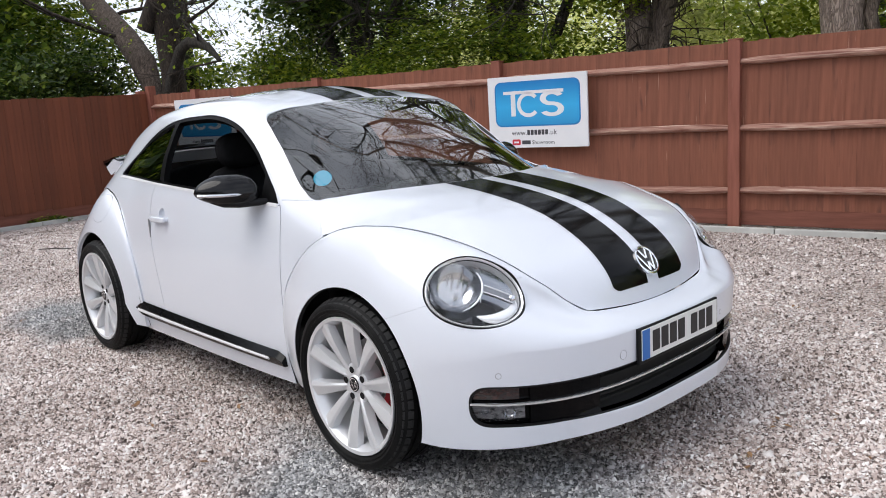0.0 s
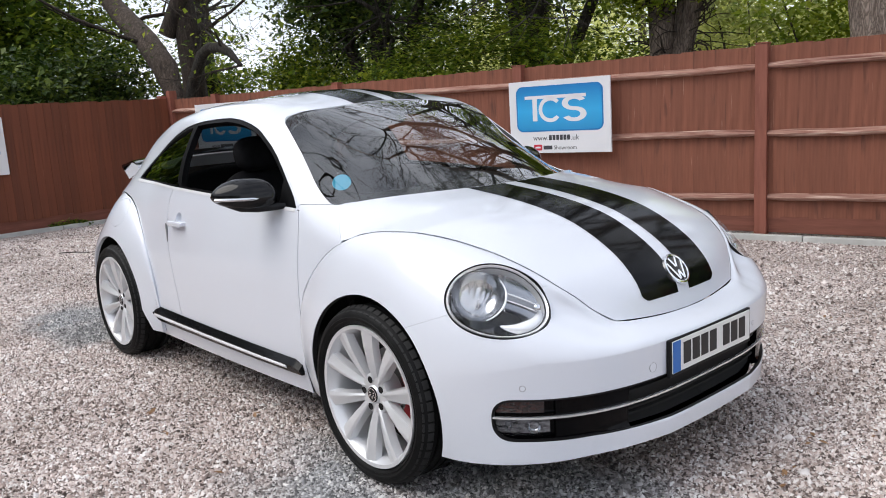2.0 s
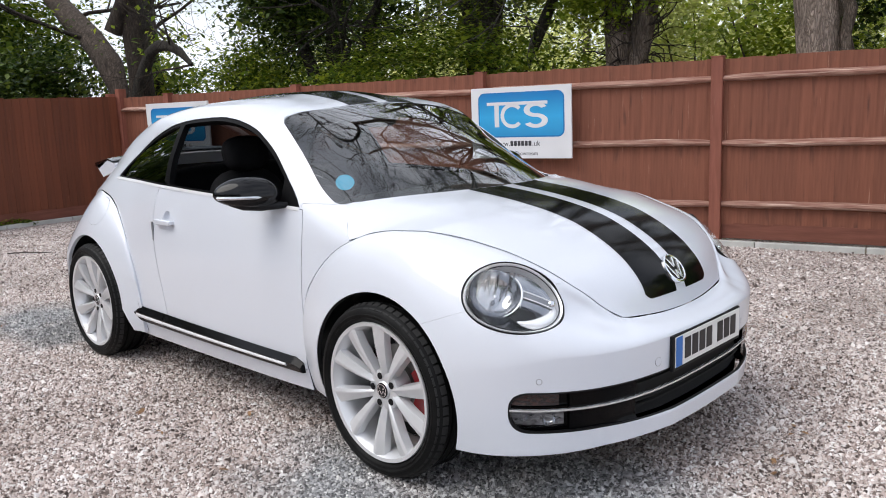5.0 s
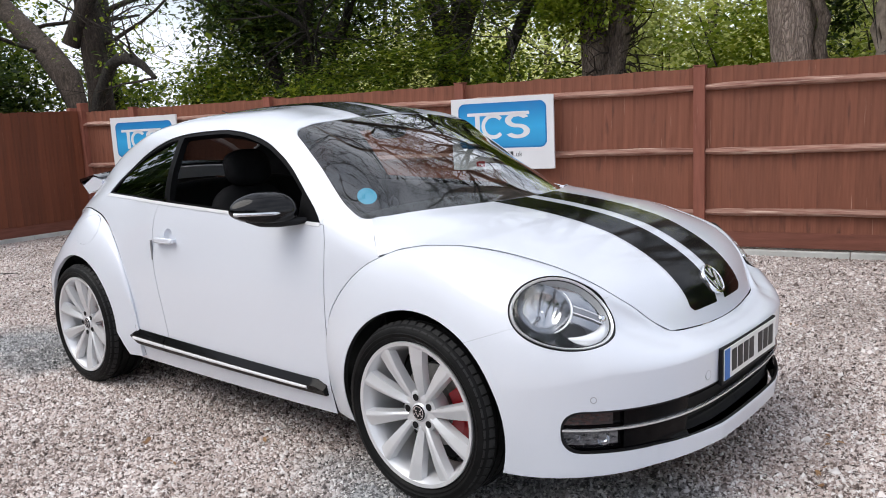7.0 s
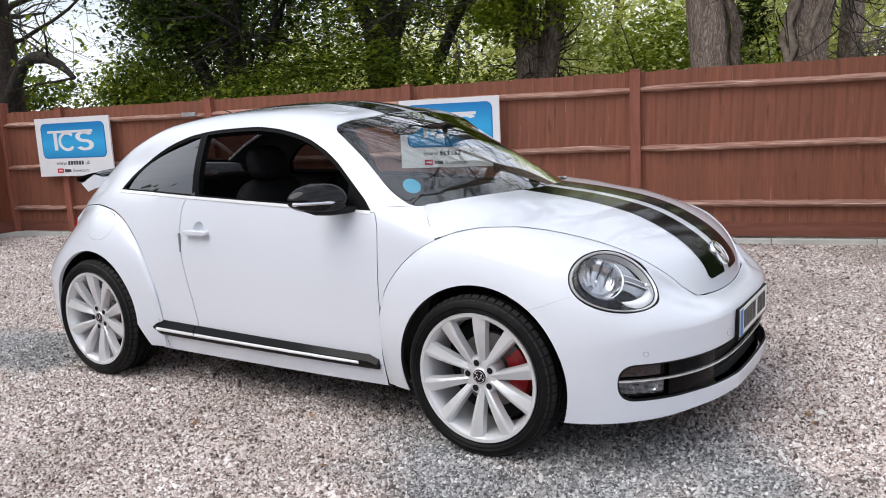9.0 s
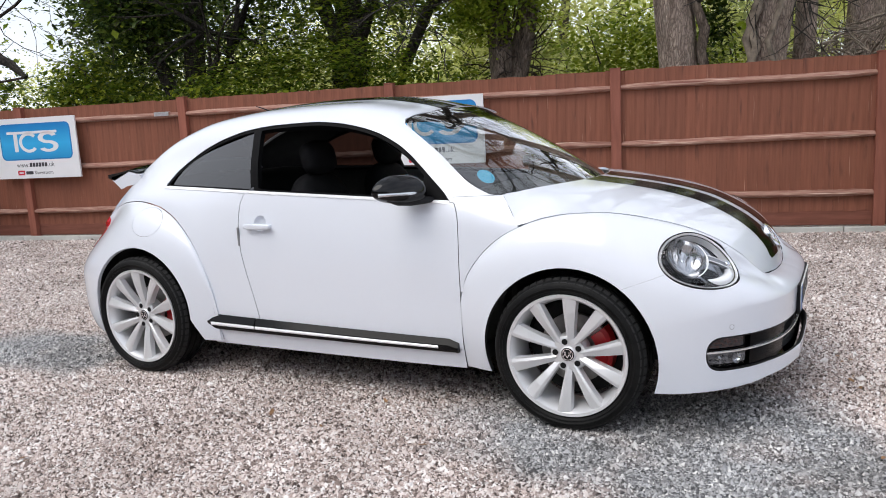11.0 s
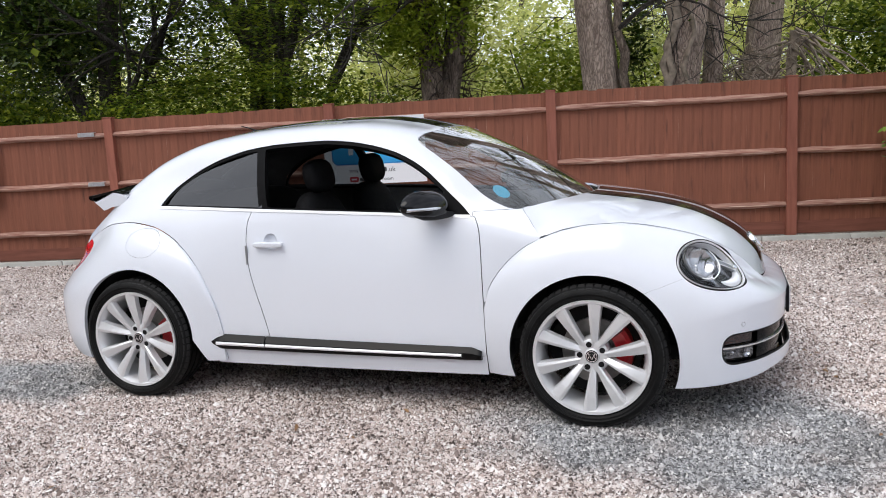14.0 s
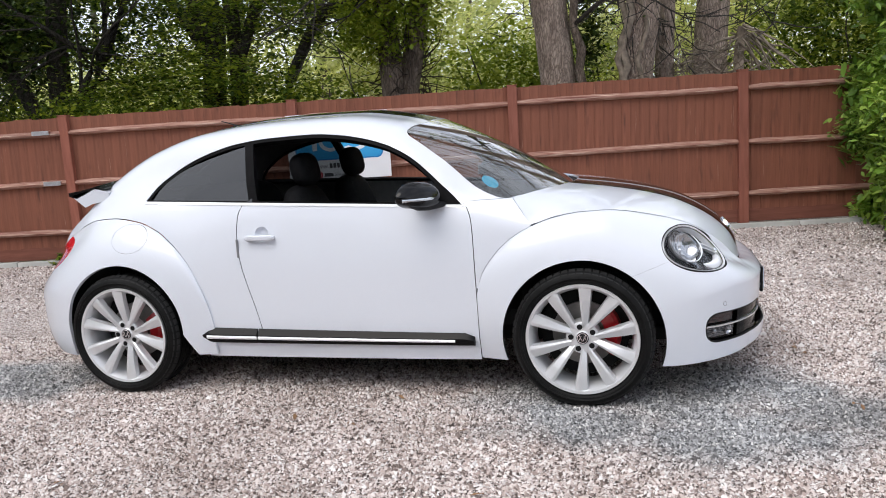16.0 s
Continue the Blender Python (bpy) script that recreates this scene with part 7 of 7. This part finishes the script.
tree((1.36, 6.3, 0), [(1.30, 6.3, 0), (1.34, 6.3, 1.3), (1.40, 6.3, 1.9), (1.50, 6.3, 2.6), (1.60, 6.3, 3.4), (1.75, 6.4, 5.5), (1.7, 6.3, 8.0)], [0.25, 0.215, 0.205, 0.20, 0.19, 0.16, 0.1],
     "tall leaning tree with twisted climbing stems on its bark", limbs=[
         ([(1.12, 6.12, 0.6), (1.16, 6.10, 1.6), (1.30, 6.08, 1.95), (1.22, 6.08, 2.25), (1.36, 6.06, 2.55), (1.32, 6.08, 2.9), (1.50, 6.06, 3.3), (1.50, 6.10, 3.9)], [0.05, 0.045, 0.052, 0.045, 0.05, 0.042, 0.04, 0.03]),
         ([(1.10, 6.14, 0.6), (1.28, 6.08, 1.7), (1.18, 6.08, 2.05), (1.33, 6.06, 2.4), (1.25, 6.10, 2.75), (1.42, 6.06, 3.1), (1.40, 6.10, 3.6)], [0.04, 0.04, 0.045, 0.04, 0.04, 0.032, 0.025]),
         ([(1.48, 6.10, 0.6), (1.50, 6.09, 1.7), (1.42, 6.08, 2.0), (1.56, 6.09, 2.4), (1.48, 6.10, 2.8), (1.66, 6.10, 3.3)], [0.03, 0.03, 0.034, 0.03, 0.03, 0.022]),
         ([(1.78, 6.9, 0.2), (1.76, 6.9, 1.9), (1.80, 6.9, 2.6), (1.84, 6.9, 3.6), (1.9, 7.0, 5.0)], [0.15, 0.135, 0.125, 0.12, 0.09])],
     twigs=10, twig_level=2, twig_len=2.4, leaf_at_tips=4, leaf_size=0.055, tip_reach=0.25, crown_mat=M_leaf, limb_mats={0: M_dead, 1: M_dead, 2: M_dead, 3: M_bark}, seed=41)
tree((2.45, 8.1, 0), [(2.45, 8.1, 0), (2.40, 8.1, 1.8), (2.44, 8.1, 2.5), (2.54, 8.1, 3.5), (2.8, 8.2, 6.0), (2.6, 8.0, 8.5)], [0.30, 0.25, 0.225, 0.215, 0.17, 0.1],
     "tall grey-brown tree in the wood", mat=M_bark, twigs=8, twig_level=2, twig_len=2.6, leaf_at_tips=5, leaf_size=0.06, tip_reach=0.3, crown_mat=M_leaf, seed=51)
# dark many-stemmed tree
Eb = (-6.9, 5.6, 0)
tree(Eb, [(-6.9, 5.6, 0), (-6.9, 5.6, 1.5), (-6.85, 5.6, 2.6), (-6.7, 5.6, 3.8), (-6.6, 5.6, 5.6), (-6.4, 5.4, 7.5)], [0.22, 0.17, 0.15, 0.13, 0.1, 0.05],
     "dark many-stemmed tree with a dense crown", mat=M_bark_dark, limbs=[
         ([(-6.8, 5.6, 0.9), (-6.5, 5.65, 1.9), (-6.1, 5.7, 2.7), (-5.6, 5.8, 3.6), (-5.2, 5.8, 4.8)], [0.13, 0.12, 0.11, 0.09, 0.06]),
         ([(-6.95, 5.6, 0.9), (-7.3, 5.5, 2.0), (-7.7, 5.4, 3.0), (-8.2, 5.3, 4.2)], [0.12, 0.11, 0.09, 0.06]),
         ([(-6.8, 5.5, 0.8), (-6.4, 5.3, 1.7), (-6.2, 5.2, 2.1), (-5.9, 5.1, 2.4)], [0.09, 0.08, 0.06, 0.03])],
     twigs=12, twig_level=2, twig_len=1.9, leaf_at_tips=10, leaf_size=0.06, tip_reach=0.28,
     crown=(np.concatenate([cloud(145, (-6.7, 5.8, 3.9), (2.0, 1.3, 1.4), 12), cloud(120, (-7.8, 5.3, 3.1), (1.0, 0.8, 0.8), 13), cloud(118, (-8.3, 6.0, 3.7), (1.3, 0.9, 1.3), 113), cloud(70, (-6.8, 5.8, 7.0), (2.4, 1.4, 1.7), 14)]), 42, 0.24, 0.078, 0.5), crown_mat=M_leaf_dark, seed=61)
# dark forked trees with layered sprays
Gb = (-4.55, 6.6, 0)
tree(Gb, [(-4.55, 6.6, 0), (-4.5, 6.6, 1.8), (-4.45, 6.6, 2.6), (-4.5, 6.6, 3.4), (-4.55, 6.6, 5.0), (-4.3, 6.2, 7.2)], [0.17, 0.13, 0.12, 0.11, 0.09, 0.05],
     "dark forked woodland tree with layered green sprays", mat=M_bark_dark, limbs=[
         ([(-4.47, 6.6, 2.4), (-4.2, 6.6, 3.0), (-3.9, 6.6, 3.6), (-3.6, 6.6, 4.6)], [0.09, 0.085, 0.075, 0.05]),
         ([(-4.9, 6.8, 0.2), (-4.95, 6.8, 1.9), (-5.0, 6.8, 2.7), (-5.3, 6.8, 3.6), (-5.7, 6.9, 4.6)], [0.14, 0.12, 0.11, 0.09, 0.05]),
         ([(-3.8, 6.4, 1.5), (-3.5, 6.4, 2.2), (-3.1, 6.4, 2.9), (-2.7, 6.3, 3.1), (-2.2, 6.2, 3.2)], [0.09, 0.085, 0.075, 0.06, 0.03])],
     twigs=12, twig_level=2, twig_len=2.0, leaf_at_tips=9, leaf_size=0.055, tip_reach=0.28,
     crown=(np.concatenate([cloud(95, (-4.8, 6.4, 3.1), (2.4, 0.9, 1.5), 15), cloud(90, (-5.2, 5.6, 2.15), (1.7, 0.6, 0.5), 16), cloud(60, (-3.1, 6.6, 3.3), (1.3, 0.8, 0.9), 17), cloud(16, (-4.4, 6.4, 6.8), (2.6, 1.2, 1.7), 19)]), 82, 0.34, 0.062, 0.10), crown_mat=M_leaf, seed=71)
Fb = (-5.9, 8.2, 0)
tree(Fb, [(-5.9, 8.2, 0), (-5.85, 8.2, 2.0), (-5.7, 8.2, 3.2), (-5.9, 8.2, 4.6), (-6.1, 8.1, 7.0)], [0.24, 0.2, 0.18, 0.15, 0.08],
     "dark woodland tree behind the others", mat=M_bark_dark, limbs=[([(-5.75, 8.2, 2.6), (-6.3, 8.1, 3.6), (-7.0, 8.0, 4.3), (-7.8, 7.9, 4.8)], [0.12, 0.1, 0.08, 0.05])],
     twigs=6, twig_level=2, twig_len=2.4, leaf_at_tips=9, leaf_size=0.06, tip_reach=0.3,
     crown=(cloud(130, (-6.0, 8.4, 3.4), (2.8, 1.2, 1.9), 18), 46, 0.3, 0.085, 0.35), crown_mat=M_leaf, seed=81)


def shrub(base, centres, per, reach, size, mat, label, seed, flat=0.7, stems=7, name="shrub"):
    s = tagged(new(name), label, name)
    s.location = base
    o = np.array(base, float)
    r = np.random.default_rng(seed)
    out = []
    for k in range(stems):
        c = centres[int(r.integers(len(centres)))]
        p0 = o + np.array([r.normal(0, 0.15), r.normal(0, 0.15), 0])
        out.append(limb(line(p0, c, 7, 0.05, seed + k) - o, np.linspace(0.03, 0.008, 7), 6, 0.05, seed + k))
    v, f = merged(out)
    tagged(fast_mesh("stems", v, f, M_twig, s), kind="stuff")
    v, f = leaves(centres, int(per * 1.4), reach, size * 1.28, seed + 9, flat)
    tagged(fast_mesh("foliage", v - o, f, mat, s), kind="stuff")
    return s


shrub((-9.3, 5.6, 0), np.concatenate([cloud(120, (-9.3, 5.6, 1.9), (1.2, 0.7, 0.95), 91), cloud(60, (-8.3, 5.4, 1.7), (0.9, 0.5, 0.6), 92)]), 44, 0.18, 0.055, M_leaf, "leafy green shrub behind the fence", 91)
shrub((-13.3, 3.3, 0), cloud(150, (-13.2, 3.2, 2.0), (1.7, 1.0, 1.0), 93), 44, 0.22, 0.07, M_leaf_dark, "dark evergreen shrub behind the side fence", 93)
shrub((-11.6, 1.0, 0), cloud(120, (-11.8, 1.0, 1.9), (1.5, 1.4, 1.15), 94), 44, 0.22, 0.07, M_leaf_dark, "dark evergreen shrub behind the side fence", 94)
shrub((-12.2, -1.2, 0), cloud(110, (-12.4, -1.0, 2.2), (1.5, 1.3, 1.3), 95), 40, 0.24, 0.07, M_leaf, "green shrub behind the side fence", 95)
shrub((-5.6, 5.2, 0), cloud(120, (-5.5, 5.0, 1.55), (1.7, 0.5, 0.55), 96), 44, 0.18, 0.05, M_leaf, "low leafy shrub behind the fence", 96, 0.35)
shrub((-3.2, 5.6, 0), cloud(90, (-3.2, 5.7, 1.6), (1.3, 0.5, 0.6), 97), 40, 0.2, 0.05, M_leaf, "low leafy shrub behind the fence", 97, 0.5)
shrub((-0.4, 7.4, 0), cloud(100, (-0.4, 7.4, 1.9), (1.3, 0.7, 0.8), 98), 36, 0.22, 0.055, M_leaf_light, "pale spring shrub among the trunks", 98, 0.6)
shrub((4.3, 8.2, 0), cloud(250, (4.5, 8.5, 2.3), (1.8, 0.9, 1.5), 99), 44, 0.24, 0.055, M_leaf, "dense dark green bush among the trees", 99, 0.6)
shrub((-2.6, 9.5, 0), cloud(130, (-2.7, 9.6, 2.7), (1.5, 0.9, 1.4), 101), 40, 0.26, 0.06, M_leaf_hazed, "leafy bush among the trees, coloured light green for haze", 101, 0.6)
shrub((0.9, 8.6, 0), cloud(100, (1.0, 8.8, 2.1), (1.6, 0.8, 1.0), 100), 36, 0.24, 0.055, M_leaf_hazed, "leafy green bush among the trees, coloured pale for haze", 100, 0.6)

tree((-14.5, 6.5, 0), line((-14.5, 6.5, 0), (-14.2, 6.6, 8.0), 7, 0.12, 140), np.linspace(0.25, 0.08, 7), "leafy woodland tree beyond the corner", mat=M_bark_dark, twigs=8, twig_level=2, twig_len=2.4, leaf_at_tips=4, leaf_size=0.075, tip_reach=0.35,
     crown=(np.concatenate([cloud(80, (-14.6, 6.4, 2.3), (2.4, 1.3, 1.0), 141), cloud(260, (-16.5, 4.0, 3.8), (2.0, 2.0, 2.4), 142)]), 60, 0.30, 0.10, 0.4), crown_mat=M_leaf, seed=143)
shrub((-14.0, 0.5, 0), cloud(330, (-14.8, 0.8, 3.2), (1.8, 2.6, 2.2), 144), 56, 0.30, 0.10, M_leaf, "tall green thicket beyond the side fence", 144, 0.5)

shrub((-14.5, -3.9, 0), cloud(300, (-14.6, -3.6, 3.6), (1.8, 2.6, 3.2), 154), 50, 0.34, 0.12, M_leaf_dark, "dark evergreen thicket beyond the side fence", 154, 0.6)

shrub((-10.8, 8.6, 0), cloud(140, (-10.6, 8.6, 3.4), (1.6, 1.2, 2.0), 156), 46, 0.32, 0.085, M_leaf_dark, "tall dark thicket deep in the wood", 156, 0.5)

# heap of dead brush
r_ = np.random.default_rng(5)
tw = []
for k in range(360):
    p0 = np.array([r_.normal(2.12, 0.36), r_.normal(7.0, 0.25), r_.uniform(1.2, 1.98) + 0.25 * r_.uniform(0, 1) ** 3])
    w = r_.normal(0, 1, 3)
    w[2] *= 0.45
    tw.append(limb(bent(p0, w, r_.uniform(0.3, 0.75), 6, 0.28, 0.0, r_), np.linspace(r_.uniform(0.005, 0.014), 0.003, 7), 5, 0.05, k))
# a bare broken top whose pale sticks hang down beside the heap
for k in range(26):
    p0 = np.array([r_.normal(2.78, 0.10), r_.normal(6.9, 0.06), r_.uniform(2.18, 2.42)])
    w = np.array([r_.choice([-0.75, 0.45, 0.8]) + r_.normal(0, 0.25), r_.normal(0, 0.15), -0.8 + 0.5 * (k % 5 == 0) + r_.normal(0, 0.15)])
    tw.append(limb(bent(p0, w, r_.uniform(0.4, 0.95), 7, 0.16, 0.0, r_), np.linspace(r_.uniform(0.010, 0.024), 0.005, 8), 6, 0.08, 900 + k))
tw.append(limb(line((2.85, 7.0, 0.0), (2.78, 6.92, 2.4), 8, 0.05, 71), np.linspace(0.09, 0.06, 8), 8, 0.1, 71))
v, f = merged(tw)
tagged(fast_mesh("brushwood", v, f, M_dead), "tangled heap of dead pale brushwood behind the fence", "brushwood", kind="stuff")

# far woods: a loose wall of foliage paled for haze, with trunks, with gaps to the sky
fw = []
for k in range(30):
    x = r_.uniform(-26, 16)
    y = r_.uniform(14, 24) - 0.25 * (x + 5)
    tw = line((x, y, 0), (x + r_.normal(0, 0.6), y, r_.uniform(6, 10)), 7, 0.12, 300 + k)
    fw.append(limb(tw, np.linspace(r_.uniform(0.12, 0.28), 0.05, 7), 8, 0.05, k))
v, f = merged(fw)
far = tagged(new("far_woods"), "far woodland with slim trunks, leaves coloured light green for haze", "woods", kind="stuff")
tagged(fast_mesh("far_trunks", v, f, M_twig, far), kind="stuff")
cs = []
for k in range(1420):
    x = r_.uniform(-28, 18)
    y = r_.uniform(11.5, 24) - 0.25 * (x + 5)
    cs.append((x, y, 0.8 + abs(r_.normal(0, 1)) * (1.6 if x < -9 else 2.5)))
for k in range(60):
    x = r_.uniform(-3, 9)
    cs.append((x, r_.uniform(12.5, 17) - 0.25 * (x + 5), 0.8 + 4.6 * r_.uniform(0, 1)))
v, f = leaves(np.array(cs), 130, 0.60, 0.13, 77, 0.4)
tagged(fast_mesh("far_foliage", v, f, M_leaf_hazed, far), kind="stuff")

# woods added on the open sides to shade the car's flanks, seen only in reflections
r_ = np.random.default_rng(64)
back = tagged(new("unseen_woods"), "tall leafy woodland added out of view to shade the car's sides", "woods", kind="stuff")
cs, fw = [], []
for k in range(620):
    a = radians(r_.uniform(170, 312))
    d0 = r_.uniform(15, 22)
    cs.append((1.0 + d0 * math.cos(a), -1.0 + d0 * math.sin(a) * 0.95, 0.5 + 5.6 * r_.uniform(0, 1) ** 1.2))
for k in range(16):
    a = radians(178 + 8.2 * k)
    x, y = 1.0 + 17 * math.cos(a), -1.0 + 16.5 * math.sin(a)
    fw.append(limb(line((x, y, 0), (x + 0.4, y, 6.0), 6, 0.1, 500 + k), np.linspace(0.28, 0.08, 6), 8, 0.05, k))
v, f = merged(fw)
tagged(fast_mesh("back_trunks", v, f, M_bark_dark, back), kind="stuff")
v, f = leaves(np.array(cs), 36, 0.7, 0.40, 65, 0.7)
tagged(fast_mesh("back_foliage", v, f, M_leaf_dark, back), kind="stuff")

# laurel hedge at the end of the yard
r_ = np.random.default_rng(8)
hc = []
while len(hc) < 420:
    x, y, z = r_.uniform(3.62, 4.7), r_.uniform(3.2, 5.3), r_.uniform(0.02, 2.5)
    edge = 3.80 + 0.13 * math.sin(z * 4.1) + 0.10 * math.sin(z * 9 + y * 3) + 0.10 * max(0, z - 1.5) + 0.12 * max(0, 0.5 - z)
    if x > edge and (x < edge + 0.25 or y < 3.6 or z > 2.2):
        hc.append((x, y, z))
hedge = tagged(new("hedge"), "glossy bright green laurel hedge at the fence's end", "hedge")
hedge.location = (4.4, 4.3, 0)
v, f = leaves(np.array(hc), 70, 0.08, 0.092, 88, 0.9, 0.15, 0.55, True)
tagged(fast_mesh("laurel_leaves", v - np.array((4.4, 4.3, 0)), f, M_laurel, hedge), kind="stuff")
out = [limb(line((4.4 + r_.normal(0, 0.4), 4.3 + r_.normal(0, 0.4), 0), hc[int(r_.integers(len(hc)))], 7, 0.04, k) - np.array((4.4, 4.3, 0)), np.linspace(0.03, 0.008, 7), 6, 0.05, k) for k in range(26)]
v, f = merged(out)
tagged(fast_mesh("laurel_wood", v, f, M_twig, hedge), kind="stuff")


# weeds at the foot of the fences
def weed(at, height, seed):
    w = tagged(new("weed"), "small green weed growing at the fence foot", "weed", "weeds at the fence foot")
    w.location = at
    r = np.random.default_rng(seed)
    out, tips = [], []
    for k in range(9):
        way = np.array([r.normal(0, 0.6), r.normal(0, 0.6), 1.0])
        pts = bent((r.normal(0, 0.02), r.normal(0, 0.02), 0), way, height * r.uniform(0.5, 1.0), 5, 0.16, 0.0, r)
        out.append(limb(pts, np.linspace(0.003, 0.001, 6), 5, 0.05, seed + k))
        tips += list(pts[1:])
    v, f = merged(out)
    tagged(fast_mesh("weed_stem", v, f, M_leaf_dark, w), kind="stuff")
    v, f = leaves(np.array(tips), 4, 0.02, 0.045, seed + 5, 0.7, 0.0, 0.5, True)
    tagged(fast_mesh("weed_leaf", v, f, M_leaf, w), kind="stuff")
    return w


for k, (x, y, h) in enumerate(((-8.375, 0.78, 0.11), (-8.385, 0.92, 0.13), (-8.395, 1.08, 0.15), (-8.40, 1.2, 0.10), (-5.36, 3.365, 0.13))):
    weed((x, y, 0.0), h, 700 + k)

# fallen brown leaves on the gravel
M_litter = mottled("dead_leaf", (0.13, 0.060, 0.025), (0.30, 0.17, 0.08), 0.7, 20, 0.0)
r_ = np.random.default_rng(31)
lc = np.stack([r_.uniform(-7, 4.5, 90), r_.uniform(-2.6, 3.4, 90), np.full(90, 0.014)], -1)
lc = np.concatenate([lc, [(2.38, 0.15, 0.014), (2.36, 0.12, 0.014), (2.30, 0.45, 0.014), (2.33, 0.42, 0.014), (2.46, 0.66, 0.014), (2.40, 0.04, 0.014), (2.42, 0.06, 0.014), (-0.82, -2.0, 0.014), (2.51, -0.81, 0.014), (2.49, -0.79, 0.014)]])
v, f = leaves(lc, 2, 0.02, 0.025, 32, 0.1, 0.0, 0.3, True)
tagged(fast_mesh("leaf_litter", v, f, M_litter), "scattered fallen brown leaves on the gravel", "leaf litter", kind="stuff")

# a fallen stick on the gravel
stick = part("stick", rod_bm([(-5.9, 0.10, 0.018), (-5.78, 0.22, 0.022), (-5.66, 0.30, 0.019), (-5.52, 0.42, 0.018)], [0.006, 0.007, 0.006, 0.004], 7), M_twig)
tagged(stick, "thin dark fallen stick lying on the gravel", "stick")


# ---- fence boards ----
for a, b in zip(POST_S, POST_S[1:]):
    n = int(round((b - a) / 0.104))
    st = (b - a) / n
    for i in range(n):
        piece("board", BOARDS[rng.randrange(5)], fence, pose(a + (i + 0.5) * st, 0.018 + rng.uniform(0, 0.003), 0.195 + rng.uniform(-0.006, 0.006), 0, rng.uniform(-0.25, 0.25), 2.2))
n = int(d.length / 0.108)
for i in range(n):
    piece("board", SIDE[rng.randrange(5)], side_fence, pose((i + 0.5) * 0.108 + 0.03, 0.02 + rng.uniform(0, 0.004), 0.19 + rng.uniform(-0.008, 0.008), 0, rng.uniform(-0.2, 0.2), 182.5))
